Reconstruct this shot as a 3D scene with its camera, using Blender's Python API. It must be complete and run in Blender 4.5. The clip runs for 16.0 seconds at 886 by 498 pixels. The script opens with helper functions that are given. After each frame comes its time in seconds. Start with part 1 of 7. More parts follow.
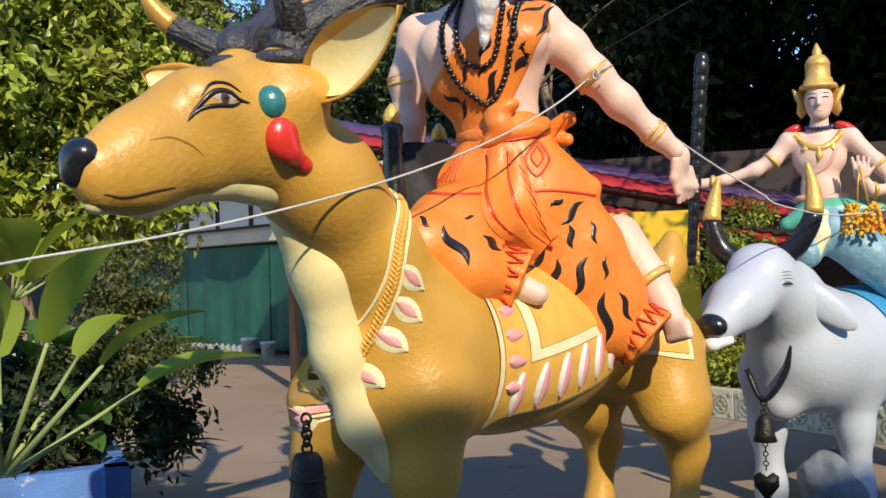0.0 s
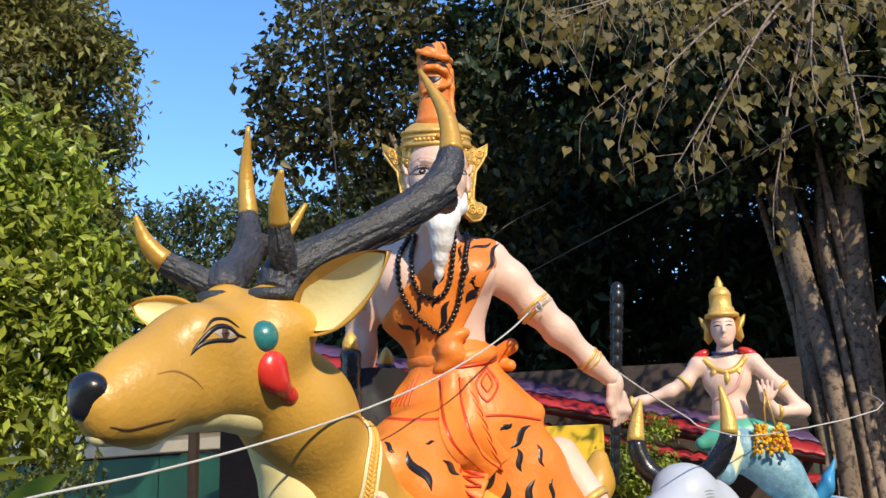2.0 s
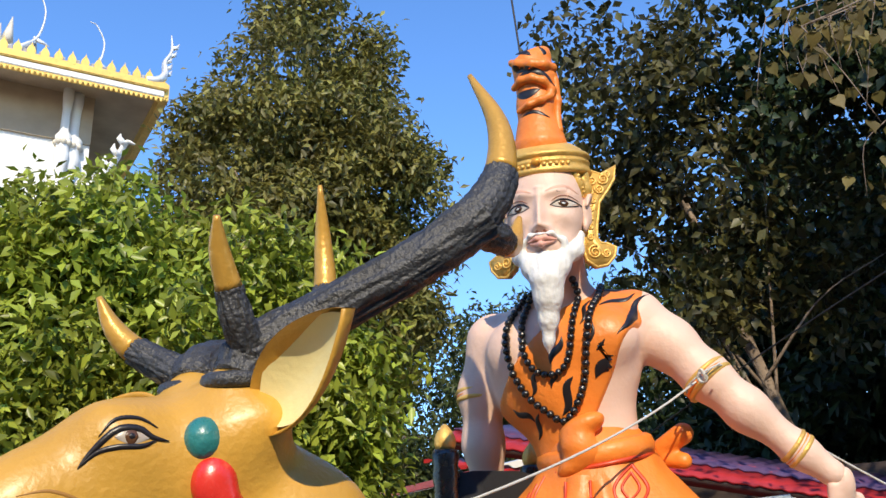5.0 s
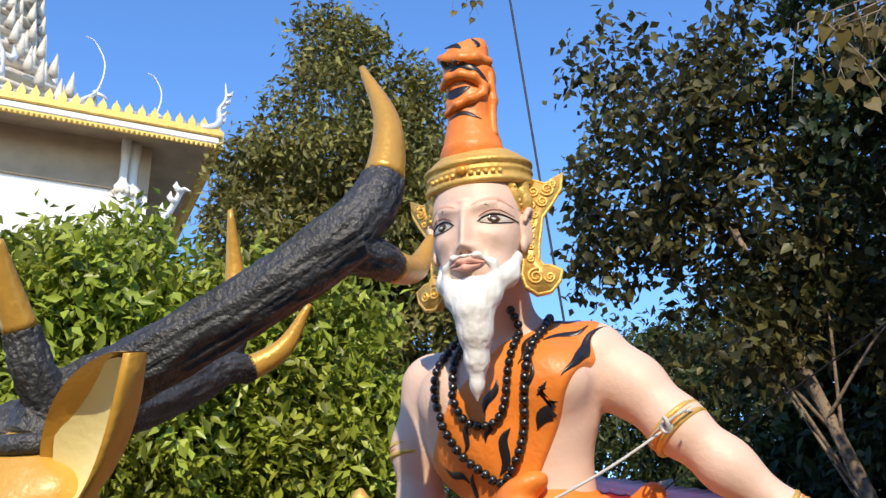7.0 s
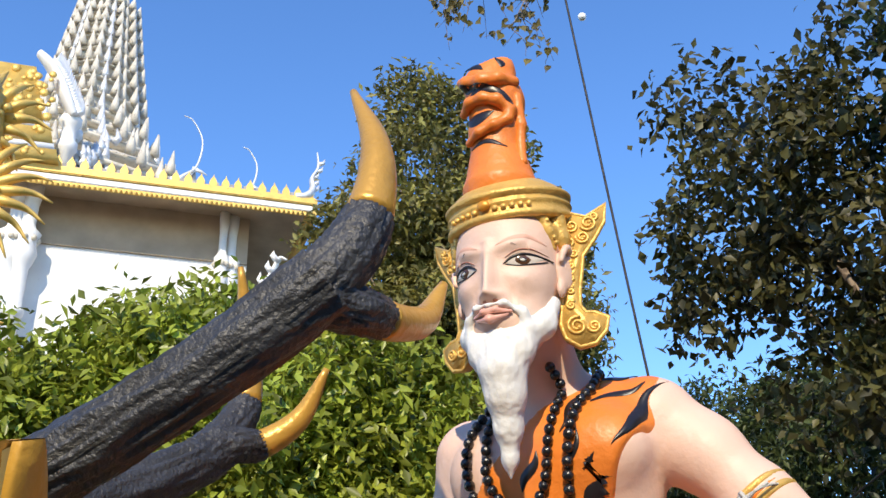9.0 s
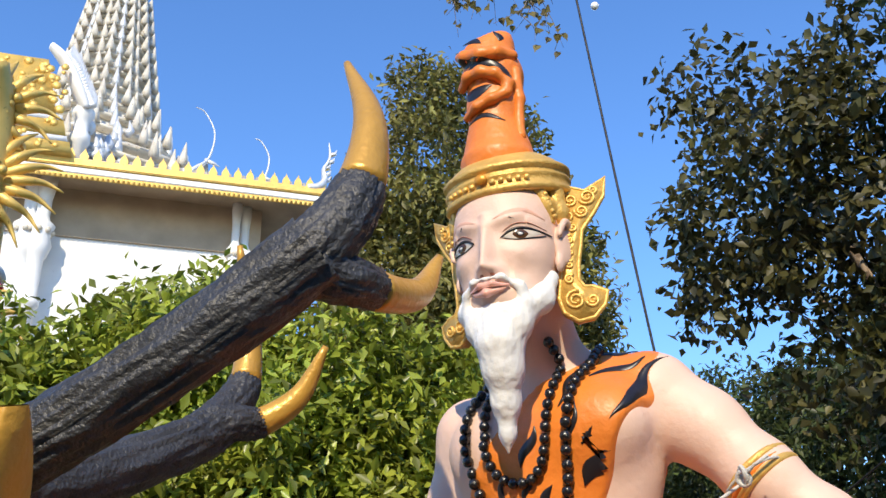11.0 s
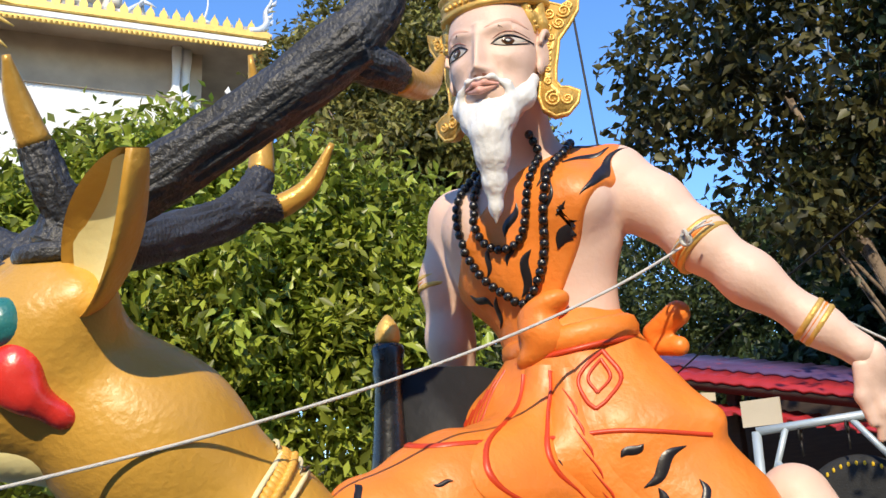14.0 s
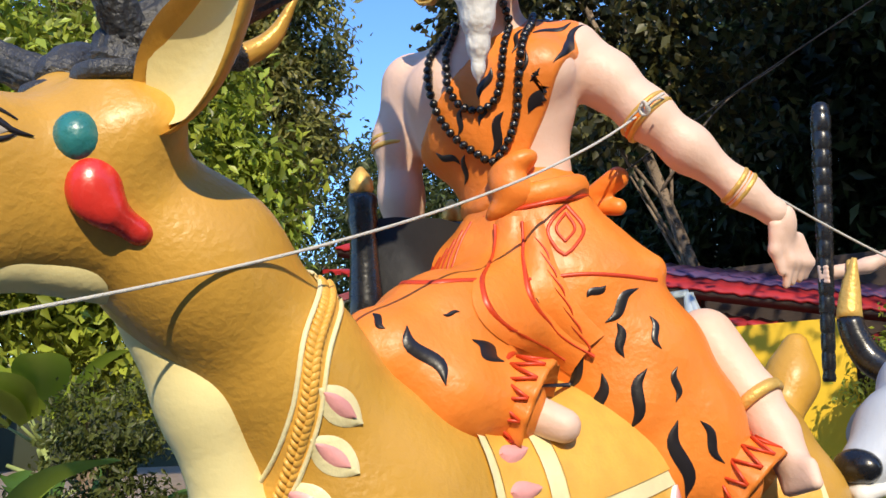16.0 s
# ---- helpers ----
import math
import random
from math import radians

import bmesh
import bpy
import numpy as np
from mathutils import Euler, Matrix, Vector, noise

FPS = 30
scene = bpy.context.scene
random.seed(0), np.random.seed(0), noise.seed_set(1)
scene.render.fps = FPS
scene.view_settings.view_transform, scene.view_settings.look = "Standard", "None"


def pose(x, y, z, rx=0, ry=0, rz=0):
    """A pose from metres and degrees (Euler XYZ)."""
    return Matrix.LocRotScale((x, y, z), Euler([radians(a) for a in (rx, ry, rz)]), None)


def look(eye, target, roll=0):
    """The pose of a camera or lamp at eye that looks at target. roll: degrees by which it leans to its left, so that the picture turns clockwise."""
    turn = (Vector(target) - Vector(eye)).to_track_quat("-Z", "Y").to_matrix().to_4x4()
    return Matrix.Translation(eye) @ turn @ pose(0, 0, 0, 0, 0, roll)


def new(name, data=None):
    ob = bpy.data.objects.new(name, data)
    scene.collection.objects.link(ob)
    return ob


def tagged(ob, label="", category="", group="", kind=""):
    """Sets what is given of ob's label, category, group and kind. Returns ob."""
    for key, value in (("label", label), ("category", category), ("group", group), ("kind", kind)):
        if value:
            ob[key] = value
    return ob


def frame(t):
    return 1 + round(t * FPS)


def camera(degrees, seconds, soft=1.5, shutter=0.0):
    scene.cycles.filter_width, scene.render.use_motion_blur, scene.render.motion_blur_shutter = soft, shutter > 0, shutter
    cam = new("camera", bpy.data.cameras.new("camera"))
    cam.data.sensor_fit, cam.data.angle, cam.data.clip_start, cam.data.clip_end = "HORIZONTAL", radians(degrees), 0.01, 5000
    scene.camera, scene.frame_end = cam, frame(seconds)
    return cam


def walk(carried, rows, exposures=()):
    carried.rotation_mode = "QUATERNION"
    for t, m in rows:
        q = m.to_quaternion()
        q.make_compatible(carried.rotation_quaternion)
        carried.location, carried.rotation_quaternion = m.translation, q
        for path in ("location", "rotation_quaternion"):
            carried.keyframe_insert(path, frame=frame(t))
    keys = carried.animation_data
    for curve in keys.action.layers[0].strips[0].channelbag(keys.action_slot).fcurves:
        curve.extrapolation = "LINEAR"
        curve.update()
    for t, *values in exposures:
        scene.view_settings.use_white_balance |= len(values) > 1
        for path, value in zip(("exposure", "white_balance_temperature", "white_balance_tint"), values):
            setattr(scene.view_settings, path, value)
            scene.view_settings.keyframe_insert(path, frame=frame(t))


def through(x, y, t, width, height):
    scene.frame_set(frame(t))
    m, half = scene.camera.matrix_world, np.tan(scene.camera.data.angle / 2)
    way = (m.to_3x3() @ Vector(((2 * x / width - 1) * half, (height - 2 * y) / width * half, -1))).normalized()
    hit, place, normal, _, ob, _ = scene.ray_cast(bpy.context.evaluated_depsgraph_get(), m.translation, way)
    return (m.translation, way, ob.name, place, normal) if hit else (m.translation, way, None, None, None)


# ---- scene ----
cam = camera(50.30, 16.0)
PATH = [
    (0, (1.290, -4.728, 1.626), (0.530, -2.879, 1.670), -1.8),
    (0.5, (1.146, -4.993, 1.668), (0.537, -3.1, 1.885), -2.0),
    (1, (1.03, -5.148, 1.702), (0.521, -3.244, 2.046), -2.2),
    (1.5, (0.976, -5.202, 1.7), (0.498, -3.305, 2.117), -2.3),
    (2, (1.032, -5.113, 1.71), (0.537, -3.231, 2.175), -2.1),
    (2.5, (1.187, -4.888, 1.72), (0.620, -3.037, 2.226), -1.7),
    (3, (1.303, -4.686, 1.71), (0.668, -2.871, 2.261), -1.3),
    (3.5, (1.303, -4.394, 1.724), (0.594, -2.616, 2.305), -1.3),
    (4, (1.402, -4.089, 1.787), (0.532, -2.393, 2.392), -1.3),
    (4.5, (1.598, -3.811, 1.80), (0.539, -2.24, 2.441), -1.1),
    (7, (1.701, -2.739, 1.979), (0.467, -1.361, 2.742), -1.6),
    (7.5, (1.654, -2.562, 1.996), (0.387, -1.246, 2.810), -1.5),
    (8, (1.631, -2.384, 2.050), (0.320, -1.132, 2.894), -1.4),
    (8.5, (1.622, -2.331, 2.083), (0.293, -1.114, 2.951), -1.6),
    (9, (1.572, -2.254, 2.122), (0.229, -1.064, 3.004), -1.7),
    (11.5, (1.569, -2.191, 2.056), (0.187, -1.024, 2.909), -1.4),
    (12, (1.601, -2.193, 1.995), (0.204, -1.031, 2.830), -1.3),
    (12.5, (1.625, -2.238, 1.936), (0.227, -1.060, 2.747), -1.5),
    (13, (1.623, -2.421, 1.885), (0.254, -1.171, 2.634), -2.5),
    (13.5, (1.649, -2.534, 1.810), (0.281, -1.229, 2.462), -2.9),
    (14, (1.736, -2.594, 1.735), (0.361, -1.258, 2.306), -2.5),
    (14.5, (1.769, -2.727, 1.678), (0.445, -1.318, 2.189), -2.9),
    (15, (1.658, -2.946, 1.606), (0.429, -1.432, 2.046), -3.1),
    (15.5, (1.541, -3.114, 1.572), (0.414, -1.503, 1.940), -3.2),
    (16, (1.261, -3.215, 1.565), (0.244, -1.527, 1.904), -3.4),
]
from mathutils.bvhtree import BVHTree

walk(cam, [(t, look(eye, target, roll)) for t, eye, target, roll in PATH])

# ---- light ----
SUN_WAY = Vector((0.66, -0.75, 0.0)).normalized()
SUN_ELEV = radians(34)
world = bpy.data.worlds.new("sky")
scene.world = world
world.use_nodes = True
wn, wl = world.node_tree.nodes, world.node_tree.links
sky = wn.new("ShaderNodeTexSky")
sky.sky_type = "NISHITA"
sky.sun_disc = False
sky.sun_elevation = SUN_ELEV
sky.sun_rotation = math.atan2(SUN_WAY.x, SUN_WAY.y)
sky.air_density, sky.dust_density, sky.ozone_density = 1.0, 0.0, 5.0
tone = wn.new("ShaderNodeHueSaturation")
tone.inputs["Hue"].default_value, tone.inputs["Saturation"].default_value, tone.inputs["Value"].default_value = 0.505, 1.12, 1.5
wl.new(sky.outputs[0], tone.inputs["Color"])
wl.new(tone.outputs[0], wn["Background"].inputs[0])
wn["Background"].inputs[1].default_value = 0.15
sun = new("sun", bpy.data.lights.new("sun", "SUN"))
sun.data.energy, sun.data.angle, sun.data.color = 3.75, radians(0.6), (1.0, 0.87, 0.65)
to_sun = SUN_WAY * math.cos(SUN_ELEV) + Vector((0, 0, math.sin(SUN_ELEV)))
sun.matrix_world = look(to_sun * 40, (0, 0, 0))
scene.view_settings.exposure = 0.4


# ---- materials ----
def material(name, color, rough=0.5, metal=0.0, vary=0.12, scale=6.0, bump=0.15, bump_scale=60.0, wear=None, wear_at=0.68, spec=0.5,
             island=0.0, clear=0.0, stretch=(1, 1, 1)):
    """A painted, stained or natural surface: two scales of colour change, fine relief, chips of another colour."""
    m = bpy.data.materials.new(name)
    m.use_nodes = True
    n, l = m.node_tree.nodes, m.node_tree.links
    b = n["Principled BSDF"]
    b.inputs["Metallic"].default_value = metal
    b.inputs["Specular IOR Level"].default_value = spec
    b.inputs["Coat Weight"].default_value = clear
    b.inputs["Coat Roughness"].default_value = 0.25
    co = n.new("ShaderNodeTexCoord")
    mp = n.new("ShaderNodeMapping")
    mp.inputs["Scale"].default_value = stretch
    l.new(co.outputs["Object"], mp.inputs[0])
    big, fine = n.new("ShaderNodeTexNoise"), n.new("ShaderNodeTexNoise")
    for node, s, d in ((big, scale, 5), (fine, bump_scale, 4)):
        node.inputs["Scale"].default_value = s
        node.inputs["Detail"].default_value = d
        l.new(mp.outputs[0], node.inputs["Vector"])
    hsv = n.new("ShaderNodeHueSaturation")
    hsv.inputs["Color"].default_value = (*color, 1)
    rng = n.new("ShaderNodeMapRange")
    rng.inputs["To Min"].default_value, rng.inputs["To Max"].default_value = 1 - 2 * vary, 1 + 2 * vary
    l.new(big.outputs[0], rng.inputs[0])
    value = rng.outputs[0]
    if island:
        geo = n.new("ShaderNodeNewGeometry")
        r2 = n.new("ShaderNodeMapRange")
        r2.inputs["To Min"].default_value, r2.inputs["To Max"].default_value = 1 - island, 1 + island
        l.new(geo.outputs["Random Per Island"], r2.inputs[0])
        mul = n.new("ShaderNodeMath")
        mul.operation = "MULTIPLY"
        l.new(value, mul.inputs[0])
        l.new(r2.outputs[0], mul.inputs[1])
        value = mul.outputs[0]
        hue = n.new("ShaderNodeMapRange")
        hue.inputs["To Min"].default_value, hue.inputs["To Max"].default_value = 0.5 - island * 0.06, 0.5 + island * 0.05
        l.new(big.outputs[0], hue.inputs[0])
        l.new(hue.outputs[0], hsv.inputs["Hue"])
    l.new(value, hsv.inputs["Value"])
    out = hsv.outputs[0]
    if wear:
        mask = n.new("ShaderNodeTexNoise")
        mask.inputs["Scale"].default_value = scale * 2.3
        mask.inputs["Detail"].default_value = 9
        mask.inputs["Roughness"].default_value = 0.7
        l.new(co.outputs["Object"], mask.inputs["Vector"])
        ramp = n.new("ShaderNodeValToRGB")
        ramp.color_ramp.elements[0].position, ramp.color_ramp.elements[1].position = wear_at, wear_at + 0.05
        l.new(mask.outputs[0], ramp.inputs[0])
        mix = n.new("ShaderNodeMix")
        mix.data_type = "RGBA"
        l.new(ramp.outputs[0], mix.inputs[0])
        l.new(out, mix.inputs[6])
        mix.inputs[7].default_value = (*wear, 1)
        out = mix.outputs[2]
    l.new(out, b.inputs["Base Color"])
    rr = n.new("ShaderNodeMapRange")
    rr.inputs["To Min"].default_value, rr.inputs["To Max"].default_value = max(0.02, rough - 0.12), min(1, rough + 0.12)
    l.new(fine.outputs[0], rr.inputs[0])
    l.new(rr.outputs[0], b.inputs["Roughness"])
    if bump:
        bp = n.new("ShaderNodeBump")
        bp.inputs["Strength"].default_value = bump
        bp.inputs["Distance"].default_value = 0.01
        l.new(fine.outputs[0], bp.inputs["Height"])
        l.new(bp.outputs[0], b.inputs["Normal"])
    return m


def leaf_material(name, color, island=0.45, through=0.35, rough=0.45):
    """Leaves: shaded one by one, letting some light through."""
    m = material(name, color, rough, vary=0.15, scale=0.7, bump=0.0, island=island, spec=0.4)
    n, l = m.node_tree.nodes, m.node_tree.links
    b, o = n["Principled BSDF"], n["Material Output"]
    t = n.new("ShaderNodeBsdfTranslucent")
    src = b.inputs["Base Color"].links[0].from_socket
    l.new(src, t.inputs[0])
    mx = n.new("ShaderNodeMixShader")
    mx.inputs[0].default_value = through
    l.new(b.outputs[0], mx.inputs[1])
    l.new(t.outputs[0], mx.inputs[2])
    l.new(mx.outputs[0], o.inputs[0])
    return m


TAN = material("tan_paint", (0.60, 0.325, 0.048), 0.42, vary=0.17, scale=2.2, bump=0.35, bump_scale=45, wear=(0.60, 0.38, 0.12), wear_at=0.68, clear=0.12)
CREAM = material("cream_paint", (0.86, 0.74, 0.36), 0.4, vary=0.06, scale=3, bump=0.2, bump_scale=40)
SKIN = material("flesh_paint", (0.80, 0.55, 0.43), 0.52, vary=0.05, scale=4, bump=0.22, bump_scale=42, wear=(0.74, 0.50, 0.40), wear_at=0.64)
ORANGE = material("orange_paint", (0.84, 0.235, 0.030), 0.45, vary=0.13, scale=5, bump=0.4, bump_scale=35, clear=0.05)
RED_ORANGE = material("red_orange_paint", (0.62, 0.055, 0.012), 0.4, vary=0.08, scale=8, bump=0.1)
BLACK = material("black_paint", (0.012, 0.012, 0.014), 0.28, vary=0.2, bump=0.25, bump_scale=30, clear=0.3)
BLACK_DULL = material("dull_black_paint", (0.016, 0.016, 0.017), 0.62, vary=0.2, bump=0.25, bump_scale=30, spec=0.3)
STRIPE = material("black_stripe_paint", (0.016, 0.013, 0.014), 0.35, vary=0.2, bump=0.1)
ANTLER = material("antler_black_paint", (0.042, 0.043, 0.047), 0.45, vary=0.3, scale=9, bump=0.9, bump_scale=70, wear=(0.22, 0.14, 0.05), wear_at=0.73, spec=0.6)
HORN_GOLD = material("ochre_gold_paint", (0.62, 0.34, 0.06), 0.34, metal=0.25, vary=0.12, scale=7, bump=0.35, bump_scale=40)
GOLD = material("gold_paint", (0.78, 0.48, 0.12), 0.42, metal=0.35, vary=0.14, scale=14, bump=0.5, bump_scale=55, wear=(0.50, 0.28, 0.05), wear_at=0.68)
WHITE = material("white_paint", (0.80, 0.79, 0.76), 0.45, vary=0.04, scale=5, bump=0.35, bump_scale=38)
LIP = material("lip_paint", (0.78, 0.40, 0.31), 0.35, vary=0.05, bump=0)
PINK = material("pink_paint", (0.80, 0.36, 0.34), 0.4, vary=0.1, scale=14, bump=0.2)
PALE = material("pale_yellow_paint", (0.83, 0.74, 0.42), 0.45, vary=0.1, scale=10, bump=0.3)
TEAL = material("teal_paint", (0.03, 0.19, 0.19), 0.3, vary=0.25, scale=16, bump=0.3, clear=0.3)
RED = material("red_paint", (0.68, 0.035, 0.022), 0.26, vary=0.08, scale=8, bump=0.15, clear=0.4)
COW = material("white_blue_paint", (0.50, 0.54, 0.60), 0.45, vary=0.06, scale=3, bump=0.25, bump_scale=30, clear=0.05)
BLUE = material("blue_paint", (0.05, 0.30, 0.55), 0.4, vary=0.15, scale=10, bump=0.2)
GREEN = material("green_cloth_paint", (0.10, 0.42, 0.28), 0.4, vary=0.15, scale=8, bump=0.2)
IRON = material("dark_iron", (0.045, 0.04, 0.036), 0.5, metal=0.8, vary=0.3, scale=20, bump=0.5)
ROPE = material("grey_cord", (0.62, 0.60, 0.55), 0.7, vary=0.1, scale=40, bump=0.6, bump_scale=250)


# ---- builders ----
def smooth(me, mats):
    for p in mats:
        me.materials.append(p)
    me.polygons.foreach_set("use_smooth", [True] * len(me.polygons))


def link(name, verts, faces, mats, idx=None, parent=None, smoothed=True):
    me = bpy.data.meshes.new(name)
    me.from_pydata([tuple(v) for v in verts], [], [tuple(int(i) for i in f) for f in faces])
    for m in mats:
        me.materials.append(m)
    if idx is not None:
        me.polygons.foreach_set("material_index", np.asarray(idx, dtype=np.int32))
    if smoothed:
        me.polygons.foreach_set("use_smooth", np.ones(len(me.polygons), dtype=bool))
    me.update()
    ob = new(name, me)
    ob.parent = parent
    return ob


def part(name, bm, mat, parent=None, label="", smoothed=False):
    me = bpy.data.meshes.new(name)
    bm.to_mesh(me)
    bm.free()
    me.materials.append(mat)
    if smoothed:
        me.polygons.foreach_set("use_smooth", np.ones(len(me.polygons), dtype=bool))
    ob = new(name, me)
    ob.parent = parent
    if label:
        ob["label"] = label
    return ob


def empty(name, m=None):
    ob = new(name)
    if m is not None:
        ob.matrix_world = m
    return ob


class Builder:
    """Gathers pieces with several paints into one mesh."""

    def __init__(self):
        self.v, self.f, self.i, self.mats, self.n = [], [], [], [], 0

    def add(self, verts, faces, mat):
        if mat not in self.mats:
            self.mats.append(mat)
        k = self.mats.index(mat)
        self.v.extend(tuple(float(c) for c in p) for p in verts)
        self.f.extend(tuple(int(a) + self.n for a in q) for q in faces)
        self.i.extend([k] * len(faces))
        self.n += len(verts)

    def done(self, name, m=None, parent=None):
        ob = link(name, self.v, self.f, self.mats, self.i, parent)
        if m is not None:
            ob.matrix_world = m
        return ob


def cap(a, b, ra, rb, flat=None):
    return ("c", np.array(a, float), np.array(b, float), ra, rb, flat)


def chain(*pts, flat=None):
    """Round cones along points (x, y, z, radius)."""
    return [cap(p[:3], q[:3], p[3], q[3], flat) for p, q in zip(pts, pts[1:])]


def ell(c, r, turn=(0, 0, 0)):
    return ("e", np.array(c, float), np.array(r, float), np.array(Euler([radians(a) for a in turn]).to_matrix()))


def blend(prims, k=0.06, res=0.02, cuts=()):
    """One skin round the forms, which melt into one another over k metres; cuts: half-spaces (point, outward normal)."""
    lo, hi = np.full(3, 1e9), np.full(3, -1e9)
    boxes = []
    for p in prims:
        if p[0] == "c":
            r = max(p[3], p[4]) * (1 if p[5] is None else max(1, p[5][1]))
            a, b = np.minimum(p[1], p[2]) - r, np.maximum(p[1], p[2]) + r
        else:
            a, b = p[1] - p[2].max(), p[1] + p[2].max()
        boxes.append((a, b))
        lo, hi = np.minimum(lo, a), np.maximum(hi, b)
    lo -= 3 * res + 0.01
    n = np.ceil((hi + 3 * res + 0.01 - lo) / res).astype(int) + 1
    d = np.full(n, 0.5, np.float32)
    for p, (a, b) in zip(prims, boxes):
        i0 = np.maximum(((a - k - 2 * res - lo) / res).astype(int), 0)
        i1 = np.minimum(((b + k + 2 * res - lo) / res).astype(int) + 2, n)
        ax = [lo[j] + res * np.arange(i0[j], i1[j]) for j in range(3)]
        g = np.stack(np.meshgrid(*ax, indexing="ij"), -1)
        if p[0] == "c":
            q, ab = g - p[1], p[2] - p[1]
            if p[5] is not None:
                axis = np.array(p[5][0], float)
                axis /= np.linalg.norm(axis)
                s = 1 / p[5][1] - 1
                q = q + (q @ axis)[..., None] * axis * s
                ab = ab + (ab @ axis) * axis * s
            t = np.clip((q @ ab) / max(ab @ ab, 1e-9), 0, 1)
            v = np.linalg.norm(q - t[..., None] * ab, axis=-1) - (p[3] + t * (p[4] - p[3]))
            if p[5] is not None:
                v = v * min(1, p[5][1])
        else:
            q = ((g - p[1]) @ p[3]) / p[2]
            m = np.linalg.norm(q, axis=-1)
            m2 = np.linalg.norm(q / p[2], axis=-1)
            v = m * (m - 1) / np.maximum(m2, 1e-6)
        s = tuple(slice(x, y) for x, y in zip(i0, i1))
        old = d[s]
        h = np.maximum(k - np.abs(old - v), 0) / k
        d[s] = np.minimum(old, v) - h * h * k / 4
    if cuts:
        ax = [lo[j] + res * np.arange(n[j]) for j in range(3)]
        for at, nor in cuts:
            nor = np.array(nor, float) / np.linalg.norm(nor)
            pl = ((ax[0] - at[0]) * nor[0])[:, None, None] + ((ax[1] - at[1]) * nor[1])[None, :, None] + ((ax[2] - at[2]) * nor[2])[None, None, :]
            d = np.maximum(d, pl)
    # surface nets
    ins = d < 0
    c = [ins[i:n[0] - 1 + i, j:n[1] - 1 + j, l:n[2] - 1 + l] for i in (0, 1) for j in (0, 1) for l in (0, 1)]
    tot = sum(x.astype(np.int8) for x in c)
    cell = np.argwhere((tot > 0) & (tot < 8))
    idx = np.full(n - 1, -1, np.int64)
    idx[tuple(cell.T)] = np.arange(len(cell))
    acc, cnt = np.zeros((len(cell), 3)), np.zeros(len(cell))
    corners = [np.array((i, j, l)) for i in (0, 1) for j in (0, 1) for l in (0, 1)]
    for i, a in enumerate(corners):
        for b in corners[i + 1:]:
            if abs(a - b).sum() != 1:
                continue
            da, db = d[tuple((cell + a).T)], d[tuple((cell + b).T)]
            x = (da < 0) != (db < 0)
            t = np.where(x, da / np.where(x, da - db, 1), 0)
            acc += np.where(x[:, None], a + t[:, None] * (b - a), 0)
            cnt += x
    verts = lo + res * (cell + acc / cnt[:, None])
    faces = []
    for ax_ in range(3):
        u, w = (ax_ + 1) % 3, (ax_ + 2) % 3
        e = np.eye(3, dtype=int)
        sh = n - e[ax_]
        s0 = tuple(slice(0, x) for x in sh)
        s1 = tuple(slice(e[ax_][j], n[j]) for j in range(3))
        a, b = ins[s0], ins[s1]
        pts = np.argwhere(a != b)
        pts = pts[(pts[:, u] > 0) & (pts[:, w] > 0) & (pts[:, u] < n[u] - 1) & (pts[:, w] < n[w] - 1)]
        flip = a[tuple(pts.T)]
        q = np.stack([idx[tuple((pts - o).T)] for o in (0 * e[0], e[u], e[u] + e[w], e[w])], 1)
        q[~flip] = q[~flip][:, ::-1]
        faces.append(q)
    return verts, np.concatenate(faces)


def tube(pts, radii, seg=12, closed=False, flat=1.0, power=1):
    """A tube along a smooth line through the points."""
    p = np.array(pts, float)
    n = len(p)
    r = np.broadcast_to(np.array(radii, float), (n,))
    if closed:
        tan = np.roll(p, -1, 0) - np.roll(p, 1, 0)
    else:
        tan = np.gradient(p, axis=0)
    tan /= np.linalg.norm(tan, axis=1)[:, None]
    up = np.array((0, 0, 1.0)) if abs(tan[0][2]) < 0.9 else np.array((0, 1.0, 0))
    side = np.cross(tan[0], up)
    side /= np.linalg.norm(side)
    verts, faces = [], []
    for k in range(n):
        side = side - tan[k] * (side @ tan[k])
        side /= np.linalg.norm(side)
        bi = np.cross(tan[k], side)
        for a in np.arange(seg) * 2 * math.pi / seg:
            verts.append(p[k] + r[k] * (math.cos(a) * side + flat * math.sin(a) * bi))
    last = n if closed else n - 1
    for k in range(last):
        for a in range(seg):
            b, k2 = (a + 1) % seg, (k + 1) % n
            faces.append((k * seg + a, k * seg + b, k2 * seg + b, k2 * seg + a))
    if not closed:
        faces.append(tuple(range(seg))[::-1])
        faces.append(tuple((n - 1) * seg + a for a in range(seg)))
    return verts, faces


def spline(pts, n=24):
    """Catmull-Rom through rows of numbers."""
    p = np.array(pts, float)
    p = np.vstack([2 * p[0] - p[1], p, 2 * p[-1] - p[-2]])
    out = []
    m = len(p) - 3
    for k in range(n + 1):
        x = min(k / n * m, m - 1e-6)
        i, t = int(x), x - int(x)
        a, b, c, d = p[i:i + 4]
        out.append(0.5 * (2 * b + (c - a) * t + (2 * a - 5 * b + 4 * c - d) * t * t + (3 * b - a - 3 * c + d) * t ** 3))
    return np.array(out)


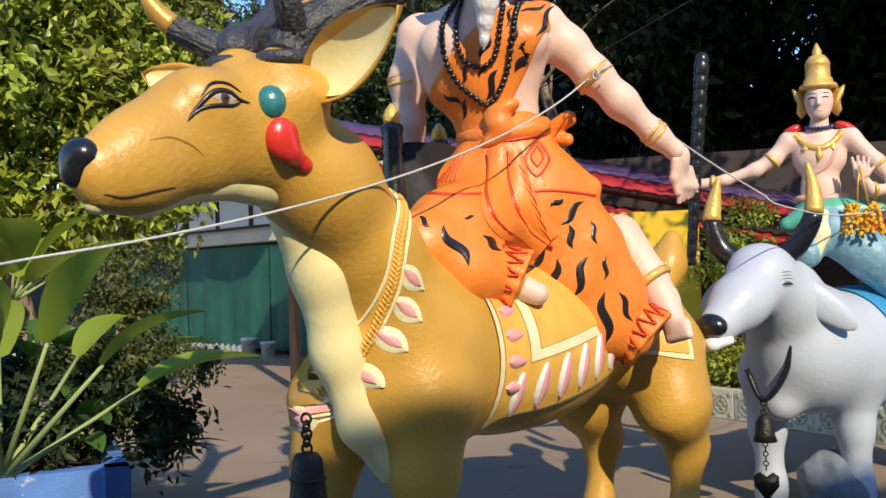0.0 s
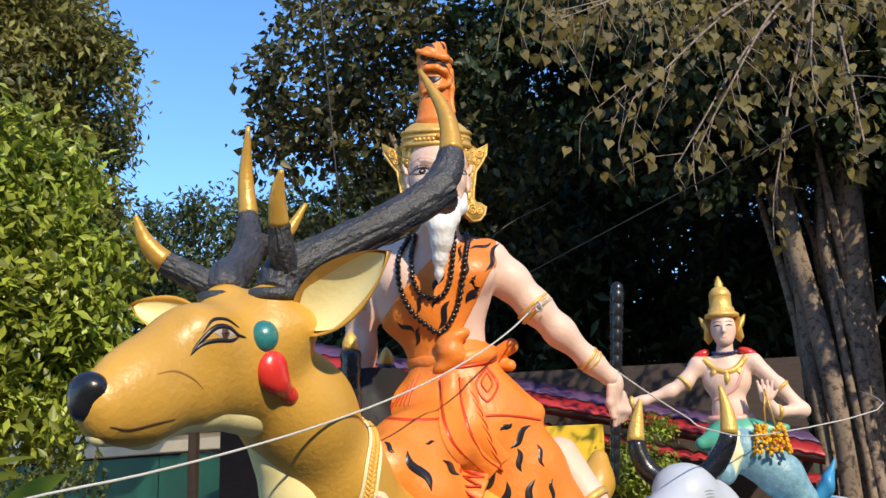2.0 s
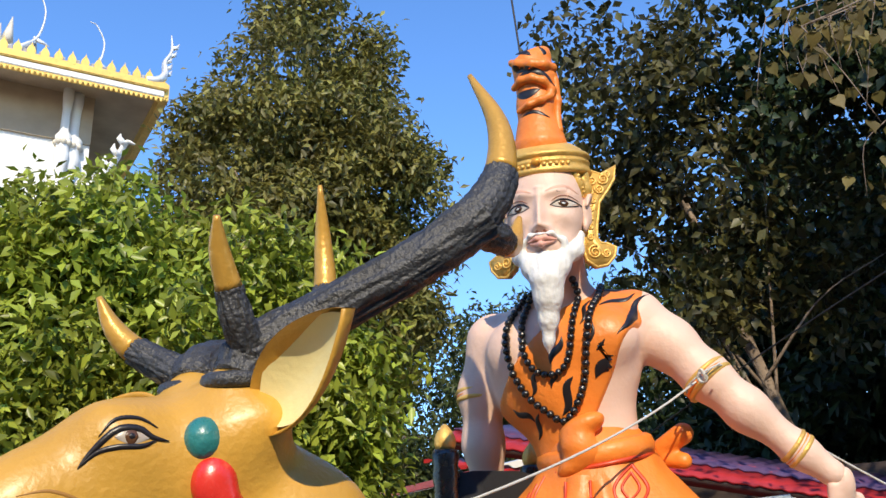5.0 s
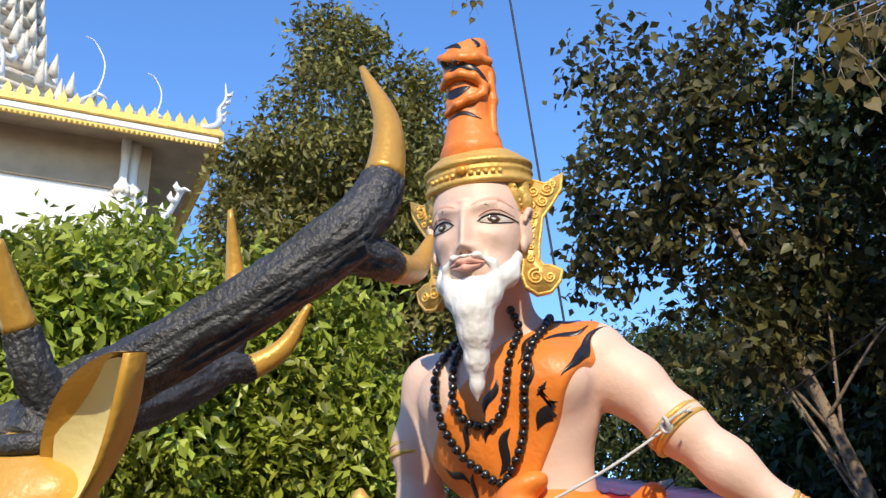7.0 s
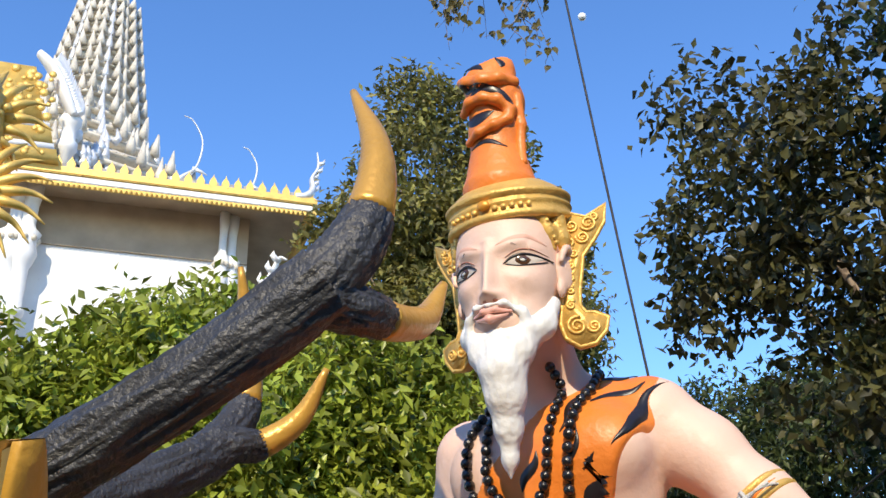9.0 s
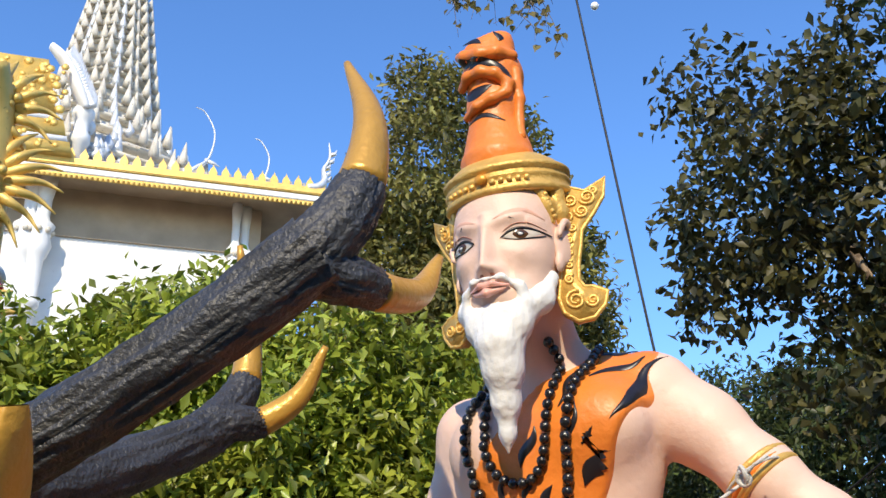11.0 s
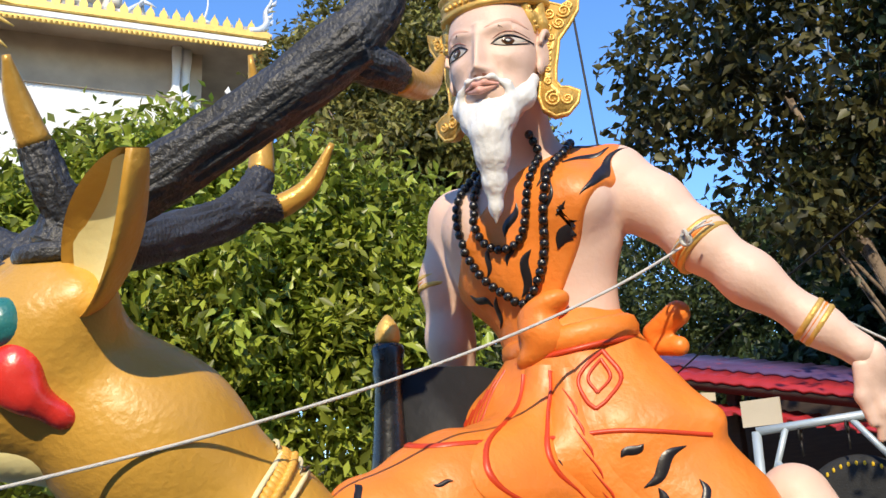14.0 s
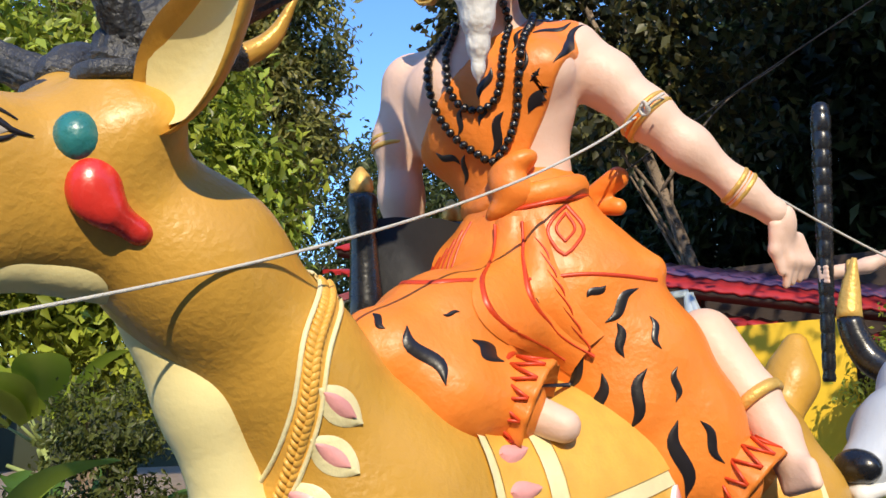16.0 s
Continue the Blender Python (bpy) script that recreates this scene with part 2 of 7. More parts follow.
def ring(center, normal, radius, thick, seg=36, flat=1.0, squash=1.0):
    z = Vector(normal).normalized()
    q = z.to_track_quat("Z", "Y").to_matrix()
    pts = [np.array(Vector(center) + q @ Vector((radius * math.cos(a), squash * radius * math.sin(a), 0))) for a in np.arange(seg) * 2 * math.pi / seg]
    return tube(pts, thick, 8, True, flat)


def ball(center, r, seg=10, rings=7, scale=(1, 1, 1)):
    verts, faces = [], []
    for i in range(rings + 1):
        a = math.pi * i / rings
        for j in range(seg):
            b = 2 * math.pi * j / seg
            verts.append((center[0] + r * scale[0] * math.sin(a) * math.cos(b), center[1] + r * scale[1] * math.sin(a) * math.sin(b), center[2] + r * scale[2] * math.cos(a)))
    for i in range(rings):
        for j in range(seg):
            k = (j + 1) % seg
            faces.append((i * seg + j, (i + 1) * seg + j, (i + 1) * seg + k, i * seg + k))
    return verts, faces


def lathe(center, profile, seg=28, squash=1.0, tilt=None):
    """Turned form: rows of (radius, height) round a standing axis."""
    verts, faces = [], []
    for r, z in profile:
        for j in range(seg):
            a = 2 * math.pi * j / seg
            v = Vector((r * math.cos(a), r * squash * math.sin(a), z))
            if tilt:
                v = tilt @ v
            verts.append(np.array(center) + np.array(v))
    n = len(profile)
    for i in range(n - 1):
        for j in range(seg):
            k = (j + 1) % seg
            faces.append((i * seg + j, i * seg + k, (i + 1) * seg + k, (i + 1) * seg + j))
    faces.append(tuple(range(seg))[::-1])
    faces.append(tuple((n - 1) * seg + j for j in range(seg)))
    return verts, faces


def plate(outline, thick, frame_m):
    """A flat shape of some thickness; outline in its own plane, set by the matrix."""
    n = len(outline)
    verts = [frame_m @ Vector((x, y, s * thick / 2)) for s in (-1, 1) for x, y in outline]
    faces = [tuple(range(n))[::-1], tuple(range(n, 2 * n))] + [(i, (i + 1) % n, n + (i + 1) % n, n + i) for i in range(n)]
    return [np.array(v) for v in verts], faces


def bvh_of(*meshes):
    v, f, k = [], [], 0
    for verts, faces in meshes:
        v.extend(tuple(p) for p in verts)
        f.extend(tuple(int(a) + k for a in q) for q in faces)
        k += len(verts)
    return BVHTree.FromPolygons(v, f)


def stroke(tree, pts, width, origin=None, way=(0, 1, 0), lift=0.004, n=14, across=2, wiggle=0.0, seed=0, raised=0.0):
    """A brush stroke laid on a skin: points are thrown along a way (or, for points in space, onto the nearest skin)."""
    rnd = random.Random(seed)
    line = spline(pts, n)
    way = Vector(way).normalized()
    verts, faces = [], []
    cols = across * 2 + 1
    for k, p in enumerate(line):
        t = line[min(k + 1, n)] - line[max(k - 1, 0)]
        side = Vector(t).cross(way)
        if side.length < 1e-9:
            side = Vector((1, 0, 0))
        side.normalize()
        w = width(k / n) if callable(width) else width
        off = wiggle * math.sin(k * 1.3 + seed) if wiggle else 0
        for c in range(cols):
            s = (c - across) / across
            a = Vector(p) + side * (s * w / 2 + off)
            hit = tree.ray_cast(a - way * 1.2, way, 3.0)
            if hit[0] is None:
                hit = tree.find_nearest(a)
            up = lift + raised * (1 - s * s)
            verts.append(np.array(hit[0] + hit[1] * (up if abs(s) < 0.99 else lift * 0.3)))
    for k in range(n):
        for c in range(cols - 1):
            a = k * cols + c
            faces.append((a, a + 1, a + cols + 1, a + cols))
    return verts, faces


def taper(w, a=0.15, p=0.8):
    return lambda t: w * max(0.04, math.sin(math.pi * min(1, max(0, t))) ** p)


def box(bm, size, at=(0, 0, 0), bevel=0.0):
    m = Matrix.Translation(at) @ Matrix.Diagonal((*size, 1))
    r = bmesh.ops.create_cube(bm, size=1, matrix=m)
    if bevel:
        bmesh.ops.bevel(bm, geom=list({e for v in r["verts"] for e in v.link_edges}), offset=bevel, segments=2, affect="EDGES")
    return bm


# ---- statue of the deer ----
def deer():
    b = Builder()
    body = []
    body += [ell((-0.30, -0.05, 1.22), (0.46, 0.95, 0.44), (0, 0, -17)), ell((-0.52, -0.78, 1.22), (0.40, 0.46, 0.46), (8, 0, -17)),
             ell((0.06, 0.95, 1.24), (0.40, 0.52, 0.42), (0, 0, -17))]
    neck = chain((-0.52, -0.86, 1.36, 0.33), (-0.555, -1.14, 1.70, 0.228), (-0.59, -1.42, 1.98, 0.215), (-0.68, -1.62, 2.15, 0.205))
    head = [ell((-0.73, -1.76, 2.19), (0.165, 0.24, 0.195), (-14, 0, -18)), ell((-0.775, -1.90, 2.14), (0.145, 0.25, 0.185), (-20, 0, -18))]
    head += chain((-0.80, -1.96, 2.165, 0.145), (-0.86, -2.18, 2.065, 0.112), (-0.90, -2.33, 2.00, 0.088))
    head += chain((-0.80, -1.98, 2.02, 0.10), (-0.86, -2.18, 1.955, 0.078), (-0.89, -2.31, 1.92, 0.055))
    head += [ell((-0.695, -1.995, 2.255), (0.05, 0.085, 0.045), (-20, 0, -18))]
    head += [cap((-0.56, -1.72, 2.28), (-0.575, -1.71, 2.40), 0.095, 0.085), cap((-0.80, -1.70, 2.30), (-0.80, -1.69, 2.42), 0.095, 0.08)]
    head += chain((-0.57, -1.66, 2.24, 0.085), (-0.46, -1.66, 2.31, 0.05))
    legs = []
    for x, y, s in ((-0.82, -1.00, 0), (-0.34, -0.98, 0)):
        legs += chain((x, y, 1.05, 0.19), (x - 0.02, y - 0.02, 0.75, 0.125), (x - 0.02, y - 0.03, 0.48, 0.085), (x, y, 0.12, 0.062), (x, y - 0.03, 0.03, 0.085))
    for x, y in ((0.38, 0.86), (-0.16, 1.02)):
        legs += chain((x - 0.04, y, 1.10, 0.27), (x + 0.03, y - 0.06, 0.82, 0.20), (x + 0.08, y + 0.12, 0.55, 0.105), (x + 0.06, y + 0.05, 0.14, 0.07), (x + 0.05, y + 0.01, 0.03, 0.09))
    tail = chain((0.24, 1.40, 1.42, 0.10), (0.30, 1.52, 1.62, 0.10), (0.33, 1.56, 1.78, 0.06))
    skin = blend(body + neck + head + legs + tail, 0.13, 0.02)
    b.add(*skin, TAN)
    tree = bvh_of(skin)
    # cream throat and chest, laid over the front of the neck
    throat = blend(chain((-0.68, -1.50, 1.88, 0.10), (-0.64, -1.345, 1.64, 0.122), (-0.63, -1.235, 1.30, 0.108), (-0.58, -1.15, 0.98, 0.085), (-0.50, -1.05, 0.78, 0.07)), 0.08, 0.02)
    b.add(*throat, CREAM)
    jaw = blend(chain((-0.66, -1.58, 1.97, 0.10), (-0.76, -1.90, 1.985, 0.072), (-0.855, -2.16, 1.905, 0.062), (-0.905, -2.33, 1.878, 0.040)), 0.06, 0.014)
    b.add(*jaw, CREAM)
    # nose
    b.add(*blend([ell((-0.915, -2.385, 2.025), (0.078, 0.062, 0.06), (-10, 0, -18)), ell((-0.925, -2.40, 1.975), (0.05, 0.045, 0.055), (0, 0, -18))], 0.03, 0.01), BLACK)
    # ears: a cupped leaf, pale inside
    for base, tip, face in (((-0.46, -1.66, 2.31), (-0.067, -1.752, 2.554), (0.35, -0.85, 0.1)), ((-0.90, -1.68, 2.33), (-1.19, -1.74, 2.43), (-0.2, -0.9, 0.3))):
        a, t, f = np.array(base), np.array(tip), np.array(face) / np.linalg.norm(face)
        ax = t - a
        up = np.cross(f, ax)
        up /= np.linalg.norm(up)
        f = np.cross(ax, up)
        f /= np.linalg.norm(f)
        ln = np.linalg.norm(ax)
        for inner, mat in ((0, TAN), (1, CREAM)):
            verts, faces = [], []
            N, M = 22, 12
            for i in range(N + 1):
                s = i / N
                w = 0.30 * ln * (math.sin(math.pi * (0.10 + 0.90 * s)) ** 0.75) * (1 - 0.25 * s) + 0.002
                for j in range(M + 1):
                    u = j / M * 2 - 1
                    bend = 0.55 * w * (u * u) - 0.10 * w
                    p = a + ax * s + up * (w * u * 0.95) + f * (bend + (0.012 if inner else -0.03 * (1 - abs(u) ** 3)) - (0.05 * ln * math.sin(math.pi * s)))
                    if inner:
                        p = a + ax * (0.08 + 0.88 * s) + up * (w * u * 0.92) + f * (0.55 * w * u * u * 0.85 - 0.10 * w + 0.008 - 0.05 * ln * math.sin(math.pi * s))
                    verts.append(p)
            for i in range(N):
                for j in range(M):
                    q = i * (M + 1) + j
                    faces.append((q, q + 1, q + M + 2, q + M + 1))
            if not inner:
                k = len(verts)
                rim = [v + f * 0.022 for v in verts]
                faces2 = [tuple(x + k for x in q[::-1]) for q in faces]
                edge = [i * (M + 1) for i in range(N + 1)], [i * (M + 1) + M for i in range(N + 1)]
                for e in edge:
                    for p, q in zip(e, e[1:]):
                        faces2.append((p, q, q + k, p + k))
                verts, faces = verts + rim, faces + faces2
            b.add(verts, faces, mat)
    # antlers
    def beam(pts, n=26, gold_from=None, gnarl=0.007, seed=1):
        line = spline(pts, n)
        rnd = np.random.default_rng(seed)
        xyz, r = line[:, :3], line[:, 3]
        if gold_from is None:
            gold_from = 2.0
        k = int(round(n * min(gold_from, 1)))
        fine = max(2, k * 6)
        at = np.linspace(0, k, fine + 1)
        cx = np.stack([np.interp(at, np.arange(n + 1), xyz[:, j]) for j in range(3)], 1)
        cr = np.interp(at, np.arange(n + 1), r)
        seg = 60
        v, f = tube(cx, cr, seg)
        v = np.array(v)
        for i in range(len(v)):
            ring_, a_ = divmod(i, seg)
            ring_ = min(ring_, fine)
            ang = 2 * math.pi * a_ / seg
            q = Vector((math.cos(ang) * 7.0 + seed, math.sin(ang) * 7.0, ring_ * 0.032))
            h = abs(noise.noise(q)) * 1.5 + 0.7 * abs(noise.noise(q * 2.1))
            d_ = v[i] - cx[ring_]
            v[i] += d_ / (np.linalg.norm(d_) + 1e-9) * (0.5 - h) * gnarl * 1.6
        b.add(v, f, ANTLER)
        if gold_from < 1:
            v, f = tube(xyz[k:], r[k:], 14)
            b.add(v, f, HORN_GOLD)

    beam([(-0.56, -1.70, 2.44, 0.085), (-0.54, -1.66, 2.53, 0.085), (-0.40, -1.54, 2.63, 0.080), (-0.15, -1.36, 2.80, 0.078), (0.03, -1.22, 2.96, 0.082)], 30, gnarl=0.009)
    beam([(-0.05, -1.28, 2.88, 0.07), (0.02, -1.17, 3.03, 0.070), (0.035, -1.11, 3.17, 0.056), (0.0, -1.07, 3.37, 0.038), (-0.118, -1.057, 3.605, 0.010)], 28, 0.46)
    beam([(0.0, -1.22, 2.92, 0.06), (0.0, -1.10, 2.925, 0.052), (-0.045, -0.98, 2.945, 0.046), (-0.115, -0.83, 3.01, 0.038), (-0.142, -0.737, 3.142, 0.012)], 24, 0.36)
    beam([(-0.53, -1.68, 2.50, 0.055), (-0.51, -1.76, 2.60, 0.050), (-0.50, -1.81, 2.69, 0.042), (-0.48, -1.87, 2.79, 0.032), (-0.441, -1.918, 2.877, 0.010)], 24, 0.50)
    beam([(-0.80, -1.68, 2.45, 0.085), (-0.83, -1.62, 2.53, 0.080), (-0.95, -1.30, 2.64, 0.078), (-1.06, -0.98, 2.80, 0.075), (-1.10, -0.86, 2.88, 0.075)], 26, gnarl=0.009)
    beam([(-1.08, -0.92, 2.84, 0.065), (-1.15, -0.78, 2.98, 0.062), (-1.185, -0.718, 3.099, 0.052), (-1.20, -0.72, 3.30, 0.040), (-1.152, -0.796, 3.553, 0.010)], 26, 0.48)
    beam([(-1.08, -0.92, 2.86, 0.06), (-1.08, -0.80, 2.90, 0.055), (-1.078, -0.711, 2.917, 0.048), (-1.0, -0.62, 3.0, 0.036), (-0.913, -0.58, 3.154, 0.011)], 26, 0.50)
    beam([(-0.80, -1.66, 2.47, 0.06), (-0.90, -1.70, 2.52, 0.055), (-1.028, -1.76, 2.599, 0.046), (-1.09, -1.81, 2.68, 0.034), (-1.115, -1.857, 2.779, 0.010)], 26, 0.50)
    for c in ((-0.565, -1.71, 2.43), (-0.80, -1.69, 2.44)):
        b.add(*ring(c, (0.05, -0.1, 1), 0.088, 0.02, flat=1.3), ANTLER)
    # eye, ear tassel
    way = (-0.93, 0.30, 0.0)
    def face_pt(along, up):
        return np.array((-0.674, -2.005, 2.236)) + np.array((0.50, 0.84, 0.0)) * along + np.array((0, 0, up))
    def line_on(pts, w, mat, **kw):
        b.add(*stroke(tree, [face_pt(*p) for p in pts], w, way=way, **kw), mat)
    line_on([(-0.045, 0.0), (0.0, 0.004), (0.05, 0.0)], taper(0.042), EYEGREY, lift=0.003)
    line_on([(-0.018, 0.003), (0.0, 0.003), (0.018, 0.003)], taper(0.044, p=0.5), EYEBROWN, lift=0.006)
    line_on([(-0.008, 0.003), (0.0, 0.003), (0.008, 0.003)], taper(0.022, p=0.5), STRIPE, lift=0.009)
    line_on([(-0.13, -0.085), (-0.09, -0.03), (-0.04, 0.020), (0.02, 0.026), (0.06, 0.004), (0.11, -0.004)], taper(0.020, p=0.5), STRIPE, lift=0.007)
    line_on([(-0.13, -0.085), (-0.085, -0.042), (-0.03, -0.026), (0.03, -0.022), (0.07, -0.004)], taper(0.016, p=0.5), STRIPE, lift=0.006)
    line_on([(-0.085, 0.0), (-0.045, 0.048), (0.02, 0.056), (0.075, 0.03)], taper(0.012), STRIPE, lift=0.006)
    line_on([(-0.42, -0.335), (-0.35, -0.345), (-0.26, -0.325), (-0.17, -0.305)], taper(0.009, p=0.5), MOUTH, lift=0.003, n=24)
    line_on([(-0.28, -0.16), (-0.20, -0.145), (-0.12, -0.165), (-0.06, -0.20)], taper(0.010), MOUTH_SOFT, lift=0.002, n=20)
    v, f = ball((0, 0, 0), 1, 16, 12)
    b.add([np.array((-0.555, -1.825, 2.245)) + np.array(Matrix.Rotation(radians(-33), 3, "Z") @ Vector((p[0] * 0.060, p[1] * 0.062, p[2] * 0.066))) for p in v], f, TEAL)
    red = blend([ell((-0.53, -1.80, 2.125), (0.045, 0.066, 0.082), (0, 0, -33))] + chain((-0.52, -1.76, 2.07, 0.045), (-0.505, -1.69, 2.03, 0.026), (-0.50, -1.64, 2.012, 0.010)), 0.03, 0.009)
    b.add(*red, RED)
    # collar: braided band with petals
    col = [(-0.74, -1.24, 1.12), (-0.56, -1.34, 1.23), (-0.44, -1.29, 1.38), (-0.34, -1.29, 1.56), (-0.30, -1.28, 1.76), (-0.33, -1.16, 1.92), (-0.47, -1.05, 2.0)]
    tow = (-0.80, 0.60, 0.0)
    b.add(*stroke(tree, col, 0.085, way=tow, lift=0.008, n=40, raised=0.004), HORN_GOLD_CLOTH)
    for off in (-1, 1):
        b.add(*stroke(tree, [np.array(p) + np.array((0.018, 0.030, -0.020)) * off for p in col], 0.014, way=tow, lift=0.014, n=40), PALE)
    for k, p in enumerate(spline(col, 62)[:-6]):
        h = tree.find_nearest(Vector(p))
        for s in (-1, 1):
            v, f = ball((0, 0, 0), 1, 8, 6)
            tilt_ = Matrix.Rotation(radians(35 * s), 3, Vector(tow))
            o = np.array(h[0] + h[1] * 0.012) + np.array((0.25, 0.35, -0.3)) * 0.020 * s
            b.add([o + np.array(tilt_ @ Vector((q[0] * 0.010, q[1] * 0.014, q[2] * 0.019))) for q in v], f, HORN_GOLD_CLOTH)
    def petal(p, d, ln, w):
        p, d = np.array(p), np.array(d)
        pts = [p, p + d * ln * 0.5, p + d * ln]
        b.add(*stroke(tree, pts, taper(w * 1.15, p=0.7), way=tow, lift=0.006, raised=0.006), PALE)
        pts = [p + d * ln * 0.1, p + d * ln * 0.5, p + d * ln * 0.82]
        b.add(*stroke(tree, pts, taper(w * 0.7, p=0.7), way=tow, lift=0.012, raised=0.006), PINK)
    for p in ((-0.30, -1.28, 1.645), (-0.335, -1.27, 1.515), (-0.425, -1.28, 1.395), (-0.505, -1.325, 1.25), (-0.60, -1.30, 1.12)):
        petal(p, (0.55, 0.45, -0.52), 0.19, 0.085)
    petal((-0.70, -1.36, 1.08), (-0.1, -0.1, 1.0), 0.16, 0.085)
    petal((-0.66, -1.36, 1.06), (0.35, 0.2, -0.8), 0.15, 0.085)
    # saddle blanket: pieces laid over the back
    def sheet(x0, x1, lift, mat, drop=None):
        verts, faces = [], []
        N, M = 30, 34
        for i in range(N + 1):
            s = x0 + (x1 - x0) * i / N
            c = Vector((-0.33 + 0.29 * s, -0.03 + 0.957 * s, 1.24))
            lowest = drop(s) if callable(drop) else drop
            for j in range(M + 1):
                a = radians(-lowest + 2 * lowest * j / M)
                d = Vector((math.sin(a) * 0.957, -math.sin(a) * 0.29, math.cos(a)))
                hit = tree.ray_cast(c + d * 1.2, -d, 1.2)
                q = hit[0] if hit[0] else c + d * 0.45
                verts.append(np.array(q + d * lift))
        for i in range(N):
            for j in range(M):
                k = i * (M + 1) + j
                faces.append((k, k + M + 1, k + M + 2, k + 1))
        b.add(verts, faces, mat)
    sheet(-0.62, 0.95, 0.012, PALE, lambda s: 137 - 33 * min(1, (s + 0.62) / 1.4))
    sheet(-0.59, 0.92, 0.020, HORN_GOLD_CLOTH, lambda s: 134 - 33 * min(1, (s + 0.62) / 1.4))
    sheet(-0.42, 0.75, 0.027, PALE, lambda s: 96 - 22 * min(1, (s + 0.42) / 1.2))
    sheet(-0.36, 0.70, 0.033, HORN_GOLD_CLOTH, lambda s: 90 - 22 * min(1, (s + 0.42) / 1.2))
    for s in np.arange(-0.46, 0.86, 0.150):
        top_ = 131 - 33 * min(1, (s + 0.62) / 1.4)
        for lo_, hi_ in ((top_ - 27, top_ - 3),):
            pts = []
            for a in (lo_, (lo_ + hi_) / 2, hi_):
                a = radians(a)
                pts.append(np.array((-0.33 + 0.29 * s, -0.03 + 0.957 * s, 1.24)) + 0.5 * np.array((math.sin(a) * 0.957, -math.sin(a) * 0.29, math.cos(a))))
            b.add(*stroke(tree, pts, taper(0.110, p=0.75), way=(-0.957, 0.29, 0), lift=0.030, raised=0.004), WHITE)
            b.add(*stroke(tree, pts, taper(0.078, p=0.75), way=(-0.957, 0.29, 0), lift=0.034, raised=0.004), PINK)
    for a0 in (20, 35, 50, 65, 80, 95, 110):
        a = radians(a0)
        p = np.array((-0.33 + 0.29 * -0.52, -0.03 + 0.957 * -0.52, 1.24)) + 0.5 * np.array((math.sin(a) * 0.957, -math.sin(a) * 0.29, math.cos(a)))
        pts = [p + np.array((0.01, 0.05, 0)) * t for t in (-1, 0, 1.4)]
        b.add(*stroke(tree, pts, taper(0.075, p=0.6), way=(-math.sin(a) * 0.957, 0.29 * math.sin(a), -math.cos(a)), lift=0.030, raised=0.005), PINK)
    ob = b.done("deer_statue")
    return tagged(ob, "tan painted concrete deer statue with black antlers and petal collar", "statue")


MOUTH = material("mouth_line_paint", (0.10, 0.045, 0.015), 0.5, bump=0)
MOUTH_SOFT = material("crease_brown_paint", (0.36, 0.17, 0.03), 0.5, bump=0.2)
EYEGREY = material("eye_white_paint", (0.42, 0.36, 0.30), 0.3, bump=0)
EYEBROWN = material("eye_brown_paint", (0.10, 0.045, 0.02), 0.2, bump=0)
HORN_GOLD_CLOTH = material("yellow_ochre_cloth_paint", (0.78, 0.42, 0.07), 0.42, vary=0.12, scale=12, bump=0.3)
deer()


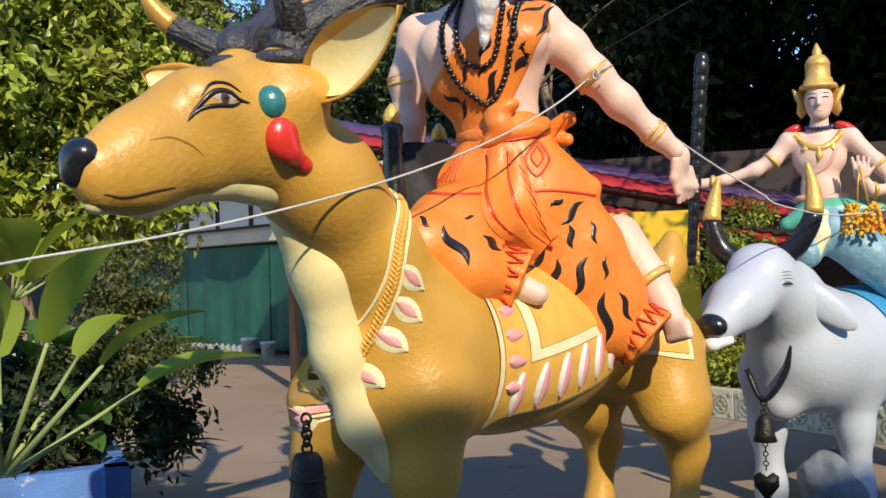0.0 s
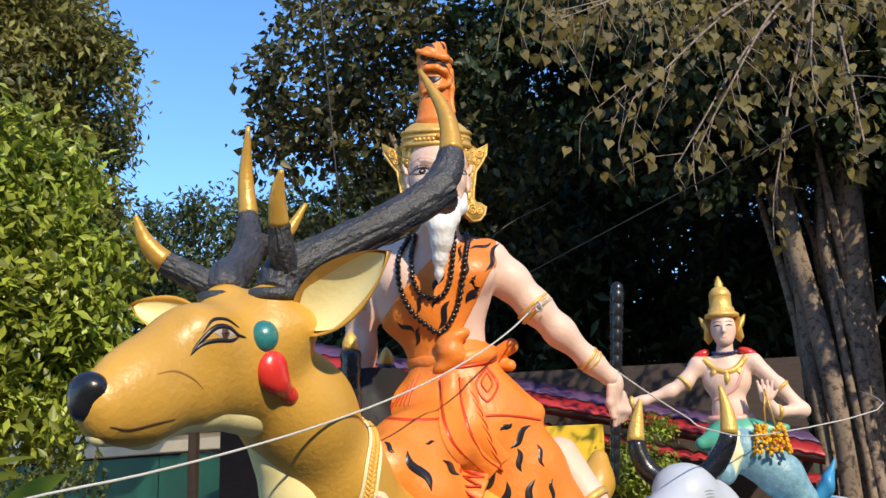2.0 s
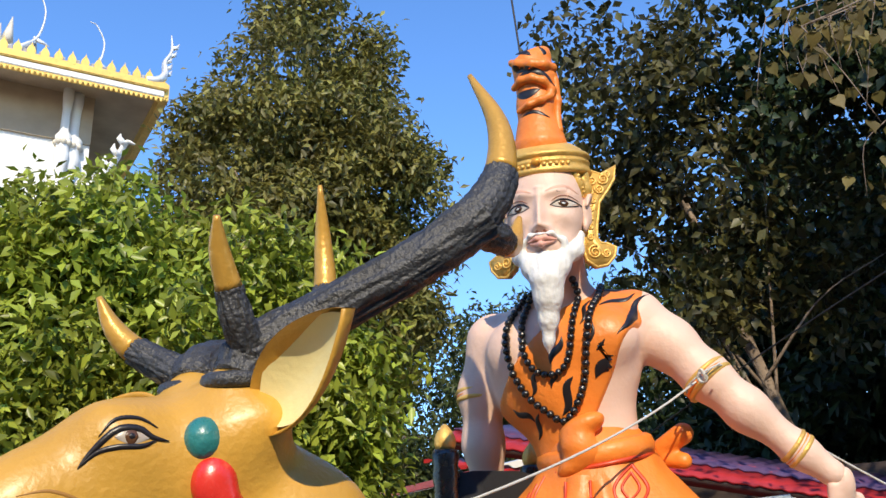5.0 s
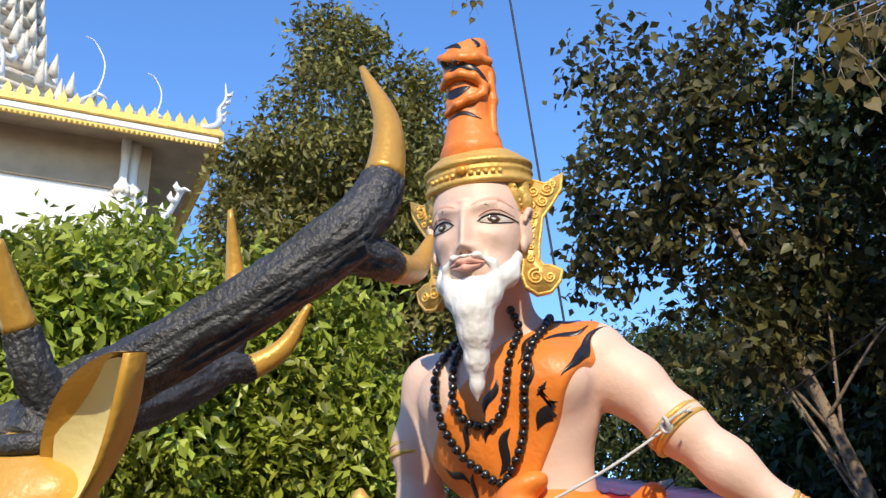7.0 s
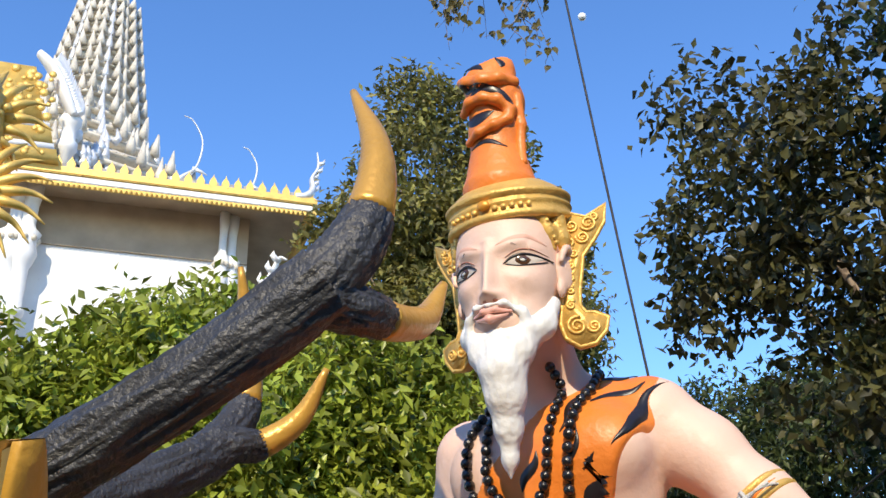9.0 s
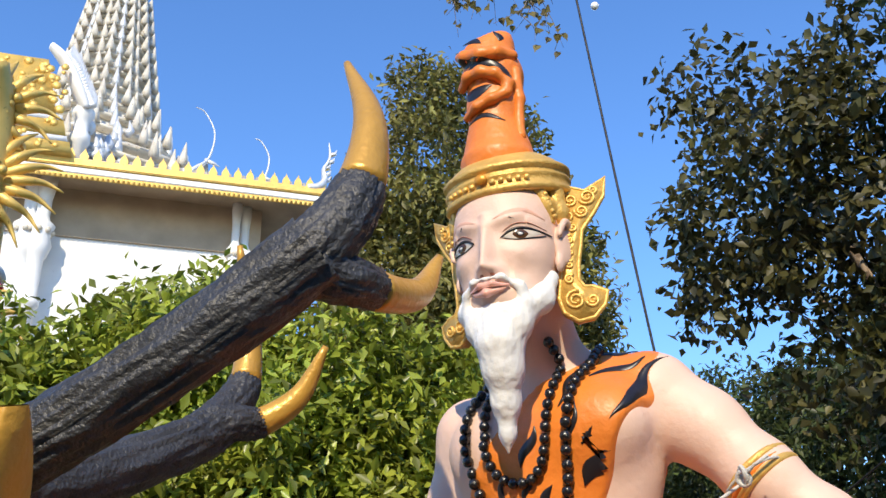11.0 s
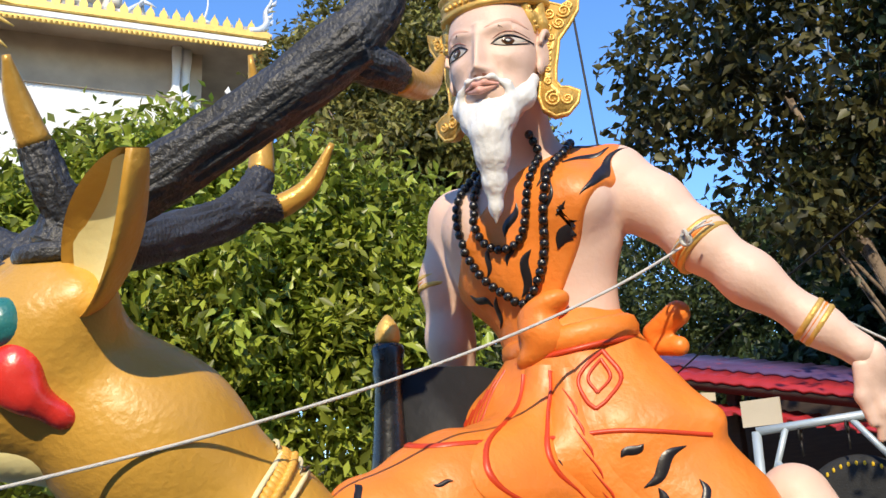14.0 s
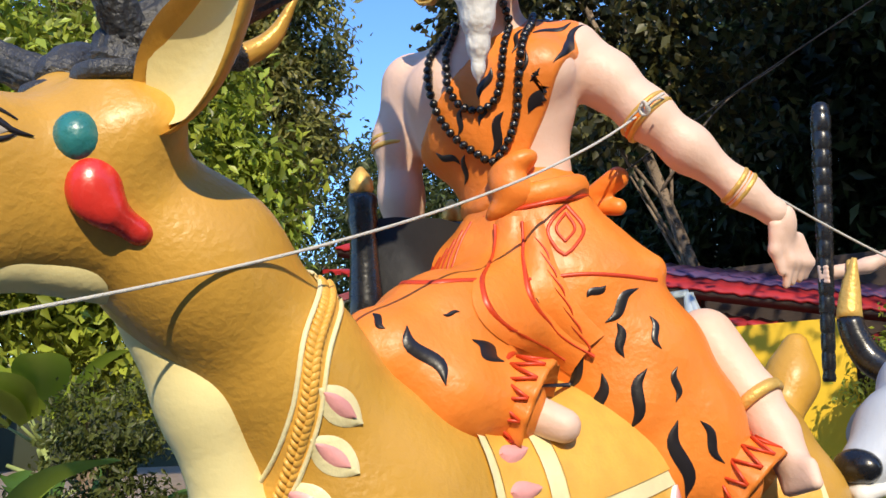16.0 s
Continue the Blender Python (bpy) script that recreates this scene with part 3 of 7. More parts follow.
# ---- statue of the seated hermit ----
def hermit_head(b):
    """Head, beard, crown and wrapped topknot; x to the figure's left, y to the back, z up from between the eyes."""
    first = b.n
    bump = lambda x, z, x0, z0, sx, sz: np.exp(-((x - x0) / sx) ** 2 - ((z - z0) / sz) ** 2)
    v, f = blend([ell((0, 0.155, 0.08), (0.160, 0.185, 0.23)), ell((0, 0.092, -0.02), (0.146, 0.118, 0.20)), ell((0, 0.075, -0.165), (0.108, 0.100, 0.095)), ell((0, 0.10, 0.10), (0.138, 0.115, 0.13))], 0.05, 0.0065)
    v = np.array(v)
    x, z = v[:, 0], v[:, 2]
    ax = np.abs(x)
    front = np.clip((0.11 - v[:, 1]) / 0.06, 0, 1)
    d = -0.017 * bump(ax, z, 0.088, -0.004, 0.046, 0.026)                                   # sockets
    d += 0.010 * bump(ax, z, 0.092, 0.000, 0.034, 0.017)                                    # lids
    d += 0.011 * bump(ax, z - 0.25 * (ax - 0.03) * (ax < 0.11), 0.07, 0.040, 0.060, 0.016)  # brow ridges
    ridge = np.clip((0.045 - z) / 0.15, 0, 1) * (z > -0.125)
    d += (0.010 + 0.046 * ridge ** 1.15) * np.exp(-(x / (0.015 + 0.006 * ridge)) ** 2) * (1 / (1 + np.exp(-(z + 0.113) / 0.0045))) * (z < 0.075)
    d += 0.020 * bump(ax, z, 0.026, -0.103, 0.012, 0.013)                                   # nostril wings
    d += 0.010 * bump(ax, z, 0.098, -0.058, 0.034, 0.030)                                   # cheekbones
    d -= 0.009 * bump(ax, z, 0.088, -0.120, 0.026, 0.034)                                   # hollow cheeks
    d -= 0.006 * bump(ax, z + 0.6 * (ax - 0.05), 0.055, -0.115, 0.010, 0.04)                # folds beside the nose
    d += 0.014 * bump(x, z, 0, -0.165, 0.060, 0.035)
    d -= 0.006 * bump(x, z, 0, -0.132, 0.010, 0.012)
    v[:, 1] -= d * front
    b.add(v, f, SKIN)
    ft = bvh_of((v, f))

    def on_face(pts, w, mat, **kw):
        b.add(*stroke(ft, [(px, -0.2, pz) for px, pz in pts], w, way=(0, 1, 0), **kw), mat)
    for s in (-1, 1):
        X = lambda q: s * (0.092 + q)
        on_face([(X(-0.046), -0.004), (X(0.0), 0.002), (X(0.046), 0.008)], taper(0.032, p=0.8), SCLERA, lift=0.0015, n=18)
        on_face([(X(-0.019), 0.001), (X(0.0), 0.002), (X(0.019), 0.003)], taper(0.029, p=0.5), EYEBROWN, lift=0.003)
        on_face([(X(-0.010), 0.002), (X(0.0), 0.002), (X(0.010), 0.002)], taper(0.018, p=0.5), STRIPE, lift=0.0045)
        on_face([(X(-0.006), 0.001), (X(0.0), 0.001), (X(0.006), 0.001)], taper(0.011, p=0.5), WHITE, lift=0.006)
        on_face([(X(-0.052), -0.008), (X(-0.022), 0.013), (X(0.014), 0.019), (X(0.070), 0.006)], taper(0.0085, p=0.4), STRIPE, lift=0.004, n=20)
        on_face([(X(-0.046), -0.009), (X(-0.005), -0.014), (X(0.036), -0.006), (X(0.054), 0.004)], taper(0.0045, p=0.4), STRIPE, lift=0.003, n=18)
        on_face([(X(-0.045), 0.010), (X(-0.012), 0.030), (X(0.022), 0.033), (X(0.056), 0.020)], taper(0.004, p=0.4), BROW, lift=0.002, n=18)
        on_face([(X(-0.064), 0.047), (X(-0.02), 0.066), (X(0.02), 0.072), (X(0.056), 0.052)], taper(0.015, p=0.6), BROW_SOFT, lift=0.002, n=20)
        on_face([(s * 0.024, -0.118), (s * 0.017, -0.119), (s * 0.010, -0.117)], taper(0.008, p=0.5), BROW, lift=0.002)
        # ear with a folded rim and long lobe
        ear = [ell((s * 0.166, 0.125, 0.0), (0.014, 0.034, 0.062), (10, 0, s * -24)), ell((s * 0.160, 0.112, -0.062), (0.013, 0.020, 0.028))]
        rim = [(s * (0.172 + 0.012 * math.sin(a)), 0.128 + 0.034 * math.cos(a), 0.012 + 0.058 * math.sin(a), 0.0085) for a in np.linspace(-1.2, 3.0, 10)]
        b.add(*blend(ear + chain(*rim), 0.010, 0.006), SKIN)
    lips = blend(chain((-0.056, -0.026, -0.158, 0.005), (-0.018, -0.050, -0.152, 0.008), (0.0, -0.051, -0.155, 0.007), (0.018, -0.050, -0.152, 0.008), (0.058, -0.026, -0.156, 0.005))
                 + chain((-0.046, -0.030, -0.168, 0.005), (0.0, -0.049, -0.177, 0.012), (0.048, -0.030, -0.166, 0.005)), 0.008, 0.0045)
    b.add(*lips, LIP)
    b.add(*tube([(-0.054, -0.031, -0.161), (-0.02, -0.055, -0.163), (0.0, -0.056, -0.164), (0.02, -0.055, -0.163), (0.056, -0.031, -0.160)], 0.0022, 6), BROW)
    # full white beard drawn out to a point, moustache thin over the lip
    beard = chain((-0.126, 0.105, -0.105, 0.022), (-0.104, 0.066, -0.180, 0.036), (-0.05, 0.016, -0.230, 0.042)) + chain((0.132, 0.105, -0.105, 0.022), (0.110, 0.066, -0.180, 0.036), (0.05, 0.016, -0.230, 0.042))
    beard += chain((0.0, 0.012, -0.222, 0.044), (0.002, 0.020, -0.30, 0.064), (0.0, 0.035, -0.37, 0.055), (-0.008, 0.058, -0.46, 0.036), (-0.016, 0.076, -0.54, 0.019), (-0.020, 0.083, -0.585, 0.006))
    beard += [ell((-0.052, 0.022, -0.255), (0.045, 0.042, 0.045)), ell((0.056, 0.022, -0.255), (0.045, 0.042, 0.045))]
    for s in (-1, 1):
        beard += chain((s * 0.008, -0.052, -0.134, 0.004), (s * 0.042, -0.038, -0.132, 0.006), (s * 0.082, -0.004, -0.155, 0.010), (s * 0.090, 0.010, -0.200, 0.014))
    v, f = blend(beard, 0.026, 0.0065)
    v = np.array(v)
    for i in range(len(v)):
        q = Vector((v[i][0] * 62, v[i][1] * 62, v[i][2] * 10))
        v[i] += 0.0025 * np.array(noise.noise_vector(q)) + 0.002 * np.array(noise.noise_vector(q * 2.3))
    b.add(v, f, WHITE)
    # crown band, higher towards the back, with a low dome
    tilt = Matrix.Rotation(radians(13), 3, "X")
    b.add(*lathe((0, 0.150, 0.186), [(0.172, -0.012), (0.192, -0.010), (0.199, -0.002), (0.197, 0.010), (0.191, 0.016), (0.190, 0.034), (0.195, 0.040), (0.193, 0.047), (0.187, 0.051), (0.188, 0.060), (0.196, 0.066), (0.197, 0.076), (0.190, 0.083), (0.176, 0.086), (0.165, 0.104), (0.135, 0.126), (0.10, 0.138), (0.02, 0.142)], 56, 1.0, tilt), GOLD)
    b.add(*blend([ell((0.0, -0.050, 0.180), (0.021, 0.012, 0.017))], 0.01, 0.005), GOLD_ORANGE)
    for s in (-1, 1):
        for k in range(5):
            a = s * (0.17 + 0.13 * k)
            p = tilt @ Vector((0.195 * math.sin(a), -0.195 * math.cos(a), 0.026))
            b.add(*ball((p.x, 0.150 + p.y, 0.186 + p.z), 0.010, 8, 5, (1, 0.6, 0.9)), GOLD)
    # topknot of wrapped tiger cloth, its end folded over like a lip
    core = chain((0.0, 0.085, 0.300, 0.118), (0.0, 0.085, 0.335, 0.098), (-0.004, 0.085, 0.385, 0.080)) + chain((-0.004, 0.085, 0.385, 0.078), (-0.002, 0.085, 0.50, 0.082), (0.002, 0.085, 0.62, 0.086), (-0.012, 0.085, 0.70, 0.080))
    core += chain((-0.02, 0.08, 0.69, 0.070), (0.02, 0.09, 0.75, 0.045), (0.046, 0.095, 0.790, 0.012)) + chain((-0.045, 0.05, 0.70, 0.040), (-0.085, 0.035, 0.715, 0.020))
    b.add(*blend(core, 0.035, 0.008, cuts=[((0.0, 0, 0.755), (-0.52, 0.1, 0.85))]), ORANGE)
    fold = chain((-0.088, 0.030, 0.575, 0.014), (-0.050, -0.004, 0.588, 0.017), (0.0, -0.016, 0.585, 0.018), (0.045, -0.006, 0.568, 0.018), (0.074, 0.028, 0.540, 0.018), (0.066, 0.022, 0.506, 0.017), (0.030, -0.004, 0.480, 0.016), (-0.020, -0.010, 0.464, 0.015), (-0.070, 0.020, 0.455, 0.012))
    fold += chain((-0.092, 0.030, 0.700, 0.016), (-0.060, 0.000, 0.672, 0.020), (0.0, -0.014, 0.652, 0.022), (0.050, -0.002, 0.648, 0.022), (0.082, 0.050, 0.655, 0.020))
    fold += chain((0.085, 0.06, 0.60, 0.018), (0.088, 0.07, 0.50, 0.018), (0.082, 0.07, 0.42, 0.016), (0.088, 0.06, 0.36, 0.018))
    v, f = blend(fold, 0.014, 0.006)
    b.add(v, f, ORANGE)
    kt = bvh_of((v, f), blend(core, 0.035, 0.010))
    # black strokes: cloth stripes; the widest paints the shade inside the open lip
    for pts, w in (([(-0.07, 0.615), (-0.01, 0.622), (0.05, 0.602), (0.09, 0.545)], 0.026), ([(-0.08, 0.545), (-0.03, 0.520), (0.03, 0.535)], 0.044), ([(-0.07, 0.730), (-0.03, 0.728), (0.0, 0.705)], 0.026),
                   ([(0.03, 0.760), (0.05, 0.735), (0.05, 0.715)], 0.018), ([(-0.06, 0.425), (0.0, 0.432), (0.06, 0.402)], 0.018), ([(-0.085, 0.665), (-0.05, 0.640), (0.0, 0.632)], 0.018)):
        b.add(*stroke(kt, [(px, -0.2, pz) for px, pz in pts], taper(w, p=0.8), way=(0, 1, 0), lift=0.003, n=16), STRIPE)
    # gilded temple pieces and ear wings with scrolls
    for s in (-1, 1):
        m = Matrix(((s, 0, 0, 0), (0, 1, 0, 0), (0, 0, 1, 0), (0, 0, 0, 1)))
        g = Matrix.Translation((s * 0.15, 0.150, 0)) @ Matrix.Rotation(radians(s * 24), 4, "Z") @ m @ Matrix.Rotation(radians(90), 4, "X")
        wing = [(-0.02, 0.20), (0.04, 0.195), (0.085, 0.180), (0.150, 0.222), (0.138, 0.160), (0.105, 0.105), (0.066, 0.052), (0.058, 0.0), (0.048, -0.055), (0.044, -0.105), (0.058, -0.128), (0.086, -0.130), (0.122, -0.145),
                (0.112, -0.185), (0.080, -0.222), (0.035, -0.232), (-0.004, -0.205), (-0.016, -0.16), (-0.004, -0.08), (0.0, 0.0), (-0.01, 0.08)]
        b.add(*plate(wing, 0.034, g), GOLD)
        edge = [g @ Vector((px, pz, 0.012)) for px, pz in wing]
        b.add(*tube(edge, 0.0075, 6, True), GOLD)
        for cx, cz, r, turns in ((0.090, 0.158, 0.026, 1.5), (0.040, 0.150, 0.024, 1.6), (0.070, 0.112, 0.022, 1.5), (0.030, 0.098, 0.020, 1.5), (0.040, 0.060, 0.016, 1.4), (0.028, 0.020, 0.014, 1.3), (0.026, -0.020, 0.013, 1.3), (0.022, -0.060, 0.013, 1.3), (0.018, -0.105, 0.015, 1.4), (0.030, -0.170, 0.030, 1.7), (0.078, -0.172, 0.020, 1.5), (0.108, 0.180, 0.014, 1.2)):
            sp = [g @ Vector((cx + r * (1 - 0.75 * t) * math.cos(6.283 * turns * t + cx * 40), cz + r * (1 - 0.75 * t) * math.sin(6.283 * turns * t + cx * 40), 0.018)) for t in np.linspace(0, 1, 22)]
            b.add(*tube(sp, np.linspace(0.0055, 0.004, 22), 6), GOLD)
            b.add(*ball(sp[-1], 0.007, 7, 5), GOLD)
        temple_ = chain((s * 0.128, 0.050, 0.165, 0.022), (s * 0.146, 0.078, 0.11, 0.020), (s * 0.155, 0.090, 0.062, 0.012)) + chain((s * 0.165, 0.11, 0.165, 0.026), (s * 0.170, 0.125, 0.10, 0.022), (s * 0.168, 0.13, 0.06, 0.012))
        b.add(*blend(temple_, 0.02, 0.007), GOLD)
        for k in range(7):
            t = k / 6
            b.add(*ball((s * (0.146 + 0.022 * t), 0.044 + 0.038 * t, 0.172 - 0.10 * t), 0.0085, 7, 5), GOLD)
    # set on the neck, turned towards the figure's right
    c, sn = math.cos(radians(11)), math.sin(radians(11))
    for i in range(first, b.n):
        x, y, z = b.v[i]
        b.v[i] = (0.0655 + x * c - y * sn, -0.496 + x * sn + y * c, 3.271 + z)


def hermit():
    b = Builder()
    torso = [ell((-0.04, -0.075, 2.72), (0.335, 0.225, 0.33)), cap((-0.35, -0.05, 2.87), (0.265, -0.035, 2.885), 0.108, 0.105), ell((0.03, -0.045, 2.42), (0.215, 0.165, 0.28)),
             ell((-0.17, -0.195, 2.77), (0.16, 0.11, 0.12)), ell((0.16, -0.19, 2.77), (0.16, 0.11, 0.12))]
    skin = torso + chain((0.05, -0.28, 3.12, 0.100), (0.0, -0.11, 2.93, 0.115))
    skin += chain((-0.38, -0.05, 2.86, 0.113), (-0.445, -0.055, 2.64, 0.090), (-0.455, -0.03, 2.42, 0.080), (-0.46, 0.05, 2.12, 0.066))
    skin += chain((0.29, -0.02, 2.87, 0.105), (0.40, 0.01, 2.76, 0.098), (0.53, 0.03, 2.61, 0.086), (0.66, 0.08, 2.47, 0.078), (0.83, 0.15, 2.30, 0.056), (0.93, 0.19, 2.21, 0.053))
    hand = [ell((0.955, 0.215, 2.15), (0.045, 0.05, 0.09), (20, 15, 0))]
    for k, (dx, dy) in enumerate(((-0.03, -0.03), (-0.01, 0.0), (0.015, 0.03), (0.035, 0.055))):
        hand += chain((0.965 + dx, 0.22 + dy, 2.12, 0.022), (0.99 + dx, 0.25 + dy, 2.03, 0.020), (0.97 + dx, 0.265 + dy, 1.945 + 0.012 * k, 0.014))
    hand += chain((0.925, 0.17, 2.16, 0.022), (0.915, 0.18, 2.07, 0.019), (0.93, 0.20, 1.99, 0.014))
    foot = chain((0.62, 0.36, 1.78, 0.12), (0.77, 0.33, 1.55, 0.10), (0.84, 0.30, 1.42, 0.085), (0.90, 0.22, 1.30, 0.06))
    for k in range(5):
        foot += chain((0.85 + 0.025 * k, 0.24 - 0.02 * k, 1.31, 0.024), (0.865 + 0.025 * k, 0.20 - 0.02 * k, 1.22 + 0.008 * k, 0.021))
    foot2 = chain((0.12, -0.50, 1.56, 0.07), (0.26, -0.50, 1.50, 0.055))
    skin_m = blend(skin, 0.07, 0.0125)
    b.add(*skin_m, SKIN)
    b.add(*blend(hand, 0.02, 0.008), SKIN)
    b.add(*blend(foot, 0.03, 0.011), SKIN)
    b.add(*blend(foot2, 0.03, 0.012), SKIN)
    # chest drape
    wrap = [(p[0], p[1], p[2] + 0.014, p[3]) if p[0] == "e" else ("c", p[1], p[2], p[3] + 0.014, p[4] + 0.014, p[5]) for p in torso]
    drape = blend(wrap, 0.07, 0.0115, cuts=[((0.13, 0, 3.0), (-0.72, 0, 0.69)), ((0.385, 0, 2.92), (0.87, 0, -0.49))])
    b.add(*drape, ORANGE)
    # skirt and legs
    skirt = chain((0.06, -0.03, 2.30, 0.215), (0.08, 0.0, 2.14, 0.265), (0.09, 0.02, 1.98, 0.31)) + [ell((0.08, 0.0, 2.02), (0.40, 0.27, 0.12))]
    skirt += chain((0.33, 0.0, 2.06, 0.15), (0.50, 0.01, 2.025, 0.045)) + chain((-0.14, -0.12, 2.09, 0.15), (-0.33, -0.18, 2.045, 0.045))
    legs = chain((0.0, -0.20, 1.90, 0.22), (-0.13, -0.53, 1.80, 0.20), (-0.22, -0.75, 1.74, 0.155)) + chain((-0.22, -0.75, 1.71, 0.15), (-0.06, -0.66, 1.61, 0.15), (0.09, -0.52, 1.58, 0.13))
    legs += chain((0.22, 0.03, 1.92, 0.27), (0.40, 0.10, 1.70, 0.235), (0.54, 0.15, 1.48, 0.195), (0.66, 0.18, 1.28, 0.13)) + chain((0.20, 0.0, 1.82, 0.22), (0.35, 0.03, 1.54, 0.20), (0.45, 0.07, 1.34, 0.17), (0.60, 0.14, 1.25, 0.13))
    cloth = blend(skirt + legs, 0.09, 0.0135)
    v = np.array(cloth[0])
    for i in range(len(v)):
        v[i] += 0.010 * np.array(noise.noise_vector(Vector((v[i][0] * 9, v[i][1] * 9, v[i][2] * 4))))
    cloth = (v, cloth[1])
    b.add(*cloth, ORANGE)
    # frilled cuffs
    for c, nrm, r in (((0.70, 0.17, 1.27), (0.75, -0.1, -0.65), 0.15), ((0.11, -0.50, 1.58), (0.9, 0.1, -0.4), 0.135)):
        z = Vector(nrm).normalized()
        q = z.to_track_quat("Z", "Y").to_matrix()
        verts, faces, S = [], [], 48
        for k, (d, rr) in enumerate(((-0.10, 0.97), (-0.07, 1.03), (0.0, 1.05), (0.07, 1.22), (0.085, 1.20), (0.03, 0.8))):
            for j in range(S):
                a = 2 * math.pi * j / S
                w = r * rr * (1 + (0.05 if k in (3, 4) else 0.01) * math.sin(a * 12))
                verts.append(np.array(Vector(c) + q @ Vector((w * math.cos(a), w * math.sin(a), d))))
        for k in range(5):
            for j in range(S):
                faces.append((k * S + j, k * S + (j + 1) % S, (k + 1) * S + (j + 1) % S, (k + 1) * S + j))
        b.add(verts, faces, ORANGE)
        cuff = bvh_of((verts, faces))
        for d in (-0.09, -0.06):
            b.add(*ring(Vector(c) + z * d, z, r * 1.03, 0.012), RED_ORANGE)
        for j in range(14):
            a = 2 * math.pi * j / 14
            for s in (-1, 1):
                p0 = Vector(c) + q @ Vector((r * 1.07 * math.cos(a), r * 1.07 * math.sin(a), -0.04))
                p1 = Vector(c) + q @ Vector((r * 1.22 * math.cos(a + s * 0.22), r * 1.22 * math.sin(a + s * 0.22), 0.06))
                b.add(*tube([p0, (p0 + p1) / 2, p1], 0.006, 6), RED_ORANGE)
    # belt, knot and hanging sash
    b.add(*ring((0.055, -0.04, 2.335), (-0.1, -0.2, 1), 0.235, 0.028, flat=1.6, squash=0.86), ORANGE)
    b.add(*ring((0.055, -0.04, 2.295), (-0.1, -0.2, 1), 0.248, 0.010, squash=0.88), RED_ORANGE)
    knot = [ell((0.08, -0.245, 2.415), (0.100, 0.065, 0.045), (0, -22, 0)), ell((0.06, -0.235, 2.285), (0.105, 0.062, 0.050), (0, -30, 0)), ell((0.065, -0.26, 2.345), (0.07, 0.06, 0.065))]
    b.add(*blend(knot, 0.03, 0.009), ORANGE)
    b.add(*blend(chain((0.28, 0.16, 2.36, 0.04), (0.38, 0.14, 2.41, 0.045)) + chain((0.29, 0.16, 2.31, 0.03), (0.37, 0.15, 2.30, 0.035)), 0.03, 0.010), ORANGE)
    ct = bvh_of(cloth)
    def on_cloth(pts, w, mat, **kw):
        b.add(*stroke(ct, [(x, -0.5, z) for x, z in pts], w, way=(0, 1, 0), **kw), mat)
    on_cloth([(0.06, 2.22), (0.07, 2.02), (0.13, 1.84), (0.27, 1.72)], lambda t: 0.10 + 0.05 * t, ORANGE, lift=0.014, raised=0.008, n=30)
    on_cloth([(0.14, 2.20), (0.18, 2.02), (0.24, 1.86), (0.30, 1.76)], lambda t: 0.08 + 0.04 * t, ORANGE, lift=0.012, raised=0.008, n=30)
    for dx in (-0.045, 0.05):
        on_cloth([(0.06 + dx, 2.2), (0.07 + dx, 2.02), (0.13 + dx, 1.84), (0.26 + dx, 1.72)], 0.012, RED_ORANGE, lift=0.022, n=30)
    for k in range(6):
        z = 2.14 - 0.062 * k
        on_cloth([(0.15 + 0.02 * k, z), (0.19 + 0.02 * k, z - 0.06), (0.20 + 0.02 * k, z - 0.09)], taper(0.012), RED_ORANGE, lift=0.022)
    for s in (-1, 1):
        on_cloth([(0.25, 2.26), (0.25 + s * 0.055, 2.17), (0.25 + s * 0.03, 2.10), (0.25, 2.07)], 0.012, RED_ORANGE, lift=0.008)
        on_cloth([(0.25, 2.23), (0.25 + s * 0.028, 2.17), (0.25, 2.12)], 0.009, RED_ORANGE, lift=0.008)
    for k in range(7):
        on_cloth([(-0.10 - 0.03 * k, 2.24 - 0.03 * k), (-0.14 - 0.03 * k, 2.14 - 0.02 * k), (-0.16 - 0.025 * k, 2.07)], 0.008, RED_ORANGE, lift=0.005)
    on_cloth([(-0.29, 2.0), (-0.10, 1.97), (0.06, 1.98), (0.30, 2.0), (0.52, 1.98)], 0.014, RED_ORANGE, lift=0.006, n=30)
    # tiger stripes
    def stripes(tree_, rows, seed, bold=1.0):
        for k, (x, z, ang, ln, w) in enumerate(rows):
            a = radians(ang)
            dx, dz = math.sin(a) * ln / 2, math.cos(a) * ln / 2
            bend = 0.075 * ln * (1 if (k + seed) % 2 else -1)
            px, pz = math.cos(a) * bend, -math.sin(a) * bend
            w *= 1.25 * bold
            pts = [(x - dx, -0.5, z - dz), (x - dx * 0.4 + px, -0.5, z - dz * 0.4 + pz), (x + dx * 0.4 - px, -0.5, z + dz * 0.4 - pz), (x + dx, -0.5, z + dz)]
            b.add(*stroke(tree_, pts, taper(w, p=0.9), way=(0, 1, 0), lift=0.005), STRIPE)
    stripes(ct, ((-0.24, 1.77, -36, 0.18, 0.034), (-0.05, 1.73, -30, 0.21, 0.036), (-0.18, 1.84, -45, 0.07, 0.019), (-0.01, 1.86, 76, 0.04, 0.013), (0.08, 1.74, -45, 0.10, 0.022), (0.20, 1.91, -76, 0.10, 0.036), (0.22, 1.84, 1, 0.11, 0.028),
                 (0.28, 1.85, -34, 0.10, 0.024), (0.34, 1.94, 59, 0.07, 0.026), (0.41, 1.89, 43, 0.16, 0.030), (0.40, 1.77, -7, 0.12, 0.030)), 0, 0.85)
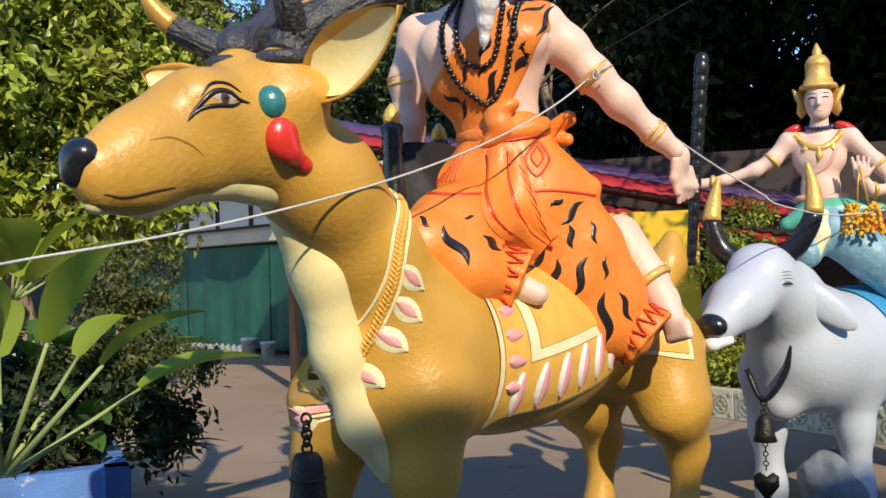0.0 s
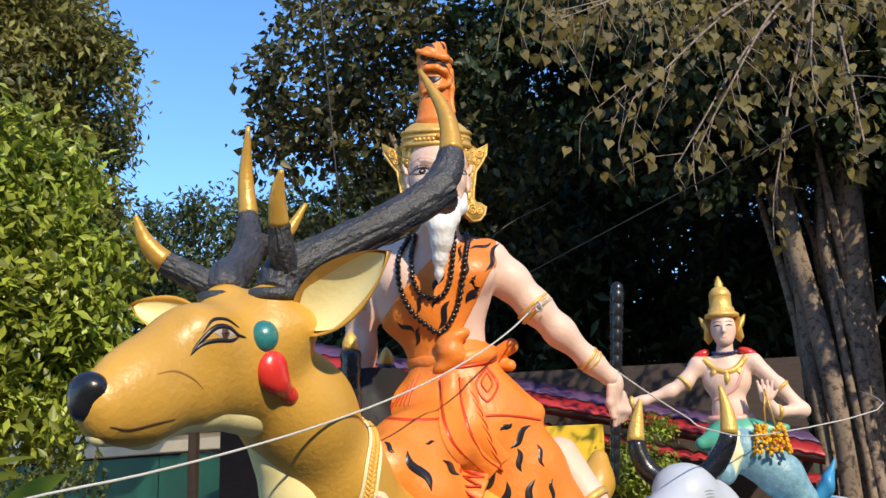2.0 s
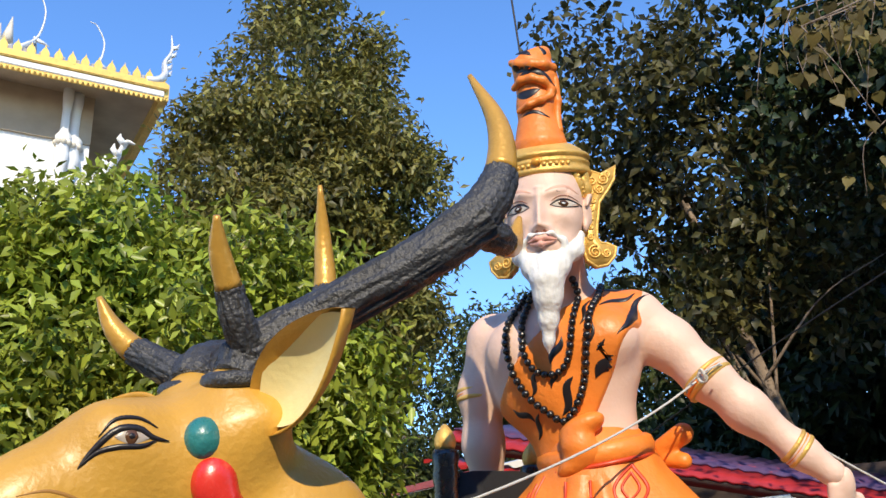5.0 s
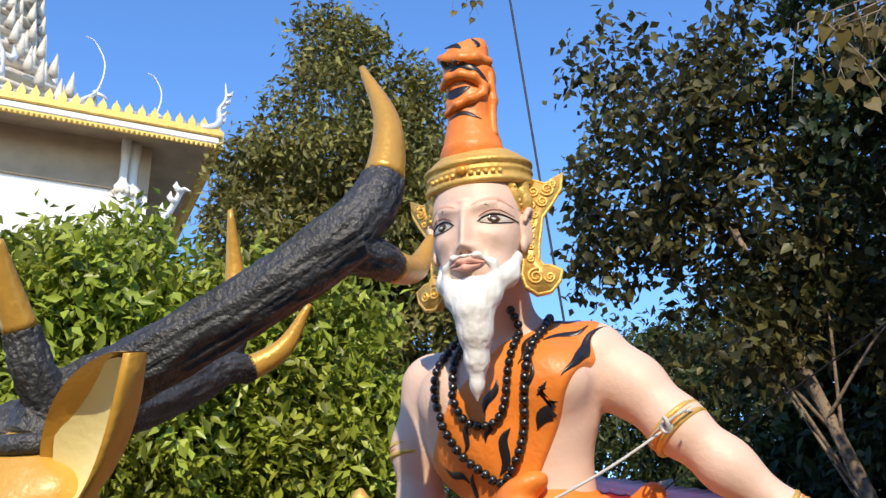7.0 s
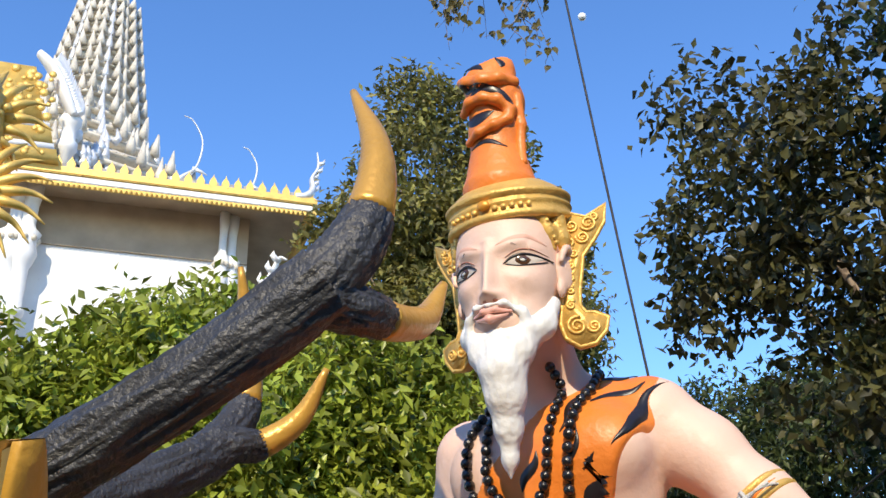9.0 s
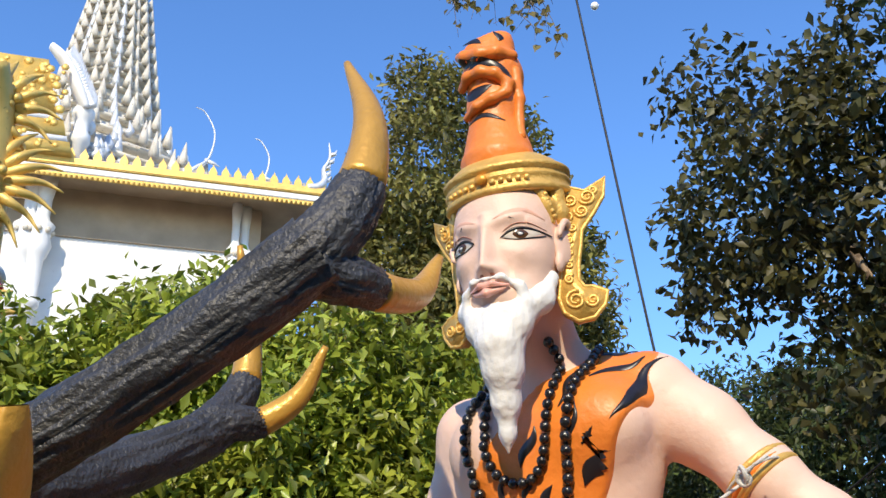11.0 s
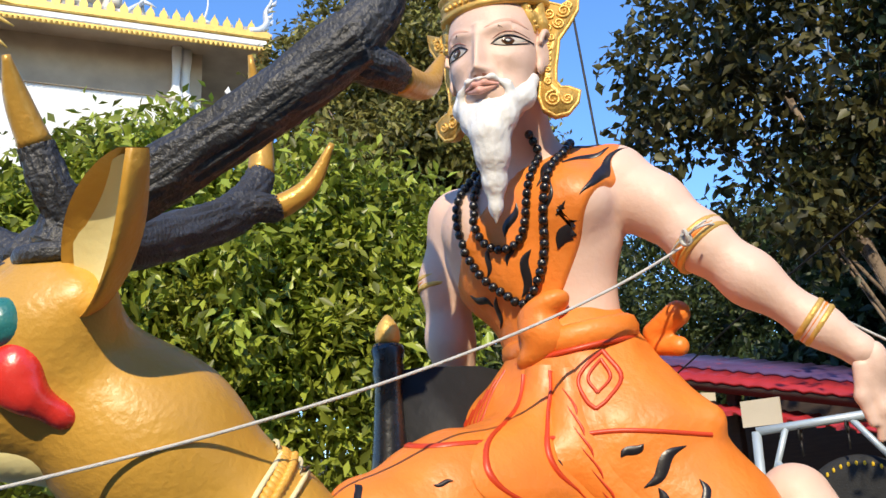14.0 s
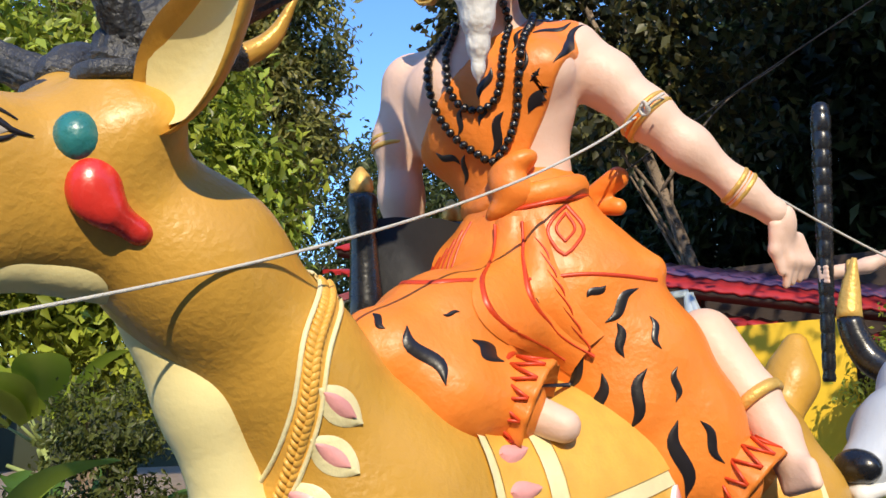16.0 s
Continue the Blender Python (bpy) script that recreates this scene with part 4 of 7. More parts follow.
    stripes(ct, ((0.25, 1.69, 37, 0.18, 0.038), (0.31, 1.57, 12, 0.19, 0.038), (0.44, 1.57, 20, 0.21, 0.038), (0.51, 1.79, -15, 0.12, 0.021), (0.56, 1.61, 7, 0.12, 0.021), (0.34, 1.32, -14, 0.20, 0.046), (0.55, 1.36, 1, 0.26, 0.044),
                 (0.65, 1.41, -22, 0.16, 0.028), (0.45, 1.27, -8, 0.12, 0.026)), 1, 0.85)
    dt = bvh_of(drape)
    stripes(dt, ((0.02, 2.72, 29, 0.12, 0.031), (0.04, 2.54, 26, 0.16, 0.034), (0.22, 2.65, 52, 0.16, 0.046), (-0.17, 2.49, -58, 0.11, 0.023), (0.16, 2.74, 14, 0.16, 0.019), (-0.09, 2.60, 20, 0.10, 0.023), (0.0, 2.61, 27, 0.08, 0.019), (-0.11, 2.44, 16, 0.10, 0.024),
                 (0.25, 2.93, 62, 0.13, 0.022), (0.31, 2.86, 22, 0.22, 0.024), (0.21, 2.995, 80, 0.09, 0.016), (0.14, 2.87, 10, 0.12, 0.018)), 2, 0.8)
    # bead strings
    sk = bvh_of(skin_m, drape)
    def beads(pts, r, seed):
        line = spline([(x, -0.4, z) for x, z in pts], 200)
        out, last = [], None
        for p in line:
            h = sk.ray_cast(Vector((p[0], -1.2, p[2])), Vector((0, 1, 0)), 3)
            q = h[0] + h[1] * r * 0.8 if h[0] else Vector(p)
            if last is None or (q - last).length > r * 1.75:
                out.append(q)
                last = q
        for q in out:
            b.add(*ball(q, r, 9, 6), BEAD)
    beads([(-0.14, 2.99), (-0.19, 2.86), (-0.185, 2.70), (-0.13, 2.57), (-0.05, 2.49), (0.02, 2.45), (0.10, 2.56), (0.155, 2.74), (0.175, 2.92), (0.165, 3.01)], 0.017, 1)
    beads([(-0.10, 2.99), (-0.125, 2.86), (-0.105, 2.70), (-0.05, 2.635), (0.03, 2.635), (0.085, 2.72), (0.105, 2.88), (0.10, 3.02)], 0.016, 2)
    # jewellery
    for c, n_, r in (((-0.448, -0.053, 2.63), (-0.05, 0.02, 1), 0.099), ((0.53, 0.03, 2.60), (-0.62, -0.05, 0.78), 0.099), ((0.82, 0.147, 2.31), (-0.72, -0.32, 0.62), 0.066)):
        z = Vector(n_).normalized()
        for d, t in ((-0.018, 0.012), (0.0, 0.009), (0.018, 0.012)):
            b.add(*ring(Vector(c) + z * d, n_, r, t), GOLD if d else ORANGE)
    b.add(*ring((0.78, 0.32, 1.53), (-0.6, 0.2, 0.8), 0.11, 0.016, flat=1.5), GOLD)
    hermit_head(b)
    ob = b.done("hermit_statue", pose(-0.33, -0.03, 0, 0, 0, 9.8))
    return tagged(ob, "painted seated bearded statue in orange tiger-stripe cloth riding the deer", "statue")


BROW = material("brow_paint", (0.42, 0.17, 0.11), 0.4, bump=0)
BROW_SOFT = material("brow_tint_paint", (0.70, 0.40, 0.29), 0.5, bump=0.1)
SCLERA = material("eye_ball_paint", (0.66, 0.58, 0.50), 0.3, bump=0)
GOLD_ORANGE = material("orange_gold_paint", (0.78, 0.34, 0.04), 0.35, metal=0.3, vary=0.1, bump=0.3)
BEAD = material("black_bead", (0.010, 0.009, 0.009), 0.25, vary=0.2, bump=0.4, bump_scale=80, clear=0.4)
hermit()


# ---- ground and buildings ----
CONCRETE = material("dusty_concrete", (0.29, 0.215, 0.145), 0.9, vary=0.16, scale=0.6, bump=0.3, bump_scale=30, wear=(0.19, 0.145, 0.10), wear_at=0.6)
PLASTER = material("white_plaster", (0.78, 0.77, 0.74), 0.8, vary=0.05, scale=1.2, bump=0.2, wear=(0.62, 0.60, 0.55), wear_at=0.66)
CREAM_WALL = material("cream_wall_paint", (0.66, 0.56, 0.40), 0.8, vary=0.12, scale=1.5, bump=0.2)
YELLOW_WALL = material("yellow_wall_paint", (0.80, 0.50, 0.02), 0.7, vary=0.10, scale=1.4, bump=0.2)
NET = material("green_shade_net", (0.012, 0.10, 0.065), 0.75, vary=0.3, scale=1.2, bump=0.4, bump_scale=40)
RED_TIN = material("red_sheet_metal", (0.42, 0.028, 0.03), 0.4, vary=0.2, scale=3, bump=0.2)
PURPLE_TIN = material("purple_sheet_metal", (0.10, 0.055, 0.13), 0.45, vary=0.25, scale=2, bump=0.2, wear=(0.30, 0.06, 0.09), wear_at=0.58)
DARK_WOOD = material("dark_wood", (0.045, 0.028, 0.02), 0.7, vary=0.3, scale=6, bump=0.4, stretch=(1, 1, 8))
GREY_TILE = material("grey_roof_tile", (0.42, 0.42, 0.43), 0.7, vary=0.15, scale=3, bump=0.3)
TILE = material("cream_green_tile", (0.62, 0.58, 0.42), 0.35, vary=0.1, scale=8, bump=0.1)
TILE_MARK = material("tile_pattern_green", (0.34, 0.36, 0.22), 0.35, vary=0.15, scale=20, bump=0.1)
BLUE_BRICK = material("blue_planter_paint", (0.10, 0.22, 0.55), 0.6, vary=0.2, scale=5, bump=0.3, wear=(0.45, 0.50, 0.62), wear_at=0.62)
STEEL = material("pale_blue_steel", (0.50, 0.57, 0.60), 0.45, metal=0.3, vary=0.1, bump=0.1)
RUBBER = material("black_rubber", (0.02, 0.02, 0.02), 0.8, vary=0.2, bump=0.4)
SOIL = material("dark_soil", (0.06, 0.04, 0.025), 0.95, vary=0.3, bump=0.8)
OLD_WHITE = material("old_white_plastic", (0.74, 0.72, 0.68), 0.5, vary=0.08, bump=0.1)
TGOLD = material("temple_gold", (0.80, 0.52, 0.13), 0.45, metal=0.35, vary=0.15, scale=3, bump=0.7, bump_scale=9, wear=(0.45, 0.26, 0.05), wear_at=0.6)
TWHITE = material("temple_white_stucco", (0.80, 0.79, 0.77), 0.7, vary=0.06, scale=2, bump=0.7, bump_scale=8)
TSTONE = material("weathered_stucco", (0.60, 0.55, 0.46), 0.8, vary=0.25, scale=2, bump=0.8, bump_scale=7, wear=(0.22, 0.19, 0.15), wear_at=0.6)
# tan plaster that also carries the eave's shade in its colour
EAVE_SHADE = material("tan_eave_shade_plaster", (0.42, 0.33, 0.23), 0.8, vary=0.2, scale=0.8, bump=0.4, bump_scale=8)
SILVER = material("silver_stucco", (0.66, 0.67, 0.68), 0.45, metal=0.3, vary=0.1, bump=0.6, bump_scale=9)

bm = bmesh.new()
bmesh.ops.create_grid(bm, x_segments=60, y_segments=60, size=700)
tagged(part("ground", bm, CONCRETE), "dusty pale concrete temple yard", "ground", kind="structure")


def boxed(name, size, at, mat, parent=None, turn=(0, 0, 0), bevel=0.0):
    bm = bmesh.new()
    box(bm, size, (0, 0, 0), bevel)
    ob = part(name, bm, mat, parent)
    ob.matrix_basis = pose(*at, *turn)
    return ob


# unseen plain tall wall, added behind the camera to shade the yard up to knee height
W = Vector((0.66, -0.75, 0)).normalized()
A = Vector((-W.y, W.x, 0))
mid = Vector((-0.4, -0.9, 0)) + W * 13
bm = bmesh.new()
box(bm, (0.4, 60, 9.55), (0, 0, 4.775))
wall = part("unseen_shade_wall", bm, CREAM_WALL)
wall.matrix_world = Matrix.Translation(mid) @ Matrix.Rotation(math.atan2(W.y, W.x), 4, "Z")
tagged(wall, "unseen plain cream wall added to shade the yard", "wall", kind="structure")


# ---- temple hall on the far side ----
def temple():
    ex = Vector((-0.392, -0.92, 0.0))       # along the eave
    ey = Vector((-0.92, 0.392, 0.0))        # inwards
    base = Matrix.Translation((-28.73, 17.18, 0)) @ Matrix(((ex.x, ey.x, 0, 0), (ex.y, ey.y, 0, 0), (0, 0, 1, 0), (0, 0, 0, 1)))
    root = empty("temple_hall", base)
    E = 21.45
    def piece(name, fill, mat, label="", sm=False):
        bm = bmesh.new()
        fill(bm)
        bmesh.ops.recalc_face_normals(bm, faces=bm.faces)
        return part(name, bm, mat, root, label, sm)
    piece("wall", lambda bm: box(bm, (16, 0.5, E + 0.6), (10.4, 2.6, (E + 0.6) / 2)), PLASTER)
    piece("side_wall", lambda bm: box(bm, (0.5, 12, E + 0.6), (2.7, 8.9, (E + 0.6) / 2)), PLASTER)
    # added band on the wall top, coloured brown for the eave's shade
    piece("eave_shade_band", lambda bm: box(bm, (16, 0.1, 2.2), (10.4, 2.28, E - 0.55)), EAVE_SHADE)
    piece("soffit", lambda bm: box(bm, (16.6, 15, 0.15), (8.35, 7.6, E + 0.62)), EAVE_SHADE)
    piece("cornice", lambda bm: box(bm, (17, 0.35, 0.28), (8.5, 0.15, E + 0.26), 0.03), TWHITE)
    piece("gold_band", lambda bm: box(bm, (17.1, 0.45, 0.34), (8.45, 0.10, E + 0.58), 0.04), TGOLD)
    piece("gold_lip", lambda bm: box(bm, (17, 0.30, 0.10), (8.5, 0.18, E + 0.09)), TGOLD)
    piece("side_cornice", lambda bm: box(bm, (0.35, 15, 0.8), (-0.05, 7.6, E + 0.42), 0.03), TGOLD)
    def teeth(bm):
        for k in range(84):
            x = 0.1 + k * 0.2
            m = Matrix.Translation((x, 0.06, E + 0.0)) @ Matrix.Diagonal((0.075, 0.05, 0.10, 1))
            bmesh.ops.create_uvsphere(bm, u_segments=6, v_segments=4, radius=1, matrix=m)
    piece("tooth_frieze", teeth, TGOLD)
    # leaf-shaped roof-edge ornaments
    leaf = [(-0.10, 0), (0.10, 0), (0.15, 0.10), (0.165, 0.22), (0.11, 0.36), (0.04, 0.46), (0.0, 0.60), (-0.04, 0.46), (-0.11, 0.36), (-0.165, 0.22), (-0.15, 0.10)]
    v, f = plate(leaf, 0.10, Matrix.Rotation(radians(90), 4, "X"))
    first = None
    for k in range(33):
        if first is None:
            first = link("antefix", v, f, [TGOLD], None, root, False)
            ob = first
        else:
            ob = new("antefix", first.data)
            ob.parent = root
        ob.location = (0.15 + k * 0.51, 0.05, E + 0.72)
    piece("roof", lambda bm: box(bm, (17, 9, 0.2), (0, 0, 0)) and bmesh.ops.transform(bm, matrix=Matrix.Translation((8.4, 4.4, E + 2.0)) @ Matrix.Rotation(radians(16), 4, "X"), verts=bm.verts), GREY_TILE)
    def ribs(bm):
        for k in range(60):
            m = Matrix.Translation((0.05 + k * 0.285, 4.4, E + 2.14)) @ Matrix.Rotation(radians(16), 4, "X") @ Matrix.Diagonal((0.12, 9, 0.16, 1))
            bmesh.ops.create_cube(bm, size=1, matrix=m)
    piece("roof_tile_rows", ribs, GREY_TILE)
    # slender horn finials
    def horn(name, at, h, mat):
        pts = spline([(0, 0, 0, 0.34), (-0.16 * h, 0, 0.22 * h, 0.26), (-0.30 * h, 0, 0.38 * h, 0.13), (-0.34 * h, 0, 0.70 * h, 0.08), (-0.22 * h, 0, 0.95 * h, 0.05), (-0.12 * h, 0, 1.0 * h, 0.03)], 24)
        b = Builder()
        v, f = tube(pts[:, :3], pts[:, 3], 8, flat=0.5)
        b.add(v, f, mat)
        b.add(*tube([(-0.26 * h, 0, 0.36 * h), (-0.36 * h, 0, 0.33 * h), (-0.42 * h, 0, 0.30 * h)], [0.12, 0.08, 0.02], 8), mat)
        ob = b.done(name, parent=root)
        ob.location = at
    horn("roof_horn", (6.2, 3.6, E + 2.0), 4.4, SILVER)
    horn("roof_horn", (3.2, 3.6, E + 1.9), 3.2, SILVER)
    b = Builder()
    pts = spline([(0.6, 0, 0.0, 0.40), (0.15, 0, 0.1, 0.42), (-0.15, 0, 0.55, 0.30), (-0.10, 0, 1.1, 0.2), (-0.35, 0, 1.7, 0.14), (-0.30, 0, 2.5, 0.05)], 26)
    b.add(*tube(pts[:, :3], pts[:, 3], 8, flat=0.5), SILVER)
    for k in range(7):
        p = pts[4 + 3 * k]
        b.add(*tube([p[:3], p[:3] + np.array((-0.22, 0, 0.10)), p[:3] + np.array((-0.30, 0, 0.32))], [0.12, 0.09, 0.01], 7), SILVER)
    ob = b.done("corner_naga", parent=root)
    ob.location = (0.15, 0.2, E + 0.75)
    # columns with carved capitals
    def column(x, y, r):
        b = Builder()
        prof = [(r, 0), (r, 16.2), (r * 1.5, 16.3), (r * 1.5, 16.5), (r * 1.1, 16.6), (r * 1.1, 18.3), (r * 1.5, 18.5), (r * 1.9, 18.9), (r * 1.5, 19.3), (r * 2.0, 19.8), (r * 1.2, 20.0), (r, 20.2), (r, 21.0), (r * 1.3, 21.6), (r * 1.3, 22.0)]
        b.add(*lathe((0, 0, 0), prof, 12), TWHITE)
        for k in range(8):
            a = k * math.pi / 4
            b.add(*ball((r * 1.6 * math.cos(a), r * 1.6 * math.sin(a), 19.5), 0.14, 6, 4), TSTONE)
        ob = b.done("column", parent=root)
        ob.location = (x, y, 0)
    column(3.5, 1.9, 0.17)
    column(3.1, 2.2, 0.2)
    column(11.2, 1.5, 0.28)
    column(11.7, 1.6, 0.28)
    # swan-shaped bracket
    b = Builder()
    pts = spline([(2.9, 2.0, 16.6, 0.22), (2.6, 1.6, 17.2, 0.32), (2.0, 1.2, 17.9, 0.26), (1.5, 0.9, 18.8, 0.16), (1.2, 0.7, 19.5, 0.14), (0.9, 0.5, 19.4, 0.05)], 24)
    b.add(*tube(pts[:, :3], pts[:, 3], 8, flat=0.6), TWHITE)
    for k in range(6):
        p = pts[3 + 3 * k][:3]
        b.add(*tube([p, p + np.array((0.25, -0.1, 0.25)), p + np.array((0.20, -0.1, 0.75 - 0.06 * k))], [0.16, 0.12, 0.01], 7), TWHITE)
    b.done("swan_bracket", parent=root)
    # carved pediment porch on the near end, with stacked gold and white mouldings
    b = Builder()
    for k, (x0, z0, w, h, mat) in enumerate(((11.6, 22.2, 5.0, 0.5, TGOLD), (11.8, 22.7, 5.0, 0.25, TWHITE), (11.9, 22.95, 5.0, 0.7, TGOLD), (12.1, 23.65, 5, 0.25, TWHITE), (12.4, 23.9, 5, 2.6, TGOLD))):
        bm = bmesh.new()
        v, f = plate([(x0, z0), (x0 + w, z0), (x0 + w, z0 + h), (x0 + 0.25 * h, z0 + h)], 0.9, Matrix.Translation((0, 0.0, 0)) @ Matrix.Rotation(radians(90), 4, "X"))
        b.add(v, f, mat)
        bm.free()
    rnd = random.Random(5)
    for k in range(90):
        b.add(*ball((12.2 + rnd.random() * 3.5, -0.45, 22.3 + rnd.random() * 4.0), 0.10 + 0.12 * rnd.random(), 6, 4, (1, 0.5, 1)), TGOLD)
    b.done("gold_pediment", parent=root).location = (-1.3, 0, 0)
    b = Builder()
    for k, (x, y) in enumerate(((11.3, 0.6), (11.3, 1.6))):
        v, f = lathe((x, y, 22.0), [(0.3, 0), (0.3, 1.2), (0.42, 1.3), (0.42, 1.7), (0.3, 1.8), (0.3, 2.4), (0.45, 2.6), (0.45, 2.9)], 8)
        b.add(v, f, TWHITE)
    pts = spline([(11.2, 0.3, 24.8, 0.3), (11.6, 0.2, 25.6, 0.42), (12.1, 0.1, 26.6, 0.4), (12.5, 0, 27.1, 0.35), (12.9, 0, 27.5, 0.25)], 30)
    b.add(*tube(pts[:, :3], pts[:, 3], 8, flat=0.6), TWHITE)
    b.done("gable_naga", parent=root).location = (-1.1, 0, 0)
    for k in range(22):
        p = pts[1 + k][:3]
        b = Builder()
        b.add(*tube([p, p + np.array((-0.35, -0.05, 0.15)), p + np.array((-0.42, -0.05, 0.65))], [0.2, 0.15, 0.01], 7), SILVER)
        b.done("naga_flame", parent=root).location = (-1.1, 0, 0)
    for k in range(26):
        p = np.array((10.7 - 0.045 * k + 0.5 * rnd.random(), 1.0 + 0.06 * k, 22.6 + 0.1 * k * rnd.random() + 0.8 * rnd.random()))
        b = Builder()
        b.add(*tube([p, p + np.array((-0.18, 0, 0.25)), p + np.array((-0.05, 0, 0.8))], [0.2, 0.16, 0.01], 7), SILVER)
        b.done("naga_flame", parent=root).location = (-1.1, 0, 0)
    # tower of stacked tiers
    b = Builder()
    cx, cy = 10.1, 8.0
    z, w = 23.2, 5.8
    for k in range(13):
        h = 1.30 - 0.045 * k
        for (ww, zz, hh, mat) in ((w, z, h * 0.45, TSTONE), (w * 1.14, z + h * 0.45, h * 0.16, TSTONE), (w * 0.98, z + h * 0.63, h * 0.37, TSTONE)):
            v, f = lathe((cx, cy, zz), [(ww * 0.95, 0), (ww, hh * 0.2), (ww, hh)], 8)
            b.add(v, f, mat)
        n = 28
        for j in range(n):
            a = 2 * math.pi * j / n
            r = w * (1.12 if j % 2 else 1.0)
            p = np.array((cx + r * math.cos(a), cy + r * math.sin(a), z + h * 0.6))
            b.add(*tube([p, p + np.array((0.04 * math.cos(a), 0.04 * math.sin(a), h * 0.35)), p + np.array((0.12 * math.cos(a), 0.12 * math.sin(a), h * 1.0))], [0.26, 0.19, 0.02], 6), TSTONE if j % 4 else SILVER)
        z += h
        w *= 0.80 if k < 4 else 0.93
    b.done("tower", parent=root)
    return tagged(root, "white temple hall with gold eaves and a stucco tower", "temple")


temple()


# ---- golden naga standing before the temple ----
def golden_naga():
    b = Builder()
    c = np.array((-10.6, 0.25, 0.0))
    side = np.array((0.40, 0.92, 0.0))
    fw = np.array((0.92, -0.40, 0.0))
    pts = spline([(*c, 0.5), (*(c + np.array((0, 0, 4.0))), 0.45), (*(c + fw * 0.2 + np.array((0, 0, 7.0))), 0.42), (*(c + fw * 0.4 + np.array((0, 0, 9.0))), 0.34), (*(c + fw * 0.9 + np.array((0, 0, 9.8))), 0.2)], 40)
    b.add(*tube(pts[:, :3], pts[:, 3], 14), TGOLD)
    for z, r, mat in ((6.85, 0.50, RED), (7.05, 0.48, WHITE), (6.6, 0.52, WHITE)):
        b.add(*ring(c + fw * 0.2 + np.array((0, 0, z)), (0, 0, 1), r * 0.9, 0.10), mat)
    for z0, rr, n in ((8.3, 0.95, 20), (6.2, 0.85, 16), (9.4, 0.8, 14)):
        for k in range(n):
            a = 2 * math.pi * k / n
            d = side * math.cos(a) + np.array((0, 0, 1)) * math.sin(a)
            o = c + fw * 0.35 + np.array((0, 0, z0))
            p = [o + d * 0.25, o + d * rr * 0.6 + fw * 0.12, o + d * rr * 0.85 + np.array((0, 0, 0.06)), o + d * rr * 1.1 - np.array((0, 0, 0.05))]
            b.add(*tube(spline(p, 8), np.linspace(0.10, 0.01, 9), 6), TGOLD)
        for k in range(26):
            a = k * 2.4
            q = c + fw * 0.62 + side * 0.05 * math.sqrt(k) * math.cos(a) * 1.4 + np.array((0, 0, z0 + 0.07 * math.sqrt(k) * math.sin(a)))
            b.add(*ball(q, 0.07, 6, 4), TGOLD)
    return tagged(b.done("naga_statue"), "gilded flame-crested naga statue with red and white collar", "statue")


golden_naga()


# ---- open shed with sloping tin roof ----
def shed():
    root = empty("shed")
    a, c = Vector((-6.2, 6.6, 4.02)), Vector((2.4, 7.25, 2.05))
    run = c - a
    n = 26
    def sheet(name, off_top, off_low, mat, wave=0.03):
        b = Builder()
        verts, faces = [], []
        N = 120
        for i in range(N + 1):
            p = a + run * (i / N)
            w = wave * math.sin(i * 2.4)
            verts += [np.array(p + Vector(off_top) + Vector((0, 0, w))), np.array(p + Vector(off_low) + Vector((0, 0, w))), np.array(p + Vector(off_low) + Vector((0, 0.005, w - 0.03))), np.array(p + Vector(off_top) + Vector((0, 0, w - 0.04)))]
        for i in range(N):
            for j in range(4):
                k = (j + 1) % 4
                faces.append((i * 4 + j, i * 4 + k, i * 4 + 4 + k, i * 4 + 4 + j))
        b.add(verts, faces, mat)
        return b.done(name, parent=root)
    sheet("roof_sheet", (0, 1.6, 0.10), (0, 0.25, -0.10), PURPLE_TIN, 0.015)
    sheet("roof_edge", (0, 0.40, -0.09), (0, -0.15, -0.26), RED_TIN, 0.012)
    sheet("fascia", (0, -0.13, -0.27), (0, -0.10, -0.36), DARK_WOOD, 0.0)
    sheet("lower_eave", (0, 0.3, -0.50), (0, -0.35, -0.58), RED_TIN, 0.02)
    for k in range(46):
        p = a + run * (k / 46)
        o = boxed("trim_tooth", (0.09, 0.012, 0.05), (p.x, p.y - 0.37, p.z - 0.60), RED_TIN, root)
    for t in (0.05, 0.3, 0.52, 0.75, 0.98):
        p = a + run * t
        h = p.z - 0.3
        boxed("post", (0.12, 0.12, h), (p.x, p.y + 0.2, h / 2), DARK_WOOD, root, bevel=0.01)
    boxed("back_wall", (9, 0.15, 3.2), (-2.0, 9.3, 1.6), DARK_WOOD, root, (0, 0, 4))
    tagged(root, "dark open shed with purple and red tin roof", "shed")
    y = boxed("yellow_wall", (1.25, 0.14, 2.24), (-0.76, 6.62, 1.12), YELLOW_WALL, None, (0, 0, 8), 0.01)
    tagged(y, "low yellow painted wall under the shed roof", "wall", kind="structure")
    bd = boxed("paper_notice", (0.42, 0.02, 0.26), (-2.9, 6.2, 2.72), CREAM_WALL)
    tagged(bd, "faded brown board hung under the shed eave", "board")


shed()


